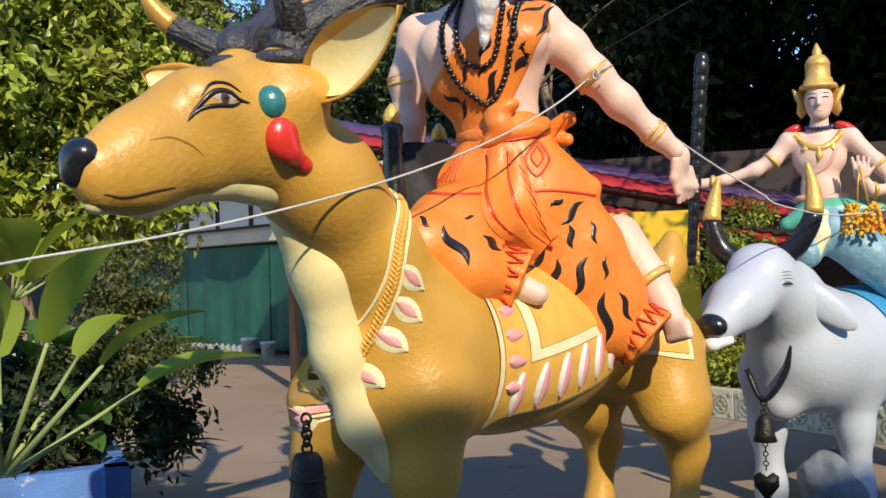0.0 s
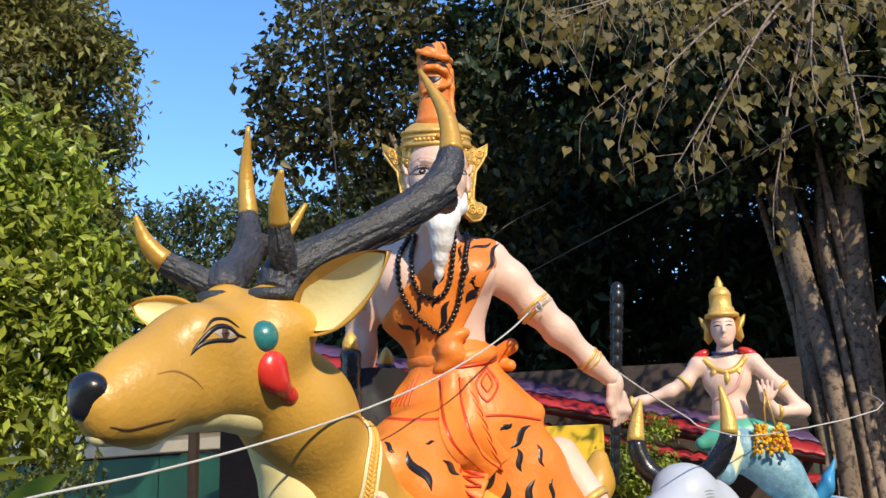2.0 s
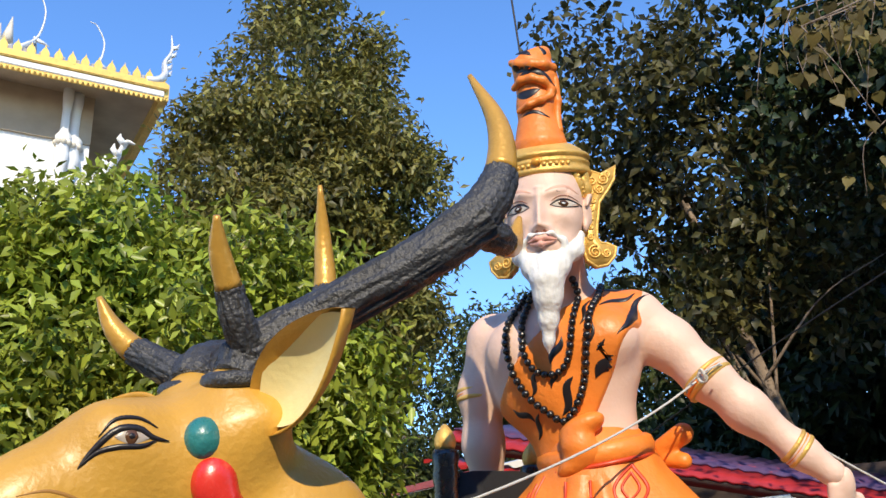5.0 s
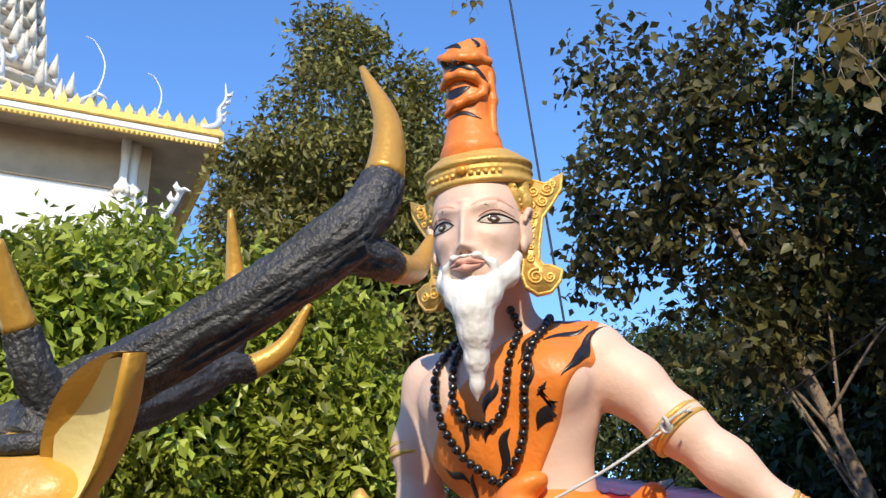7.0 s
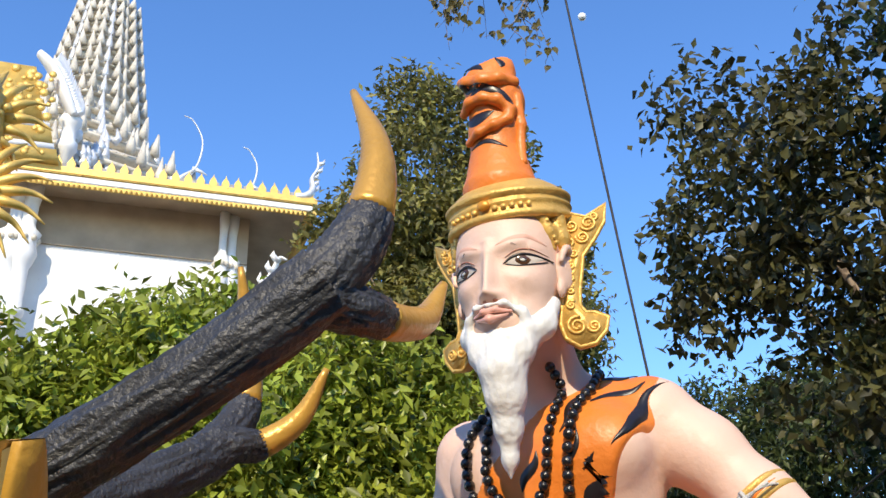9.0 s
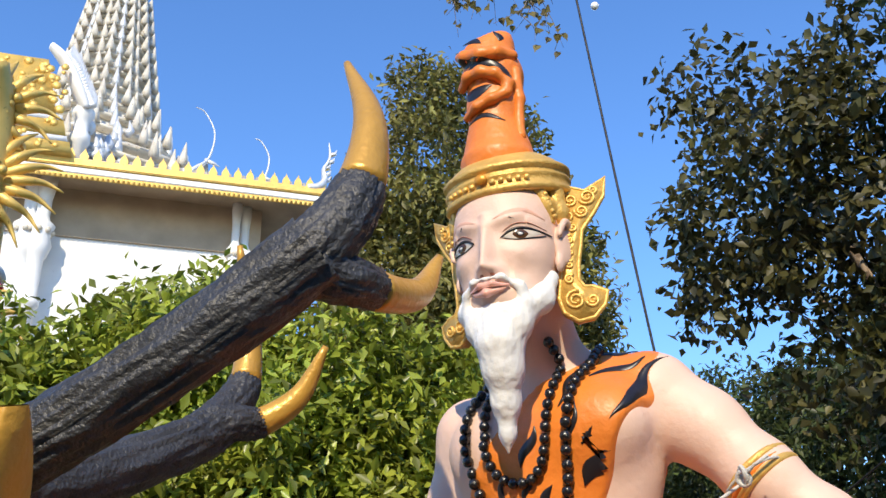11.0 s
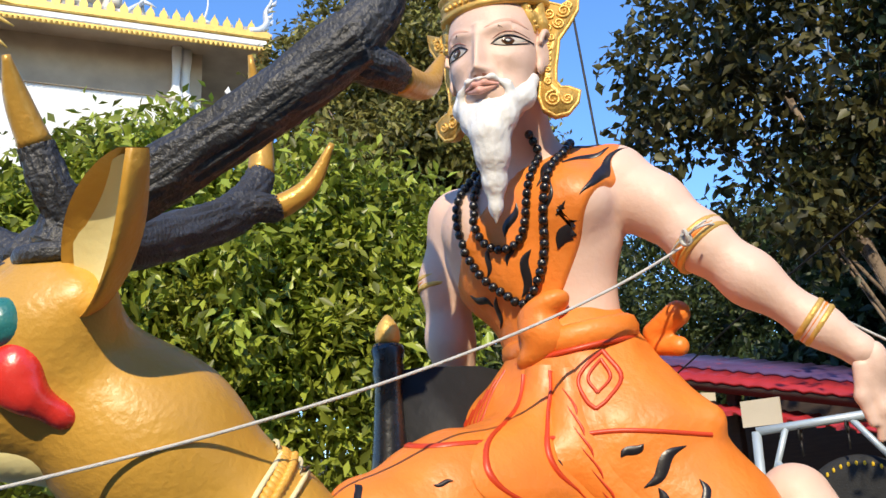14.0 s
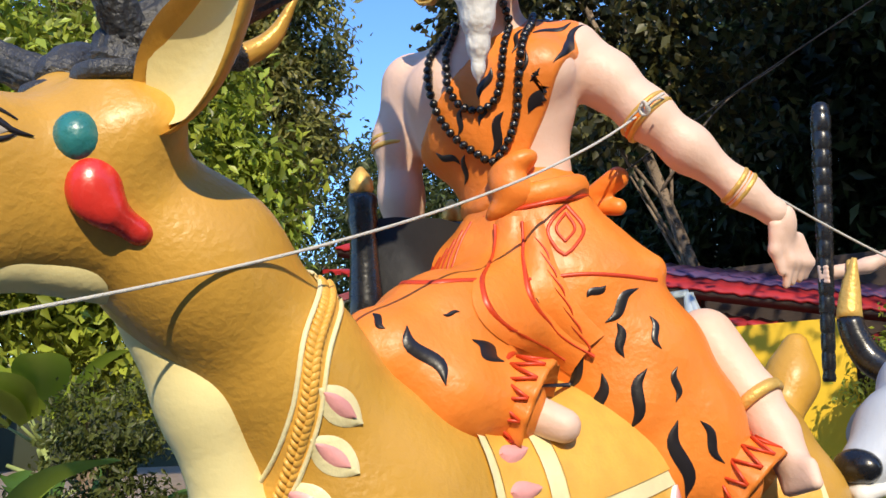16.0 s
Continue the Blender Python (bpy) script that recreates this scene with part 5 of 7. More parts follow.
# ---- screened building on the yard's far side ----
def screened_house():
    root = empty("screened_house", pose(-5.5, 9.86, 0, 0, 0, -25.2))
    boxed("upper_wall", (13.2, 0.25, 1.3), (-7.3, 0.35, 2.95), CREAM_WALL, root)
    boxed("ledge", (14, 0.3, 0.22), (-7.2, 0.10, 2.42), CREAM_WALL, root, bevel=0.02)
    boxed("lower_wall", (10.5, 0.2, 2.3), (-9.4, 0.4, 1.15), DARK_WOOD, root)
    for k in range(8):
        x = -1.5 - k * 1.42
        fr = boxed("window_panel", (1.30, 0.05, 0.72), (x, 0.19, 3.02), PLASTER, root)
        for dx, dz, sx, sz in ((0, 0.36, 1.38, 0.05), (0, -0.36, 1.38, 0.05), (0.67, 0, 0.05, 0.76), (-0.67, 0, 0.05, 0.76)):
            o = boxed("frame_bar", (sx, 0.04, sz), (dx, -0.035, dz), DARK_WOOD, fr)
    boxed("roof", (11.5, 3.2, 0.12), (-8.0, 0.4, 4.05), OLD_WHITE, root, (14, 0, 0))
    boxed("roof_trim", (11.5, 0.08, 0.12), (-8.0, -1.17, 3.68), RED_TIN, root)
    for k in range(3):
        b = Builder()
        verts, faces = [], []
        N, M = 40, 10
        for i in range(N + 1):
            for j in range(M + 1):
                x, z = -4.15 - k * 3.55 + 3.5 * i / N - 0.0, 0.12 + 2.13 * j / M
                verts.append((x, 0.03 * math.sin(i * 0.9 + k) * (1 - j / M) + 0.02 * math.sin(i * 0.37) + 0.02, z))
        for i in range(N):
            for j in range(M):
                q = i * (M + 1) + j
                faces.append((q, q + M + 1, q + M + 2, q + 1))
        b.add(verts, faces, NET)
        b.done("shade_net", parent=root)
    b = Builder()
    verts, faces = [], []
    for i in range(121):
        for dz in (0, 0.16):
            verts.append((-9.0 + 4.2 * i / 120, -0.12 - dz * 0.5, 0.02 + dz + 0.03 * math.sin(i * 0.9)))
    for i in range(120):
        faces.append((2 * i, 2 * i + 2, 2 * i + 3, 2 * i + 1))
    b.add(verts, faces, OLD_WHITE)
    b.done("corrugated_skirting", parent=root)
    boxed("door_post", (0.12, 0.14, 2.4), (-0.55, 0.1, 1.2), OLD_WHITE, root)
    boxed("door_post", (0.10, 0.14, 2.4), (0.35, 0.4, 1.2), RED_TIN, root)
    boxed("inner_wall", (3.4, 0.1, 2.4), (1.0, 0.75, 1.2), DARK_WOOD, root)
    for k, (x, z, w, h, m) in enumerate(((0.15, 1.75, 0.42, 0.6, PLASTER), (0.95, 1.6, 0.4, 0.45, CREAM_WALL), (0.6, 1.55, 0.3, 0.35, PLASTER))):
        boxed("wall_poster", (w, 0.02, h), (x, 0.68, z), m, root)
    return tagged(root, "cream shop house screened with dark green netting", "house")


screened_house()
HOUSE = Matrix.Translation((-5.5, 9.86, 0)) @ Matrix.Rotation(radians(-25.2), 4, "Z")


def bucket(at, r, h, label):
    root = empty("bucket", Matrix.Translation(at))
    b = Builder()
    b.add(*lathe((0, 0, 0), [(r * 0.82, 0), (r * 0.98, h * 0.86), (r * 1.06, h * 0.87), (r * 1.06, h * 0.92), (r, h * 0.93), (r, h), (r * 0.94, h), (r * 0.78, 0.02)], 24), OLD_WHITE)
    b.done("pail", parent=root)
    b = Builder()
    b.add(*tube([(r * math.cos(a), -r * 0.9 * math.sin(a), h * 0.9 - 0.12 * math.sin(a)) for a in np.linspace(0, math.pi, 14)], 0.005, 6), IRON)
    b.done("handle", parent=root)
    tagged(root, label, "bucket", "buckets by the netting")


bucket((-9.60, 11.35, 0), 0.16, 0.38, "white plastic paint bucket on the yard floor")
bucket((-9.05, 11.20, 0), 0.15, 0.32, "greyish white plastic bucket on the yard floor")


def extinguisher():
    root = empty("fire_extinguisher", HOUSE @ Matrix.Translation((-0.35, 0.0, 1.55)))
    b = Builder()
    b.add(*lathe((0, 0, 0), [(0.08, 0), (0.085, 0.02), (0.085, 0.42), (0.06, 0.48), (0.03, 0.5), (0.03, 0.56)], 20), RED)
    b.done("cylinder", parent=root)
    b = Builder()
    b.add(*lathe((0, 0, 0.2), [(0.087, 0), (0.087, 0.13)], 20), WHITE)
    b.done("paper_band", parent=root)
    b = Builder()
    b.add(*tube([(0, 0, 0.56), (0.05, -0.02, 0.58), (0.10, -0.03, 0.5), (0.10, -0.03, 0.15)], 0.014, 8), BLACK)
    b.done("hose", parent=root)
    tagged(root, "red fire extinguisher hung on the door post", "fire extinguisher")


extinguisher()


def side_table():
    root = empty("side_table", HOUSE @ Matrix.Translation((0.45, 0.25, 0)))
    boxed("tabletop", (1.1, 0.5, 0.04), (0, 0, 0.80), OLD_WHITE, root, bevel=0.005)
    boxed("shelf", (1.0, 0.45, 0.03), (0, 0, 0.22), OLD_WHITE, root, bevel=0.005)
    for x in (-0.5, 0.5):
        for y in (-0.2, 0.2):
            boxed("leg", (0.04, 0.04, 0.78), (x, y, 0.39), OLD_WHITE, root)
    tagged(root, "whitish side table in the shop doorway", "table")
    for k, (x, z, w, h, m, lab) in enumerate(((-0.3, 0.82, 0.34, 0.22, BLUE, "blue plastic basket on the side table"), (0.2, 0.82, 0.3, 0.16, OLD_WHITE, "white tray box on the side table"), (-0.2, 0.235, 0.3, 0.3, CREAM_WALL, "pale jar box on the lower shelf"))):
        o = empty("box", HOUSE @ Matrix.Translation((0.45 + x, 0.25, z)))
        boxed("case", (w, 0.3, h), (0, 0, h / 2), m, o, bevel=0.02)
        boxed("rim", (w + 0.02, 0.32, 0.03), (0, 0, h), m, o, bevel=0.008)
        tagged(o, lab, "box")


side_table()


# ---- tiled bed by the shed ----
def tiled_bed():
    root = empty("tiled_bed")
    line = [Vector((-2.6, 7.35, 0)), Vector((0.37, 5.37, 0)), Vector((4.2, 2.4, 0))]
    tile_me = mark_me = None
    for p, q in zip(line, line[1:]):
        d = (q - p)
        ln = d.length
        ang = math.degrees(math.atan2(d.y, d.x))
        m = (p + q) / 2
        boxed("kerb_wall", (ln, 0.16, 0.30), (m.x, m.y, 0.15), TILE, root, (0, 0, ang))
        n = int(ln / 0.31)
        nrm = Vector((d.y, -d.x, 0)).normalized()
        for k in range(n):
            c = p + d * ((k + 0.5) / n) + nrm * 0.085
            if tile_me is None:
                bm = bmesh.new()
                box(bm, (0.295, 0.014, 0.29), (0, 0, 0), 0.004)
                o = part("tile", bm, TILE, root)
                tile_me = o.data
                b = Builder()
                v, f = ring((0, -0.009, 0), (0, 1, 0), 0.085, 0.010, 20, 0.5)
                b.add(v, f, TILE_MARK)
                for kx, kz in ((0.1, 0.1), (-0.1, 0.1), (0.1, -0.1), (-0.1, -0.1)):
                    b.add(*ball((kx, -0.008, kz), 0.028, 8, 5, (1, 0.2, 1)), TILE_MARK)
                for kk in range(4):
                    a = kk * math.pi / 2
                    b.add(*ball((0.04 * math.cos(a), -0.008, 0.04 * math.sin(a)), 0.03, 8, 5, (1, 0.2, 1)), TILE_MARK)
                pm = b.done("tile_pattern", parent=o)
                mark_me = pm.data
            else:
                o = new("tile", tile_me)
                o.parent = root
                pm = new("tile_pattern", mark_me)
                pm.parent = o
            o.matrix_basis = pose(c.x, c.y, 0.15, 0, 0, ang)
    boxed("soil", (4.5, 1.0, 0.26), (-0.9, 6.85, 0.13), SOIL, root, (0, 0, -34))
    return tagged(root, "low garden bed edged with patterned cream tiles", "garden bed")


tiled_bed()


# ---- boat trailer frame and tyre ----
def trailer():
    root = empty("trailer_frame")
    b0, b1 = Vector((-2.69, 5.66, 2.49)), Vector((-1.54, 6.18, 2.60))
    def bar(name, p, q, r=0.05):
        b = Builder()
        b.add(*tube([p, (Vector(p) + Vector(q)) / 2, q], r, 8), STEEL)
        b.done(name, parent=root)
    bar("top_bar", b0, b1, 0.04)
    bar("post", b1, (-1.58, 6.18, 0.0), 0.055)
    bar("post", b0, (-2.76, 5.66, 0.0), 0.045)
    bar("strut", b1 - Vector((0.0, 0, 0.02)), (-1.20, 6.25, 1.55))
    bar("strut", (-1.95, 6.0, 2.56), (-1.60, 6.18, 2.05), 0.03)
    bar("strut", (-2.45, 5.76, 2.5), (-2.66, 5.7, 1.9), 0.03)
    bar("strut", (-2.55, 5.72, 2.2), (-2.30, 5.8, 1.8), 0.03)
    bar("cross_bar", (-2.72, 5.66, 1.2), (-1.56, 6.18, 1.2))
    for t in (0.3, 0.62):
        p = b0.lerp(b1, t)
        b = Builder()
        b.add(*ring(p - Vector((0, 0, 0.08)), (1, 0.2, 0), 0.05, 0.012, 16), IRON)
        b.add(*tube([p - Vector((0, 0, 0.14)), p - Vector((0, 0, 0.2)), p - Vector((0, 0, 0.28))], 0.012, 6), IRON)
        b.done("shackle", parent=root)
    tagged(root, "pale blue welded steel tube frame", "frame")
    t = empty("tyre", Matrix.Translation((-2.05, 6.25, 0.0)))
    m = Matrix.Translation((0, 0, 1.70)) @ Matrix.Rotation(radians(24), 4, "Z") @ Matrix.Scale(1.35, 4)
    b = Builder()
    v, f = lathe((0, 0, 0), [(0.24, -0.10), (0.32, -0.13), (0.385, -0.11), (0.40, -0.07), (0.40, 0.07), (0.385, 0.11), (0.32, 0.13), (0.24, 0.10)], 40, 1.0, Matrix.Rotation(radians(90), 3, "X"))
    b.add([np.array(m @ Vector(p)) for p in v], f, RUBBER)
    b.done("tread", parent=t)
    b = Builder()
    for k in range(16):
        a = 0.4 + k * 0.15
        c = m @ Vector((0.34 * math.cos(a), -0.135, 0.34 * math.sin(a)))
        b.add(*ball(c, 0.016, 6, 4, (1, 0.3, 1.4)), YELLOW_WALL)
    b.done("yellow_marking", parent=t)
    boxed("stand", (0.3, 0.3, 1.2), (0, 0.0, 0.60), DARK_WOOD, t)
    tagged(t, "black racing tyre with yellow sidewall marks", "tyre")


trailer()


# ---- trees ----
BARK = material("grey_bark", (0.24, 0.18, 0.13), 0.9, vary=0.35, scale=5, bump=0.9, bump_scale=18, wear=(0.10, 0.07, 0.05), wear_at=0.52, stretch=(1, 1, 0.3))
LEAF_BRIGHT = leaf_material("fresh_leaf", (0.29, 0.345, 0.045), island=0.65, rough=0.36)
LEAF_OLIVE = leaf_material("olive_leaf", (0.20, 0.185, 0.045), island=0.65)
# dark green; for wood and fig the canopy's shade is in this colour
LEAF_DARK_SHADED = leaf_material("dark_shaded_leaf", (0.035, 0.055, 0.018), island=0.6)
LEAF_SLOPE = leaf_material("slope_leaf", (0.068, 0.088, 0.024), island=0.6)
LEAF_BODHI = leaf_material("bodhi_leaf", (0.125, 0.098, 0.022), island=0.5, through=0.2, rough=0.6)
LEAF_MID = leaf_material("mid_leaf", (0.085, 0.078, 0.023), island=0.7)


def leaves(name, blobs, count, size, mat, parent=None, seed=0, droop=0.4, clump=9, fill=0.55, wide=0.42, lumps=34):
    """Many folded leaves in sprays near the skin of the crown's lobes."""
    rng = np.random.default_rng(seed)
    # each lobe carries smaller clumps on its skin, with gaps between
    cc, cr, cd = [], [], []
    for c, r in blobs:
        c, r = np.array(c, float), np.array(r, float)
        for k in range(lumps):
            d = rng.normal(size=3)
            d /= np.linalg.norm(d)
            cc.append(c + d * r * rng.uniform(fill, 0.95))
            cr.append(r.mean() * rng.uniform(0.16, 0.34))
            cd.append(d)
    cc, cr, cd = np.array(cc), np.array(cr), np.array(cd)
    which = rng.choice(len(cc), count // clump, p=cr ** 2 / (cr ** 2).sum())
    d = rng.normal(size=(len(which), 3)) + 0.9 * cd[which]
    d /= np.linalg.norm(d, axis=1)[:, None]
    spray = cc[which] + d * cr[which][:, None] * (0.45 + 0.6 * rng.random(len(which)) ** 0.5)[:, None] * np.array((1.15, 1.15, 0.85))
    p = np.repeat(spray, clump, 0) + rng.normal(size=(len(spray) * clump, 3)) * size * 0.9
    out = np.repeat(d, clump, 0)
    n = len(p)
    ax = out * 0.6 + rng.normal(size=(n, 3)) * 0.7 + np.array((0, 0, -droop))
    ax /= np.linalg.norm(ax, axis=1)[:, None]
    nor = rng.normal(size=(n, 3)) * 0.42 + out * 0.75 + np.array((0, 0, 0.45))
    side = np.cross(ax, nor)
    side /= np.linalg.norm(side, axis=1)[:, None] + 1e-9
    nor = np.cross(side, ax)
    ln = size * (0.65 + 0.7 * rng.random(n))[:, None]
    base, tip = p - ax * ln / 2, p + ax * ln / 2 - nor * ln * 0.10
    mid = p - ax * ln * 0.06
    l, rr = mid + side * ln * wide / 2 + nor * ln * 0.07, mid - side * ln * wide / 2 + nor * ln * 0.07
    verts = np.stack([base, rr, tip, l], 1).reshape(-1, 3)
    k = np.arange(n)[:, None] * 4
    tris = np.concatenate([k + np.array((0, 1, 2)), k + np.array((0, 2, 3))], 1).reshape(-1)
    me = bpy.data.meshes.new(name)
    me.vertices.add(len(verts))
    me.vertices.foreach_set("co", verts.astype(np.float32).reshape(-1))
    me.loops.add(len(tris))
    me.loops.foreach_set("vertex_index", tris.astype(np.int32))
    me.polygons.add(len(tris) // 3)
    me.polygons.foreach_set("loop_start", np.arange(0, len(tris), 3, dtype=np.int32))
    me.update(calc_edges=True)
    me.materials.append(mat)
    ob = new(name, me)
    ob.parent = parent
    return tagged(ob, kind="stuff")


def tree(label, base, blobs, count, size, mat, trunk_r, seed, name="tree", limbs=8, droop=0.4, fill=0.5, wide=0.42, lumps=34):
    root = empty(name)
    rnd = random.Random(seed)
    b = Builder()
    top = np.mean([np.array(c[0]) for c in blobs], 0)
    base = np.array(base, float)
    line = spline([(*base, trunk_r * 1.25), (*(base + (top - base) * 0.3 + np.array((0.1, 0.1, 0))), trunk_r), (*(base + (top - base) * 0.95), trunk_r * 0.45)], 14)
    b.add(*tube(line[:, :3], line[:, 3], 12), BARK)
    for k, c in enumerate(blobs):
        for j in range(max(1, limbs // len(blobs))):
            t = 0.35 + 0.55 * rnd.random()
            s = base + (top - base) * t
            e = np.array(c[0]) + np.array([rnd.uniform(-0.7, 0.7) * q for q in c[1]])
            m_ = (s + e) / 2 + np.array((0, 0, 0.12 * np.linalg.norm(e - s)))
            ln = spline([(*s, trunk_r * 0.26), (*m_, trunk_r * 0.13), (*e, trunk_r * 0.05)], 10)
            b.add(*tube(ln[:, :3], ln[:, 3], 7), BARK)
    b.done("trunk", parent=root)
    cr = leaves("crown", blobs, count, size, mat, root, seed, droop, fill=fill, wide=wide, lumps=lumps)
    return tagged(root, label, "tree", "trees round the yard")


def blob(x, y, z, rx, ry=None, rz=None):
    return ((x, y, z), (rx, ry or rx, rz or rx))


# bright bushy tree behind the deer
tree("bushy tree with fresh bright green leaves", (-7.6, 3.9, 0), [blob(-7.2, 4.4, 3.3, 1.6, 1.6, 1.5), blob(-8.0, 3.0, 4.2, 1.9, 1.9, 1.7), blob(-8.4, 1.5, 3.6, 1.8, 1.8, 1.9), blob(-7.5, 4.2, 5.2, 1.5, 1.5, 1.5), blob(-8.8, 2.5, 5.4, 1.6, 1.6, 1.4), blob(-9.4, 0.4, 4.6, 1.6, 1.6, 1.8), blob(-6.9, 4.7, 4.2, 1.1, 1.1, 1.1)],
     76000, 0.175, LEAF_BRIGHT, 0.16, 11, fill=0.45, lumps=60, wide=0.46)
# tall tree beyond it
tree("tall tree with yellowish olive crown", (-15.9, 14.6, 0), [blob(-16.9, 13.7, 15.0, 3.1, 3.1, 4.3), blob(-15.7, 14.8, 12.2, 2.5, 2.5, 3.2), blob(-17.6, 12.7, 11.4, 2.8, 2.8, 3.8), blob(-15.6, 15.2, 9.4, 2.1, 2.1, 2.6)],
     64000, 0.26, LEAF_OLIVE, 0.35, 12, lumps=54)
# wooded slope behind everything, with a dark mound added to close sky gaps between the trees
bm = bmesh.new()
bmesh.ops.create_uvsphere(bm, u_segments=64, v_segments=24, radius=1, matrix=Matrix.Translation((6, 52, -3)) @ Matrix.Rotation(radians(14), 4, "Z") @ Matrix.Diagonal((75, 22, 13, 1)))
for v in bm.verts:
    v.co += Vector(noise.noise_vector(v.co * 0.08)) * 2.5
tagged(part("hill", bm, material("dark_mound_backing", (0.035, 0.04, 0.018), 0.95, vary=0.3, scale=0.3, bump=0.8, bump_scale=2), smoothed=True), "dark mound added behind the wood to close sky gaps", "hill", kind="structure")
tree("tree with feathery green crown on the slope", (-10, 25, 0), [blob(-12, 27, 7.5, 5, 4, 5.0), blob(-9, 25, 9.0, 4, 3.5, 3.6), blob(-17, 30, 9, 5, 4, 5)], 40000, 0.30, LEAF_SLOPE, 0.35, 13, lumps=70)
tree("tree with feathery green crown on the slope", (-27, 31, 0), [blob(-26, 31, 10, 5, 4, 6.5), blob(-32, 34, 11, 5, 4, 7)], 26000, 0.36, LEAF_SLOPE, 0.35, 23, lumps=60)
# shade inside the wood comes from the dark leaf colour
tree("dense wood behind the shed, coloured dark for canopy shade", (0, 20, 0), [blob(-5, 19, 5, 5, 3, 4.5), blob(1, 17, 6, 5, 3, 5), blob(7, 14, 7, 4, 3, 7), blob(-3, 18, 9, 4, 3, 3), blob(11, 11, 7, 4, 4, 7)], 110000, 0.34, LEAF_DARK_SHADED, 0.4, 17, lumps=80, fill=0.3)
# old fig with a fluted trunk and hanging boughs; crown leaves coloured dark for canopy shade
tree("old bodhi fig with hanging boughs, crown coloured dark for canopy shade", (3.2, 10.6, 0), [blob(0.5, 10.8, 9.2, 3.6, 3.0, 2.6), blob(4.5, 10.0, 8.8, 3.6, 3.2, 3.0), blob(2.0, 9.0, 7.6, 2.6, 2.2, 1.8), blob(7.5, 9.5, 6.5, 3.0, 3.0, 4.0)],
     80000, 0.19, LEAF_DARK_SHADED, 0.30, 14, limbs=6, lumps=60, fill=0.25, wide=0.6)
tree("open-crowned tree with olive leaves and gaps of sky", (-2.2, 11.6, 0), [blob(-4.0, 10.4, 9.0, 2.0, 2.0, 2.6), blob(-2.4, 11.0, 7.2, 1.9, 1.9, 2.0), blob(-1.6, 10.8, 10.2, 2.2, 2.0, 2.2), blob(-4.6, 11.0, 6.6, 1.2, 1.2, 1.6), blob(-5.0, 9.8, 8.8, 1.3, 1.3, 2.2), blob(-5.6, 9.2, 7.6, 0.7, 0.7, 0.9), blob(-3.6, 9.6, 5.6, 0.9, 0.9, 0.8), blob(-5.3, 9.4, 10.9, 0.9, 0.9, 0.9)],
     13000, 0.19, LEAF_MID, 0.12, 19, lumps=30, fill=0.3, wide=0.6)
fig = empty("fig_roots", Matrix.Translation((3.15, 10.4, 0)))
for k in range(11):
    a = k * 0.62
    x, y = 0.42 * math.cos(a), 0.40 * math.sin(a)
    r = 0.10 + 0.05 * math.sin(k * 2.1)
    ln = spline([(x + 0.22 * math.cos(a), y + 0.2 * math.sin(a), 0, r * 1.6), (x + 0.05 * math.sin(3 * a), y, 1.6, r), (x - 0.1, y, 3.4, r * 1.1), (x - 0.25 + 0.1 * math.cos(5 * a), y, 5.2, r), (x - 0.1 + 0.6 * math.cos(a), y + 0.3, 7.2, r * 0.5)], 26)
    b = Builder()
    b.add(*tube(ln[:, :3], ln[:, 3], 9), BARK)
    b.done("root", parent=fig)
tagged(fig, "pale fluted aerial roots of the old fig", "roots")


def bough(label, start, tips, seed, size=0.12, per=9):
    """A long bough with thin twigs that hang down, set with heart-shaped leaves on stalks."""
    root = empty("bough")
    rng = np.random.default_rng(seed)
    wood, pts = Builder(), []
    for tip in tips:
        ln = spline([(*start, 0.035), (*((np.array(start) + np.array(tip)) / 2 + np.array((0, 0, 0.35))), 0.018), (*tip, 0.006)], 20)
        wood.add(*tube(ln[:, :3], ln[:, 3], 7), BARK)
        for k in range(7, 21, 1):
            p = ln[k, :3]
            q = p + np.array((rng.normal() * 0.25, rng.normal() * 0.25, -0.15 - 0.75 * rng.random()))
            tw = spline([(*p, 0.006), (*((p + q) / 2 + rng.normal(size=3) * 0.06), 0.005), (*q, 0.003)], 8)
            wood.add(*tube(tw[:, :3], tw[:, 3], 5), BARK)
            for j in range(per):
                t = rng.random()
                pts.append(tw[int(t * 8), :3] + rng.normal(size=3) * 0.09)
    wood.done("branch", parent=root)
    v, f = [], []
    for p in pts:
        s = size * rng.uniform(0.6, 1.2)
        a = rng.random() * 6.283
        ax = np.array((0.45 * math.cos(a), 0.45 * math.sin(a), -0.85))
        ax /= np.linalg.norm(ax)
        nor = np.array((0.5, -0.7, 0.3)) + rng.normal(size=3) * 0.5
        sd = np.cross(ax, nor)
        sd /= np.linalg.norm(sd)
        nor = np.cross(sd, ax)
        k = len(v)
        prof = ((0.0, 0.0), (-0.06, 0.30), (0.22, 0.50), (0.55, 0.36), (0.80, 0.12), (1.12, 0.0))
        mid = [p + ax * s * x - nor * s * 0.10 * x * x for x, _ in prof]
        v += mid + [m_ + sd * s * w + nor * s * 0.16 * w for m_, (_, w) in zip(mid, prof)] + [m_ - sd * s * w + nor * s * 0.16 * w for m_, (_, w) in zip(mid, prof)]
        for i in range(5):
            f += [(k + i, k + i + 1, k + 7 + i, k + 6 + i), (k + i + 1, k + i, k + 12 + i, k + 13 + i)]
    tagged(link("foliage", v, f, [LEAF_BODHI], None, root), kind="stuff")
    tagged(root, label, "branch", "boughs over the yard")


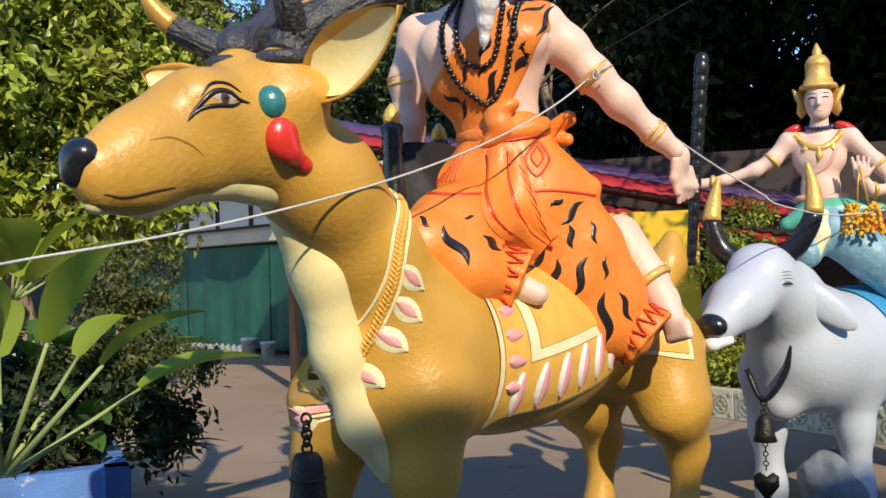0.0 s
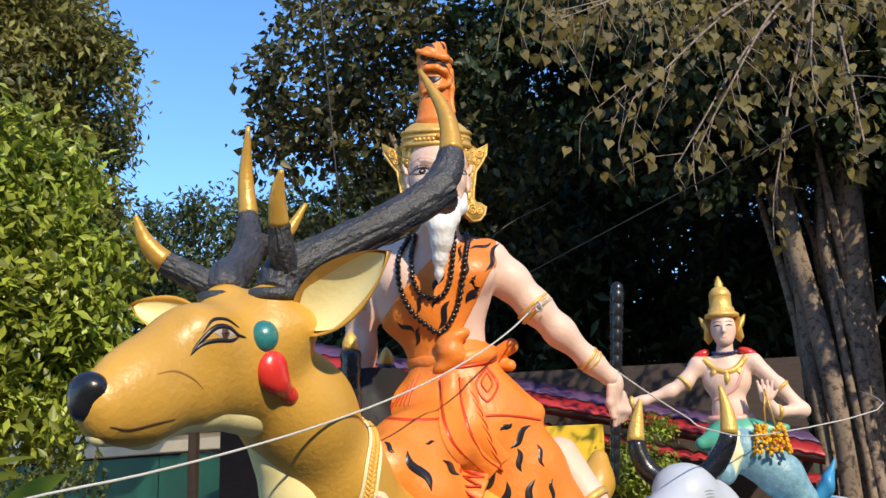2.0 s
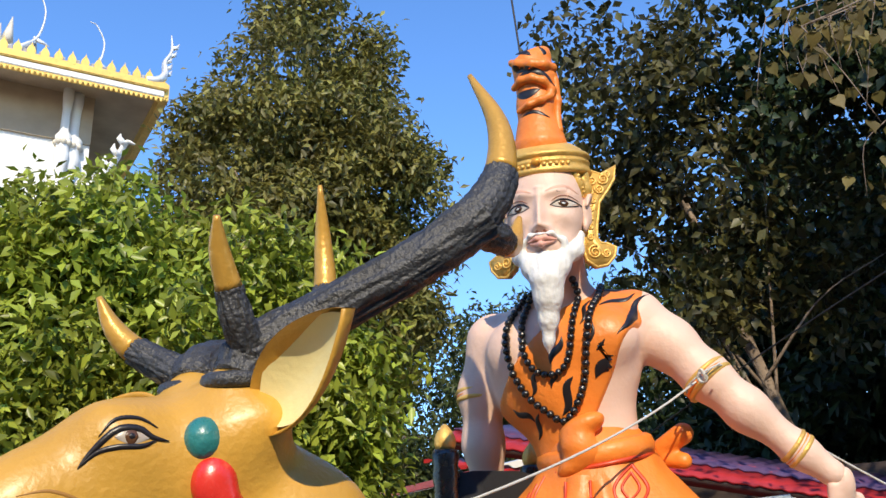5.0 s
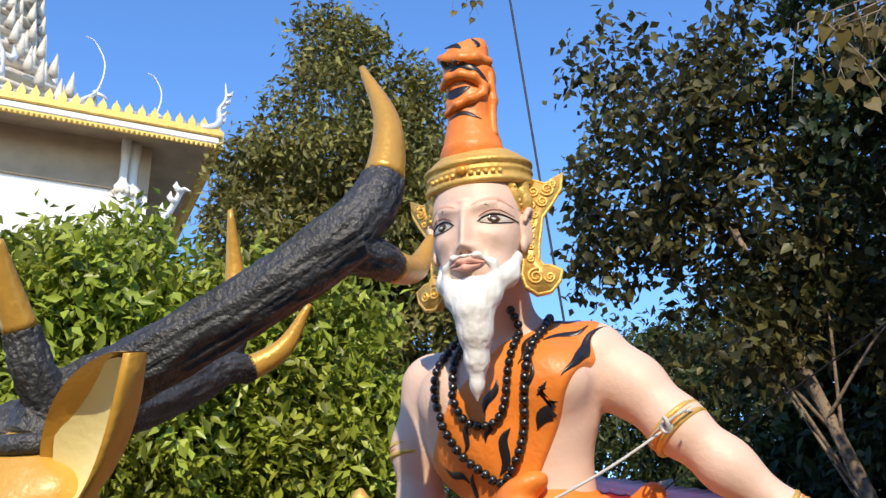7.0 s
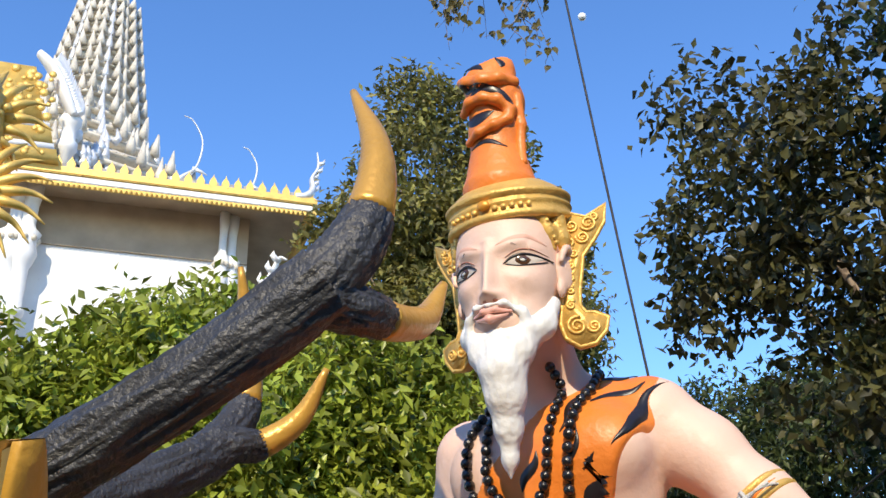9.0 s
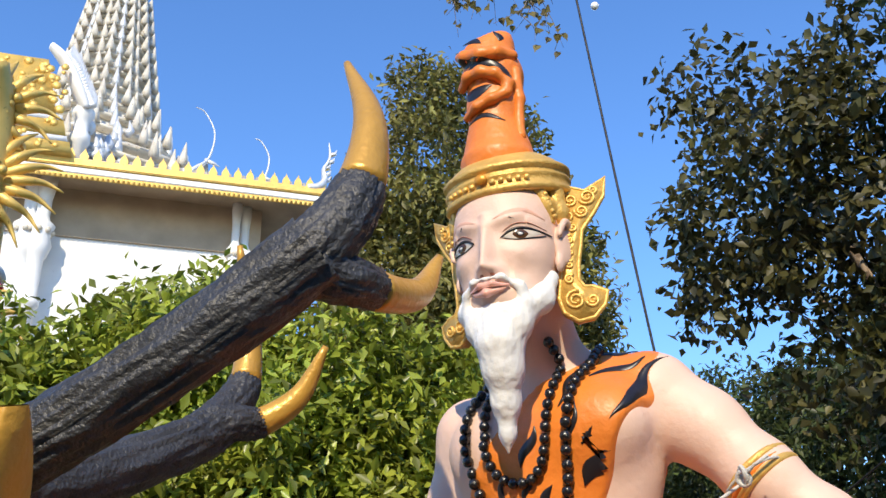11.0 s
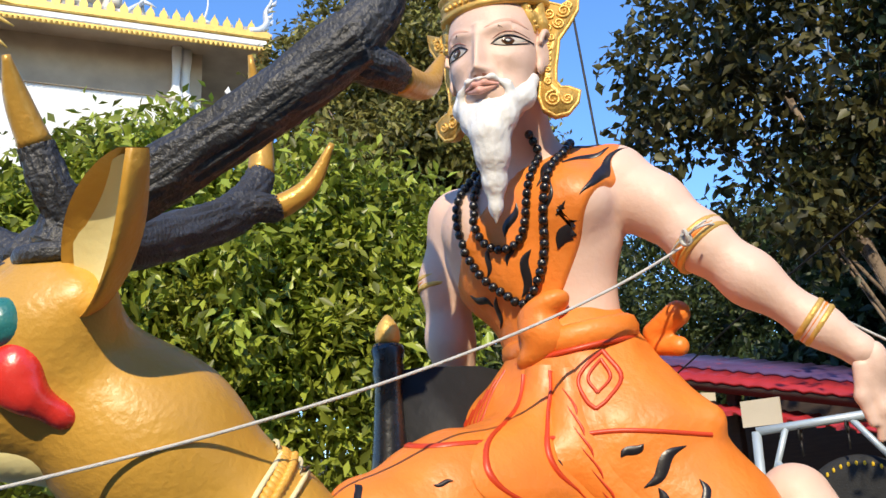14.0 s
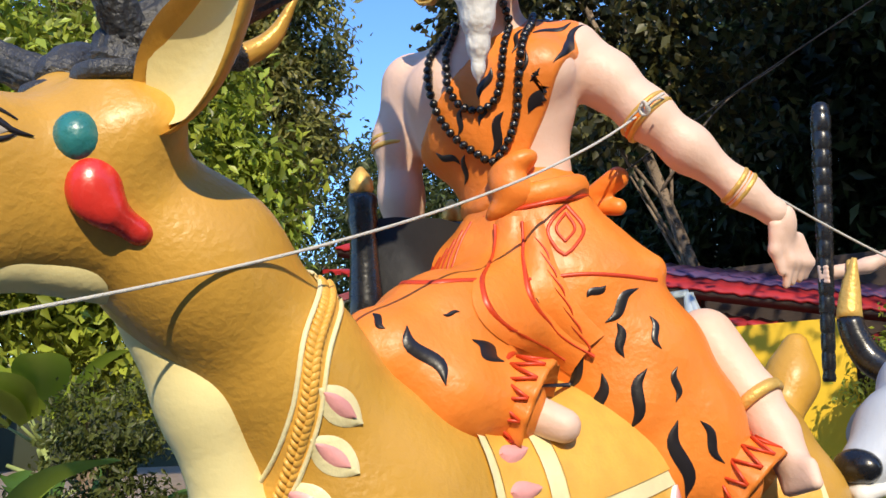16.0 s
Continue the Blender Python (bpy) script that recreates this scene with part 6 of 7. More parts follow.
bough("hanging fig bough with brownish heart-shaped leaves", (3.2, 7.5, 8.0), [(0.0, 3.4, 6.0), (0.7, 3.2, 5.0), (1.4, 3.0, 4.7), (2.2, 2.8, 5.0), (0.9, 4.6, 6.6), (2.6, 3.2, 4.2), (1.0, 3.9, 4.5), (1.9, 4.1, 4.2), (0.3, 4.3, 5.4)], 31, 0.12, 6)
bough("hanging fig bough with brownish heart-shaped leaves", (3.6, 8.0, 8.0), [(-0.7, 5.0, 7.2), (-0.2, 4.4, 6.6), (3.6, 3.6, 4.6), (4.2, 5.0, 5.0), (3.2, 4.6, 6.4), (-0.8, 6.2, 7.8)], 32, 0.13)
bough("thin leafy fig bough high over the yard", (-6.2, 7.8, 14.0), [(-5.5, 4.7, 11.0), (-6.2, 4.5, 11.3), (-5.0, 5.0, 11.3), (-5.6, 5.5, 10.7), (-6.6, 5.2, 11.6)], 33, 0.11, 8)


# ---- second statue group: white bull with crowned rider ----
def bull():
    b = Builder()
    forms = [ell((1.45, 2.45, 1.0), (0.44, 0.95, 0.42), (0, 0, -30)), ell((1.12, 1.98, 1.02), (0.36, 0.42, 0.42), (0, 0, -30)), ell((1.95, 3.15, 1.02), (0.42, 0.5, 0.42), (0, 0, -30))]
    forms += chain((1.10, 1.95, 1.15, 0.32), (0.98, 1.70, 1.38, 0.24), (0.90, 1.55, 1.50, 0.19))
    forms += chain((0.88, 1.50, 1.50, 0.19), (0.76, 1.28, 1.37, 0.155), (0.655, 1.08, 1.245, 0.115))
    forms += [ell((0.86, 1.50, 1.58), (0.16, 0.15, 0.12)), ell((0.92, 1.46, 1.46), (0.06, 0.08, 0.06))]
    forms += chain((1.02, 1.88, 0.95, 0.20), (0.95, 1.75, 0.70, 0.12))
    for x, y in ((0.86, 1.98), (1.40, 2.05), (1.75, 3.35), (2.25, 3.1)):
        forms += chain((x, y, 0.85, 0.19), (x - 0.01, y, 0.50, 0.105), (x, y, 0.12, 0.085), (x, y, 0.04, 0.10))
    skin = blend(forms, 0.10, 0.02)
    b.add(*skin, COW)
    tr = bvh_of(skin)
    b.add(*blend([ell((0.62, 1.00, 1.245), (0.105, 0.075, 0.075), (-10, 0, -28))], 0.03, 0.012), BLACK)
    b.add(*blend(chain((0.56, 1.02, 1.155, 0.03), (0.63, 0.97, 1.14, 0.035), (0.72, 1.03, 1.16, 0.03)), 0.03, 0.012), WHITE)
    for pts in ([(0.99, 1.58, 1.62, 0.075), (1.10, 1.58, 1.72, 0.070), (1.19, 1.58, 1.88, 0.060), (1.20, 1.60, 2.05, 0.045), (1.17, 1.60, 2.23, 0.012)],
                [(0.74, 1.58, 1.62, 0.075), (0.64, 1.58, 1.70, 0.070), (0.585, 1.58, 1.86, 0.060), (0.60, 1.60, 2.02, 0.045), (0.635, 1.60, 2.17, 0.012)]):
        ln = spline(pts, 24)
        b.add(*tube(ln[:14, :3], ln[:14, 3], 14), BLACK)
        b.add(*tube(ln[13:, :3], ln[13:, 3] * 1.03, 14), GOLD)
    for s, base, tip in ((1, (1.02, 1.56, 1.50), (1.40, 1.62, 1.20)), (-1, (0.72, 1.62, 1.50), (0.50, 1.72, 1.30))):
        a, t = np.array(base), np.array(tip)
        ax = t - a
        ln = np.linalg.norm(ax)
        m_ = (a + t) / 2
        rot = Vector(ax).to_track_quat("Z", "Y").to_euler()
        b.add(*blend([ell(m_, (0.035, 0.095, ln * 0.56), [math.degrees(e) for e in rot])], 0.02, 0.012), COW)
    e = [(0.93, 1.40, 1.46), (0.96, 1.43, 1.465), (0.985, 1.47, 1.46)]
    way = (-0.75, 0.6, -0.1)
    b.add(*stroke(tr, e, taper(0.04), way=way), GREYBLUE)
    b.add(*stroke(tr, [np.array(p) + np.array((0, 0, 0.002)) for p in e], taper(0.018), way=way, lift=0.007), STRIPE)
    for k in range(3):
        b.add(*stroke(tr, [np.array(p) + np.array((0, 0, 0.035 + 0.02 * k)) for p in e], taper(0.008), way=way), GREYBLUE)
    # saddle cloth: blue with a dark red woven panel
    for x0, x1, lift, mat, low in ((-0.30, 0.75, 0.012, BLUE, 95), (0.05, 0.40, 0.022, WOVEN, 85)):
        verts, faces, N, M = [], [], 24, 26
        for i in range(N + 1):
            s = x0 + (x1 - x0) * i / N
            c = Vector((1.45 + 0.5 * s, 2.45 + 0.866 * s, 1.0))
            for j in range(M + 1):
                a = radians(-low + 2 * low * j / M)
                d = Vector((math.sin(a) * 0.866, -math.sin(a) * 0.5, math.cos(a)))
                h = tr.ray_cast(c + d * 1.2, -d, 1.2)
                verts.append(np.array((h[0] or c + d * 0.44) + d * lift))
        for i in range(N):
            for j in range(M):
                k = i * (M + 1) + j
                faces.append((k, k + M + 1, k + M + 2, k + 1))
        b.add(verts, faces, mat)
    b.add(*blend(chain((1.75, 2.30, 1.42, 0.05), (1.86, 2.32, 1.55, 0.08), (1.93, 2.34, 1.72, 0.015), flat=((1, 0, 0), 0.5)), 0.02, 0.014), BLUE)
    tagged(b.done("bull_statue"), "white painted bull statue with black and gold horns", "statue")
    # neck strap, bell and heart pendant
    root = empty("bull_bell", Matrix.Translation((0.86, 1.63, 0.72)))
    bb = Builder()
    pts = [(0.24, 0.08, 0.72), (0.20, -0.02, 0.50), (0.14, -0.06, 0.20), (0.0, -0.06, 0.02), (-0.10, 0.02, 0.20)]
    ln = spline(pts, 24)
    bb.add(*tube(ln, 0.018, 8, flat=1.6), BLACK)
    bb.done("strap", parent=root)
    bb = Builder()
    bb.add(*lathe((0, -0.06, -0.24), [(0.012, 0.17), (0.03, 0.16), (0.055, 0.12), (0.06, 0.05), (0.075, 0.0), (0.06, 0.0), (0.04, 0.1)], 20), IRON)
    for k in range(4):
        bb.add(*ring((0, -0.06, -0.06 + 0.03 * k), (1 if k % 2 else 0, 0 if k % 2 else 1, 0), 0.018, 0.005, 14), IRON)
    bb.done("bell", parent=root)
    bb = Builder()
    for k in range(6):
        bb.add(*ring((0, -0.06, -0.26 - 0.03 * k), (1 if k % 2 else 0, 0 if k % 2 else 1, 0), 0.015, 0.004, 12), IRON)
    heart = [(0.0, -0.10), (0.075, 0.0), (0.075, 0.06), (0.04, 0.085), (0.0, 0.055), (-0.04, 0.085), (-0.075, 0.06), (-0.075, 0.0)]
    v, f = plate(heart, 0.015, Matrix.Translation((0, -0.06, -0.52)) @ Matrix.Rotation(radians(90), 4, "X"))
    bb.add(v, f, IRON)
    bb.done("heart_plate", parent=root)
    tagged(root, "dark iron bell and heart plate on the bull's strap", "bell")


GREYBLUE = material("grey_line_paint", (0.25, 0.28, 0.32), 0.4, bump=0)
WOVEN = material("dark_red_woven_paint", (0.20, 0.03, 0.025), 0.6, vary=0.3, scale=25, bump=0.5)
NAVY = material("navy_bead", (0.02, 0.03, 0.12), 0.3, bump=0.2)
bull()


def rider():
    b = Builder()
    X, Y = 1.24, 2.25
    sk = [ell((X, Y, 2.32), (0.175, 0.11, 0.16)), cap((X - 0.19, Y, 2.44), (X + 0.19, Y, 2.44), 0.06, 0.06), ell((X, Y, 2.10), (0.13, 0.10, 0.17))]
    sk += chain((X + 0.01, Y - 0.02, 2.58, 0.058), (X, Y, 2.46, 0.07))
    sk += chain((X - 0.20, Y, 2.44, 0.062), (X - 0.30, Y - 0.03, 2.32, 0.052), (X - 0.42, Y - 0.06, 2.25, 0.045), (X - 0.62, Y - 0.1, 2.19, 0.034), (X - 0.78, Y - 0.12, 2.17, 0.04))
    sk += chain((X + 0.20, Y, 2.44, 0.062), (X + 0.36, Y - 0.02, 2.25, 0.052), (X + 0.50, Y - 0.04, 2.07, 0.046), (X + 0.32, Y - 0.14, 2.06, 0.036), (X + 0.26, Y - 0.18, 2.14, 0.034))
    b.add(*blend(sk, 0.045, 0.012), SKIN)
    hand = [ell((X + 0.25, Y - 0.20, 2.17), (0.045, 0.02, 0.055), (0, 12, 0))]
    for k in range(4):
        hand += chain((X + 0.215 + 0.025 * k, Y - 0.20, 2.20, 0.013), (X + 0.20 + 0.034 * k, Y - 0.205, 2.285 - 0.006 * abs(k - 1), 0.010))
    hand += chain((X + 0.29, Y - 0.2, 2.16, 0.013), (X + 0.33, Y - 0.2, 2.21, 0.010))
    for k in range(4):
        hand += chain((X - 0.80, Y - 0.14, 2.205 - 0.026 * k, 0.014), (X - 0.835, Y - 0.19, 2.20 - 0.026 * k, 0.013), (X - 0.80, Y - 0.21, 2.195 - 0.026 * k, 0.011))
    b.add(*blend(hand, 0.015, 0.007), SKIN)
    face = [ell((X + 0.01, Y - 0.03, 2.70), (0.092, 0.105, 0.135)), ell((X + 0.01, Y - 0.06, 2.615), (0.062, 0.065, 0.06))] + chain((X + 0.01, Y - 0.135, 2.71, 0.008), (X + 0.01, Y - 0.152, 2.665, 0.014))
    fm = blend(face, 0.02, 0.007)
    b.add(*fm, SKIN)
    ft = bvh_of(fm)
    for s in (-1, 1):
        c = X + 0.01 + s * 0.042
        for dz, w, dx in ((0.0, 0.012, 0.028), (0.028, 0.007, 0.034)):
            b.add(*stroke(ft, [(c - s * dx, 2, 2.705 + dz), (c, 2, 2.713 + dz), (c + s * dx, 2, 2.708 + dz)], taper(w), way=(0, 1, 0), lift=0.002), STRIPE)
    b.add(*stroke(ft, [(X - 0.018, 2, 2.628), (X + 0.01, 2, 2.624), (X + 0.038, 2, 2.628)], taper(0.013), way=(0, 1, 0), lift=0.002), LIP)
    b.add(*lathe((X + 0.01, Y - 0.02, 2.775), [(0.10, 0), (0.128, 0.012), (0.122, 0.035), (0.098, 0.048), (0.094, 0.075), (0.082, 0.088), (0.079, 0.165), (0.084, 0.175), (0.074, 0.205), (0.050, 0.235), (0.028, 0.245), (0.033, 0.262), (0.024, 0.285), (0.006, 0.325)], 28), GOLD)
    for s in (-1, 1):
        m = Matrix.Translation((X + 0.01 + s * 0.095, Y - 0.01, 2.70)) @ Matrix.Rotation(radians(s * -20), 4, "Z") @ Matrix.Rotation(radians(90), 4, "X") @ Matrix.Diagonal((s, 1, 1, 1))
        b.add(*plate([(0, 0.09), (0.05, 0.075), (0.075, 0.095), (0.06, 0.03), (0.04, 0.0), (0.05, -0.07), (0.02, -0.11), (-0.01, -0.08), (-0.015, 0.03)], 0.03, m), GOLD)
        b.add(*blend([ell((X + s * 0.17, Y + 0.02, 2.515), (0.075, 0.06, 0.035), (0, s * 25, 0))], 0.02, 0.01), RED)
    for k in range(24):
        a = 2 * math.pi * k / 24
        b.add(*ball((X + 0.005 + 0.085 * math.cos(a), Y - 0.015 + 0.075 * math.sin(a), 2.525 + 0.018 * math.sin(a)), 0.013, 8, 5), NAVY)
    skin_tree = bvh_of(blend(sk, 0.045, 0.014))
    def on(pts, w, mat, **kw):
        b.add(*stroke(skin_tree, [(X + x, Y, z) for x, z in pts], w, way=(0, 1, 0), **kw), mat)
    on([(-0.15, 2.48), (-0.08, 2.40), (0, 2.37), (0.08, 2.40), (0.15, 2.48)], 0.045, GOLD, raised=0.01, n=24)
    on([(-0.09, 2.40), (-0.09, 2.35)], taper(0.05), GOLD, raised=0.01, n=6)
    on([(0.0, 2.37), (0.0, 2.28)], taper(0.05), GOLD, raised=0.01, n=6)
    on([(0.09, 2.40), (0.09, 2.35)], taper(0.05), GOLD, raised=0.01, n=6)
    on([(0.12, 2.40), (0.05, 2.25), (-0.10, 2.17)], 0.025, LIP, raised=0.006)
    for c, nr, r in (((X - 0.31, Y - 0.035, 2.31), (-0.7, -0.2, -0.6), 0.056), ((X + 0.37, Y - 0.02, 2.24), (0.6, 0, -0.7), 0.055), ((X - 0.70, Y - 0.115, 2.18), (-1, 0, 0), 0.038), ((X + 0.33, Y - 0.14, 2.06), (-1, -0.4, 0), 0.042)):
        b.add(*ring(c, nr, r, 0.016, 20), GOLD)
    b.add(*ring((X, Y, 2.03), (0, 0, 1), 0.15, 0.03, squash=0.75), LIP)
    cloth = [ell((X, Y, 1.92), (0.20, 0.15, 0.13))] + chain((X - 0.05, Y - 0.1, 1.90, 0.13), (X - 0.22, Y - 0.16, 1.86, 0.05)) + chain((X + 0.1, Y - 0.05, 1.92, 0.13), (X + 0.37, Y - 0.06, 1.95, 0.03))
    b.add(*blend(cloth, 0.05, 0.013), GREEN)
    leg = chain((X + 0.05, Y - 0.1, 1.82, 0.16), (X + 0.30, Y - 0.05, 1.62, 0.15), (X + 0.42, Y, 1.45, 0.12)) + chain((X - 0.05, Y - 0.1, 1.80, 0.14), (X - 0.10, Y - 0.25, 1.66, 0.10))
    b.add(*blend(leg, 0.06, 0.014), TEALCLOTH)
    b.add(*blend(chain((X + 0.02, Y - 0.22, 1.92, 0.03), (X + 0.0, Y - 0.27, 1.78, 0.045), (X - 0.06, Y - 0.29, 1.65, 0.05), flat=((0, 1, 0), 0.5)), 0.02, 0.01), PALE)
    tagged(b.done("rider_statue"), "painted crowned rider statue seated on the white bull", "statue")
    # flower garland on the wrist
    root = empty("garland", Matrix.Translation((X + 0.24, Y - 0.24, 1.92)))
    rnd = random.Random(3)
    for name, pts, r in (("loop", [(0.0, 0, 0.30), (-0.015, 0, 0.15), (-0.02, 0, 0.02)], 0.006), ("string", [(0.0, 0, 0.30), (0.03, 0, 0.15), (0.05, 0, 0.02)], 0.006)):
        g = Builder()
        g.add(*tube(pts, r, 6), HORN_GOLD)
        g.done(name, parent=root)
    for dx in (-0.05, 0.065):
        g = Builder()
        for k in range(90):
            a, z = rnd.random() * 6.283, rnd.random()
            rr = 0.035 + 0.035 * z
            g.add(*ball((dx + rr * math.cos(a), rr * math.sin(a), 0.05 - 0.20 * z), 0.014, 6, 4), MARIGOLD)
        g.done("marigold_tassel", parent=root)
    tagged(root, "yellow marigold flower garland hanging from the hand", "garland")


MARIGOLD = material("marigold_petal", (0.85, 0.42, 0.01), 0.7, vary=0.2, scale=30, bump=0.5, island=0.25)
TEALCLOTH = material("patterned_blue_cloth_paint", (0.20, 0.38, 0.46), 0.45, vary=0.3, scale=26, bump=0.4, wear=(0.55, 0.35, 0.32), wear_at=0.62)
rider()


def staff():
    b = Builder()
    prof = [(0.030, 0), (0.036, 0.02), (0.030, 0.05)]
    for k in range(14):
        z = 0.06 + k * 0.098
        r = 0.030 + 0.0012 * k
        prof += [(r * 1.05, z), (r * 1.17, z + 0.02), (r * 1.19, z + 0.08), (r * 1.06, z + 0.095)]
    prof += [(0.05, 1.44), (0.045, 1.48), (0.02, 1.50)]
    b.add(*lathe((0, 0, 0), prof, 18), BLACK)
    tagged(b.done("staff", pose(0.375, 2.08, 1.60, 0, 5, 0)), "black turned staff held in the crowned rider's fist", "staff")


staff()


# ---- black throne behind the hermit ----
def throne():
    root = empty("throne", pose(-0.33, -0.03, 0, 0, 0, 9.8))
    for x, y, s in ((-0.44, -0.42, 1.0), (-0.36, 0.28, 1.0)):
        b = Builder()
        b.add(*lathe((x, y, 1.55), [(0.055, 0), (0.055, 0.32), (0.068, 0.36), (0.062, 0.42), (0.055, 0.52), (0.048, 0.66), (0.056, 0.70), (0.050, 0.74), (0.058, 0.78), (0.05, 0.80)], 22), BLACK)
        p = b.done("post", parent=root)
        b = Builder()
        b.add(*lathe((x, y, 2.35), [(0.036, 0), (0.044, 0.02), (0.044, 0.045), (0.034, 0.07), (0.014, 0.098), (0.006, 0.105)], 20), GOLD)
        b.done("finial", parent=p)["label"] = "gold painted finial"
    b = Builder()
    out = [(0, 1.6), (0.60, 1.6), (0.60, 2.16), (0.48, 2.24), (0.30, 2.275), (0.10, 2.27), (0.0, 2.255)]
    m = Matrix.Translation((-0.43, -0.41, 0)) @ Matrix.Rotation(radians(52), 4, "Z") @ Matrix.Rotation(radians(90), 4, "X")
    b.add(*plate(out, 0.05, m), BLACK_DULL)
    b.done("side_panel", parent=root)
    tagged(root, "black glossy throne with gold finials behind the hermit", "throne")


throne()


# ---- cords ----
def cord(name, pts, r, mat, label, n=40):
    b = Builder()
    b.add(*tube(spline(pts, n), r, 8), mat)
    return tagged(b.done(name), label, "rope")


def sagging(p, q, sag, n=9):
    p, q = np.array(p), np.array(q)
    return [p + (q - p) * t - np.array((0, 0, 4 * sag * t * (1 - t))) for t in np.linspace(0, 1, n)]


P = (0.195, 0.034, 2.602)
cord("rope", [np.array(P) * (1 - t) + np.array((-0.888, -2.834, 1.666)) * t + np.array((0.111, 0.212, -0.089)) * 4 * t * (1 - t) for t in np.linspace(0, 1, 9)] + [(-1.15, -3.95, 1.45), (-1.4, -5.2, 1.20)], 0.0046, ROPE, "pale grey cord tied round the hermit's arm band")
cord("rope", sagging(P, (1.06, 0.89, 1.92), 0.04) + [(1.45, 1.9, 1.90), (2.4, 3.0, 2.10), (3.1, 8.6, 2.6)], 0.0046, ROPE, "pale grey cord running past the rider to the tree")
b = Builder()
b.add(*ring((0.20, 0.03, 2.59), (-0.5, -0.1, 0.85), 0.088, 0.004), ROPE)
for k in range(3):
    b.add(*ring((0.235, -0.075, 2.575 + 0.006 * k), (0.5 * k, 1, 0.3), 0.018, 0.006, 14), ROPE)
b.add(*tube([(0.24, -0.08, 2.575), (0.28, -0.09, 2.60), (0.31, -0.07, 2.62)], 0.004, 6), ROPE)
tagged(b.done("cord_knot"), "grey cord knot round the arm band", "knot")
cord("wire", [(-2.6, 3.6, 2.55), (-0.22, 2.7, 3.38), (2.73, 2.6, 4.62), (6.0, 2.5, 6.0)], 0.006, IRON, "thin dark wire strung across the yard")
cord("wire", [(-2.35, 2.30, 9.96), (-2.16, 2.44, 7.22), (-2.01, 2.56, 4.93), (-1.93, 2.62, 3.79)], 0.009, IRON, "black overhead cable in front of the sky")

# moon in the day sky
b = Builder()
b.add(*ball((-909.5, 1189.4, 1227.0), 8.2, 24, 16), WHITE)
tagged(b.done("backdrop_moon"), "pale round day moon in blue sky", "moon", kind="structure")


# ---- bell on the deer ----
def deer_bell():
    root = empty("deer_bell", Matrix.Translation((-0.70, -1.40, 1.04)))
    b = Builder()
    for k in range(5):
        b.add(*ring((0, 0, -0.03 * k), (1 if k % 2 else 0, 0 if k % 2 else 1, 0), 0.022, 0.006, 14), IRON)
    b.done("chain", parent=root)
    b = Builder()
    b.add(*lathe((0, 0, -0.33), [(0.012, 0.20), (0.045, 0.19), (0.062, 0.165), (0.068, 0.10), (0.074, 0.03), (0.080, 0.0), (0.070, 0.0), (0.055, 0.12)], 24), IRON)
    b.add(*ring((0, 0, -0.24), (0, 0, 1), 0.07, 0.006), IRON)
    b.done("bell", parent=root)
    b = Builder()
    b.add(*tube([(0, 0, -0.25), (0, 0, -0.36), (0, 0, -0.40)], [0.01, 0.012, 0.022], 8), IRON)
    b.done("clapper", parent=root)
    tagged(root, "dark cast iron bell hanging from the collar", "bell")


deer_bell()


# ---- planter bed with topiary and leafy plants ----
def planter():
    root = empty("planter", pose(-2.45, -0.55, 0, 0, 0, 46))
    boxed("side", (0.14, 2.4, 0.62), (0, 1.0, 0.31), BLUE_BRICK, root, bevel=0.01)
    boxed("front", (3.4, 0.14, 0.62), (-1.63, -0.13, 0.31), BLUE_BRICK, root, bevel=0.01)
    boxed("soil", (3.2, 2.2, 0.52), (-1.68, 1.04, 0.26), SOIL, root)
    tagged(root, "blue painted planter box with pale flower pattern", "planter")


planter()


def leafy(name, label, base, count, length, width, mat, seed, lean=0.8, stem=None, arch=0.5):
    """Strap or paddle leaves that rise from one crown and arch over."""
    rnd = random.Random(seed)
    root = empty(name, Matrix.Translation(base))
    for k in range(count):
        a = 2.399 * k + rnd.uniform(-0.3, 0.3)
        el = radians(rnd.uniform(35, 80)) * (1 - 0.25 * lean)
        ln, w = length * rnd.uniform(0.7, 1.15), width * rnd.uniform(0.8, 1.15)
        d = np.array((math.cos(a) * math.cos(el), math.sin(a) * math.cos(el), math.sin(el)))
        sd = np.array((-math.sin(a), math.cos(a), 0))
        b = Builder()
        verts, faces, N = [], [], 10
        s0 = stem or 0.0
        if s0:
            b.add(*tube([np.zeros(3), d * s0 * 0.5, d * s0], [0.022, 0.015, 0.010], 6), STEM)
        for i in range(N + 1):
            t = i / N
            c = d * (s0 + ln * t) + np.array((d[0], d[1], 0)) * ln * t * t * 0.25 - np.array((0, 0, 1)) * ln * arch * t * t
            ww = w * max(0.03, math.sin(math.pi * min(1, 0.08 + 0.92 * t)) ** 0.7)
            fold = np.array((0, 0, 0.22 * ww))
            verts += [c - sd * ww / 2 + fold, c, c + sd * ww / 2 + fold]
        for i in range(N):
            for j in range(2):
                q = i * 3 + j
                faces.append((q, q + 1, q + 4, q + 3))
        b.add(verts, faces, mat)
        b.done("leaf", parent=root)
    return tagged(root, label, "plant", "plants in the planter")


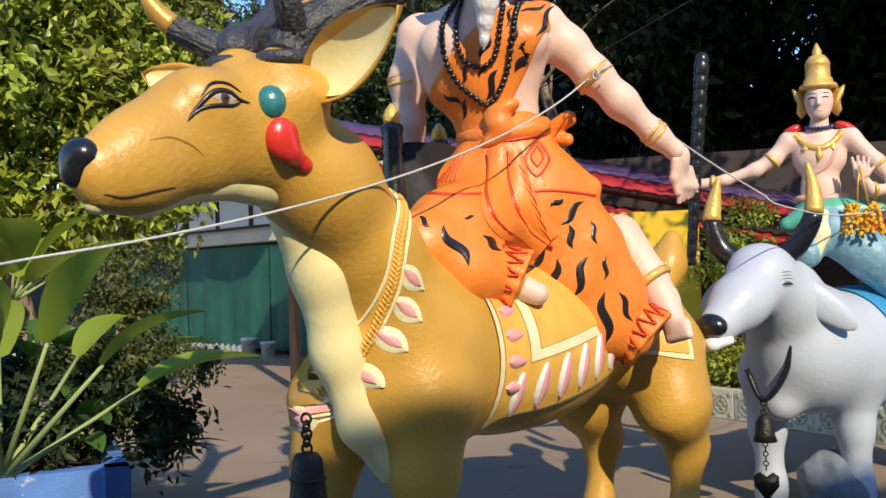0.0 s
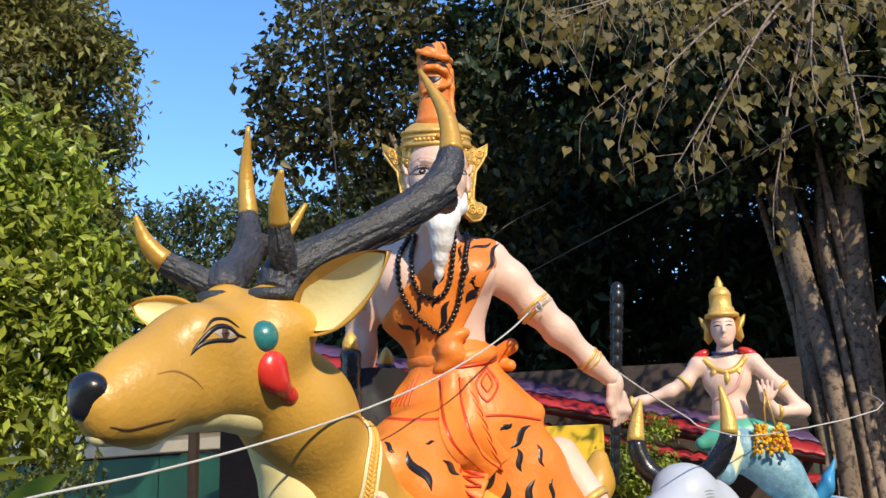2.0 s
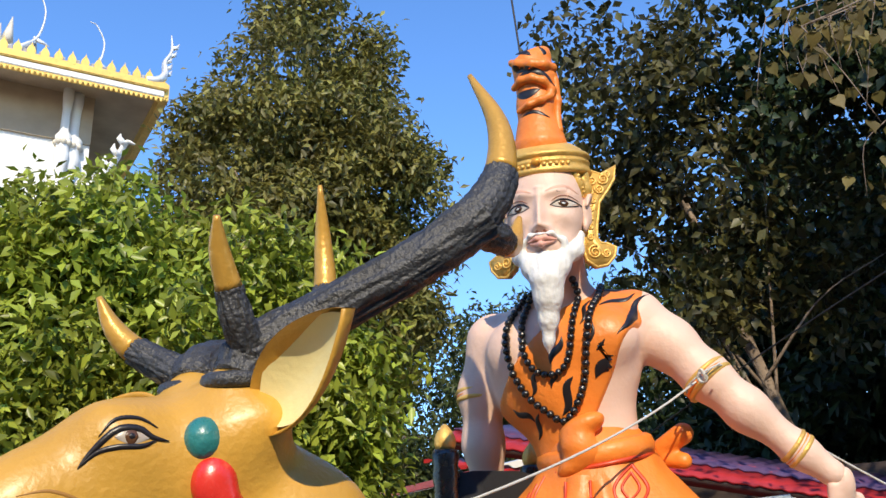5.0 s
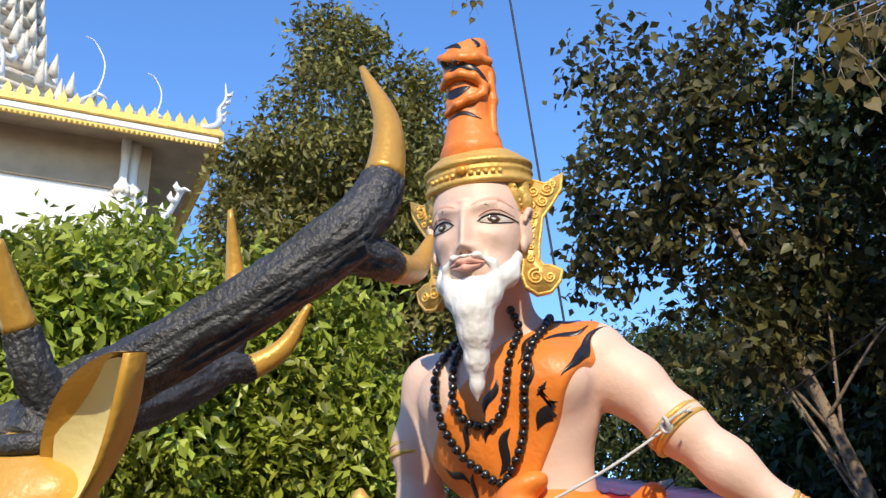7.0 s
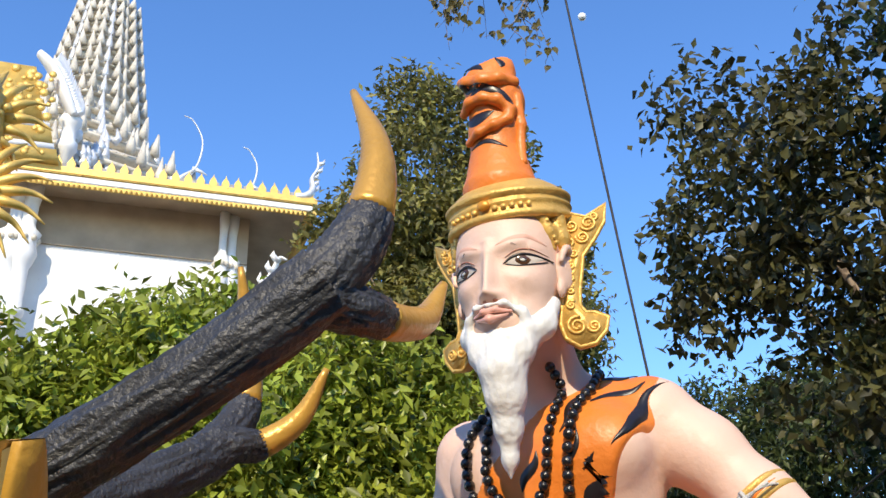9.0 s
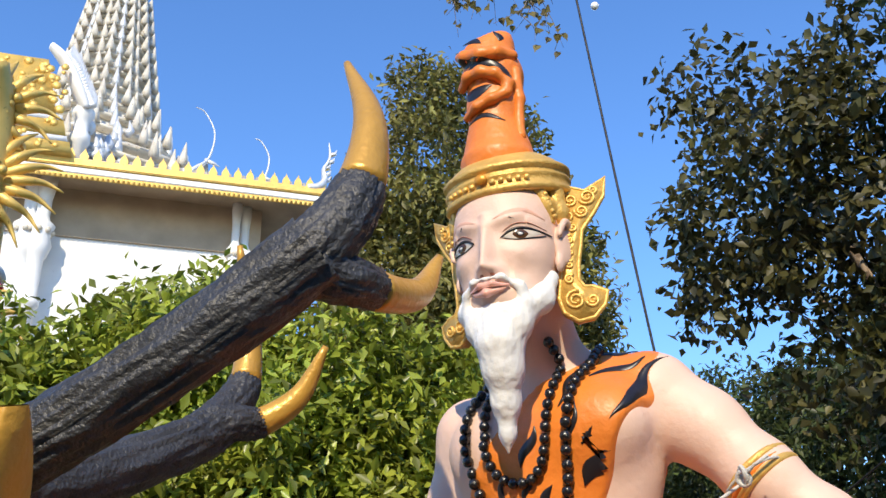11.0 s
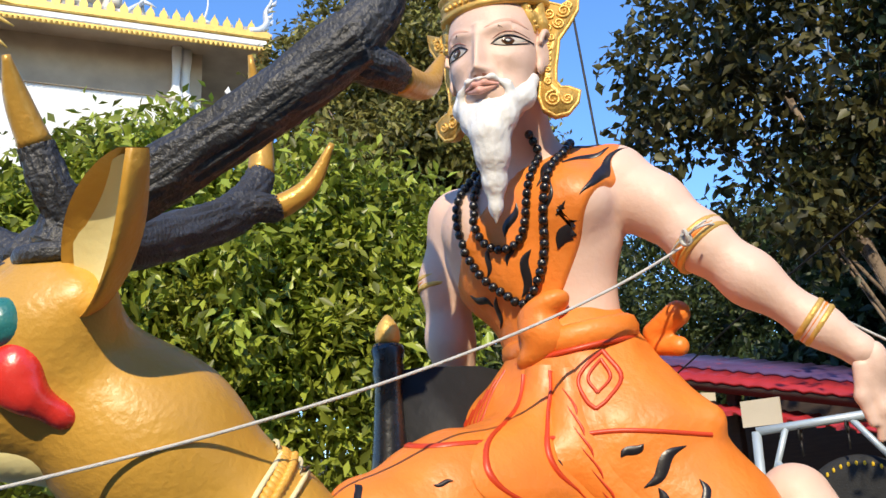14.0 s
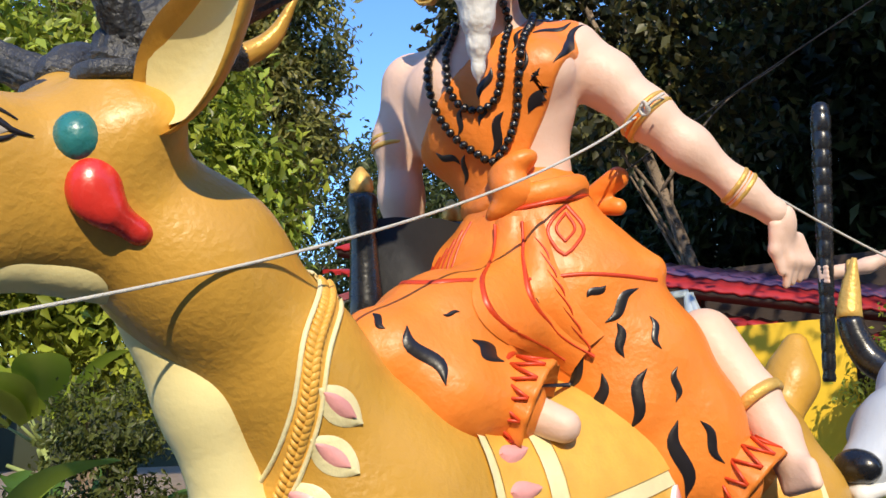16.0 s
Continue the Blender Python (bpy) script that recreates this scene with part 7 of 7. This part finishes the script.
STEM = material("pale_green_stem", (0.30, 0.36, 0.12), 0.5, bump=0.1)
LEAF_BROAD = leaf_material("broad_leaf", (0.10, 0.20, 0.03), island=0.25, through=0.4)
LEAF_LIME = leaf_material("lime_leaf", (0.30, 0.38, 0.04), island=0.25, through=0.4)
LEAF_PURPLE = leaf_material("purple_leaf", (0.10, 0.035, 0.05), island=0.4, through=0.25)
leafy("broad_leaf_plant", "tall plant with lime green paddle leaves", (-2.75, -1.05, 0.6), 11, 0.78, 0.27, LEAF_LIME, 1, stem=0.85, arch=0.3)
leafy("broad_leaf_plant", "tall plant with pale stems and paddle leaves", (-3.55, 0.35, 0.6), 13, 0.50, 0.20, LEAF_BROAD, 2, stem=0.65)
leafy("broad_leaf_plant", "leafy plant with wide green leaves", (-3.0, -0.35, 0.55), 14, 0.34, 0.17, LEAF_BROAD, 3, stem=0.25)
banana = leafy("banana_plant", "young banana plant with thick pale stem and broad leaves", (-5.74, 1.84, 1.45), 12, 0.85, 0.40, LEAF_LIME, 4, stem=0.34, arch=0.25)
b = Builder()
b.add(*tube([np.array((0.05, 0.02, -1.45)), np.array((0.03, 0.0, -0.7)), np.array((0.0, 0.0, 0.03))], [0.075, 0.06, 0.035], 10), STEM)
b.done("stem", parent=banana)
b = Builder()
for k in range(4):
    a = 1.7 * k + 0.4
    d = np.array((math.cos(a), math.sin(a), 0))
    z = np.array((0, 0, -0.55 + 0.11 * k))
    b.add(*tube([z, z + d * 0.12 + np.array((0, 0, 0.14)), z + d * 0.30 + np.array((0, 0, 0.22))], [0.03, 0.022, 0.016], 7), STEM)
b.done("leaf_stalk", parent=banana)
leafy("spiky_plant", "dark green spiky strap-leaved plant", (-2.50, -0.10, 0.55), 22, 0.45, 0.05, LEAF_DARK_SHADED, 5)
leafy("spiky_plant", "purple red strap-leaved plant", (-2.75, -0.75, 0.55), 20, 0.30, 0.05, LEAF_PURPLE, 6)
leafy("spiky_plant", "purple leaved plant in the planter", (-3.3, -0.75, 0.55), 18, 0.32, 0.07, LEAF_PURPLE, 7)
leafy("spiky_plant", "dark green tufted plant in the planter", (-2.55, -0.45, 0.55), 20, 0.24, 0.05, LEAF_DARK_SHADED, 8)


def topiary():
    root = empty("topiary_bush")
    b = Builder()
    for pts in ([(-3.05, 0.45, 0.5, 0.05), (-2.98, 0.35, 0.9, 0.04), (-3.10, 0.30, 1.45, 0.02)], [(-2.98, 0.35, 0.85, 0.03), (-2.70, 0.42, 1.05, 0.015)], [(-2.98, 0.38, 0.75, 0.03), (-3.30, 0.2, 1.0, 0.015)]):
        ln = spline(pts, 12)
        b.add(*tube(ln[:, :3], ln[:, 3], 8), BARK)
    b.done("trunk", parent=root)
    leaves("crown", [blob(-3.08, 0.30, 1.58, 0.36, 0.36, 0.26), blob(-2.98, 0.28, 1.14, 0.30, 0.3, 0.18), blob(-2.68, 0.40, 1.05, 0.20, 0.2, 0.12), blob(-3.35, 0.15, 1.02, 0.26, 0.26, 0.16), blob(-2.95, 0.2, 0.82, 0.3, 0.3, 0.12)], 9000, 0.045, LEAF_TOPIARY, root, 21, fill=0.4)
    tagged(root, "clipped cloud topiary bush with small leaves", "bush")


LEAF_TOPIARY = leaf_material("small_green_leaf", (0.10, 0.12, 0.028))
topiary()

# low dark planting that fills the planter
root = empty("ground_cover")
leaves("foliage", [blob(-2.95, -0.75, 0.72, 0.5, 0.35, 0.22), blob(-3.4, -0.2, 0.85, 0.55, 0.45, 0.4), blob(-2.75, 0.05, 0.72, 0.35, 0.35, 0.24), blob(-3.8, 0.2, 0.9, 0.4, 0.4, 0.3)], 7000, 0.085, LEAF_DARK_SHADED, root, 24, fill=0.2)
b = Builder()
for k in range(12):
    x, y = -2.8 - 0.11 * k, -0.7 + 0.09 * k
    b.add(*tube([(x, y, 0.45), (x + 0.03, y, 0.7), (x - 0.02, y + 0.03, 0.95)], 0.010, 6), BARK)
b.done("stems", parent=root)
tagged(root, "dense dark leafy ground cover in the planter", "plants")

# shrubs in the tiled bed
root = empty("shrub")
leaves("foliage", [blob(-0.6, 6.4, 0.55, 0.7, 0.45, 0.28), blob(0.25, 5.95, 0.5, 0.5, 0.35, 0.24), blob(0.9, 5.5, 0.5, 0.5, 0.35, 0.24), blob(0.35, 6.3, 1.6, 0.45, 0.4, 0.75)], 9000, 0.075, LEAF_BRIGHT, root, 22, fill=0.3)
b = Builder()
for k in range(14):
    x = -1.0 + 0.15 * k
    b.add(*tube([(x, 6.65 - 0.45 * (x + 1) * 0.55, 0.2), (x + 0.03, 6.6 - 0.45 * (x + 1) * 0.55, 0.4), (x, 6.6 - 0.45 * (x + 1) * 0.55, 0.6)], 0.012, 6), BARK)
b.done("stems", parent=root)
tagged(root, "low bright green shrubs in the tiled bed", "shrub")

# carved boulder by the bull
b = Builder()
rock = blend([ell((1.22, 2.05, 0.12), (0.20, 0.16, 0.22)), ell((1.30, 2.10, 0.05), (0.22, 0.2, 0.2))], 0.1, 0.02)
v = np.array(rock[0])
for i in range(len(v)):
    v[i] += 0.03 * np.array(noise.noise_vector(Vector(v[i]) * 9))
b.add(v, rock[1], material("blue_grey_stone", (0.16, 0.19, 0.22), 0.8, vary=0.3, scale=8, bump=0.8, bump_scale=25))
tagged(b.done("boulder"), "rough blue grey stone on the ground", "stone")
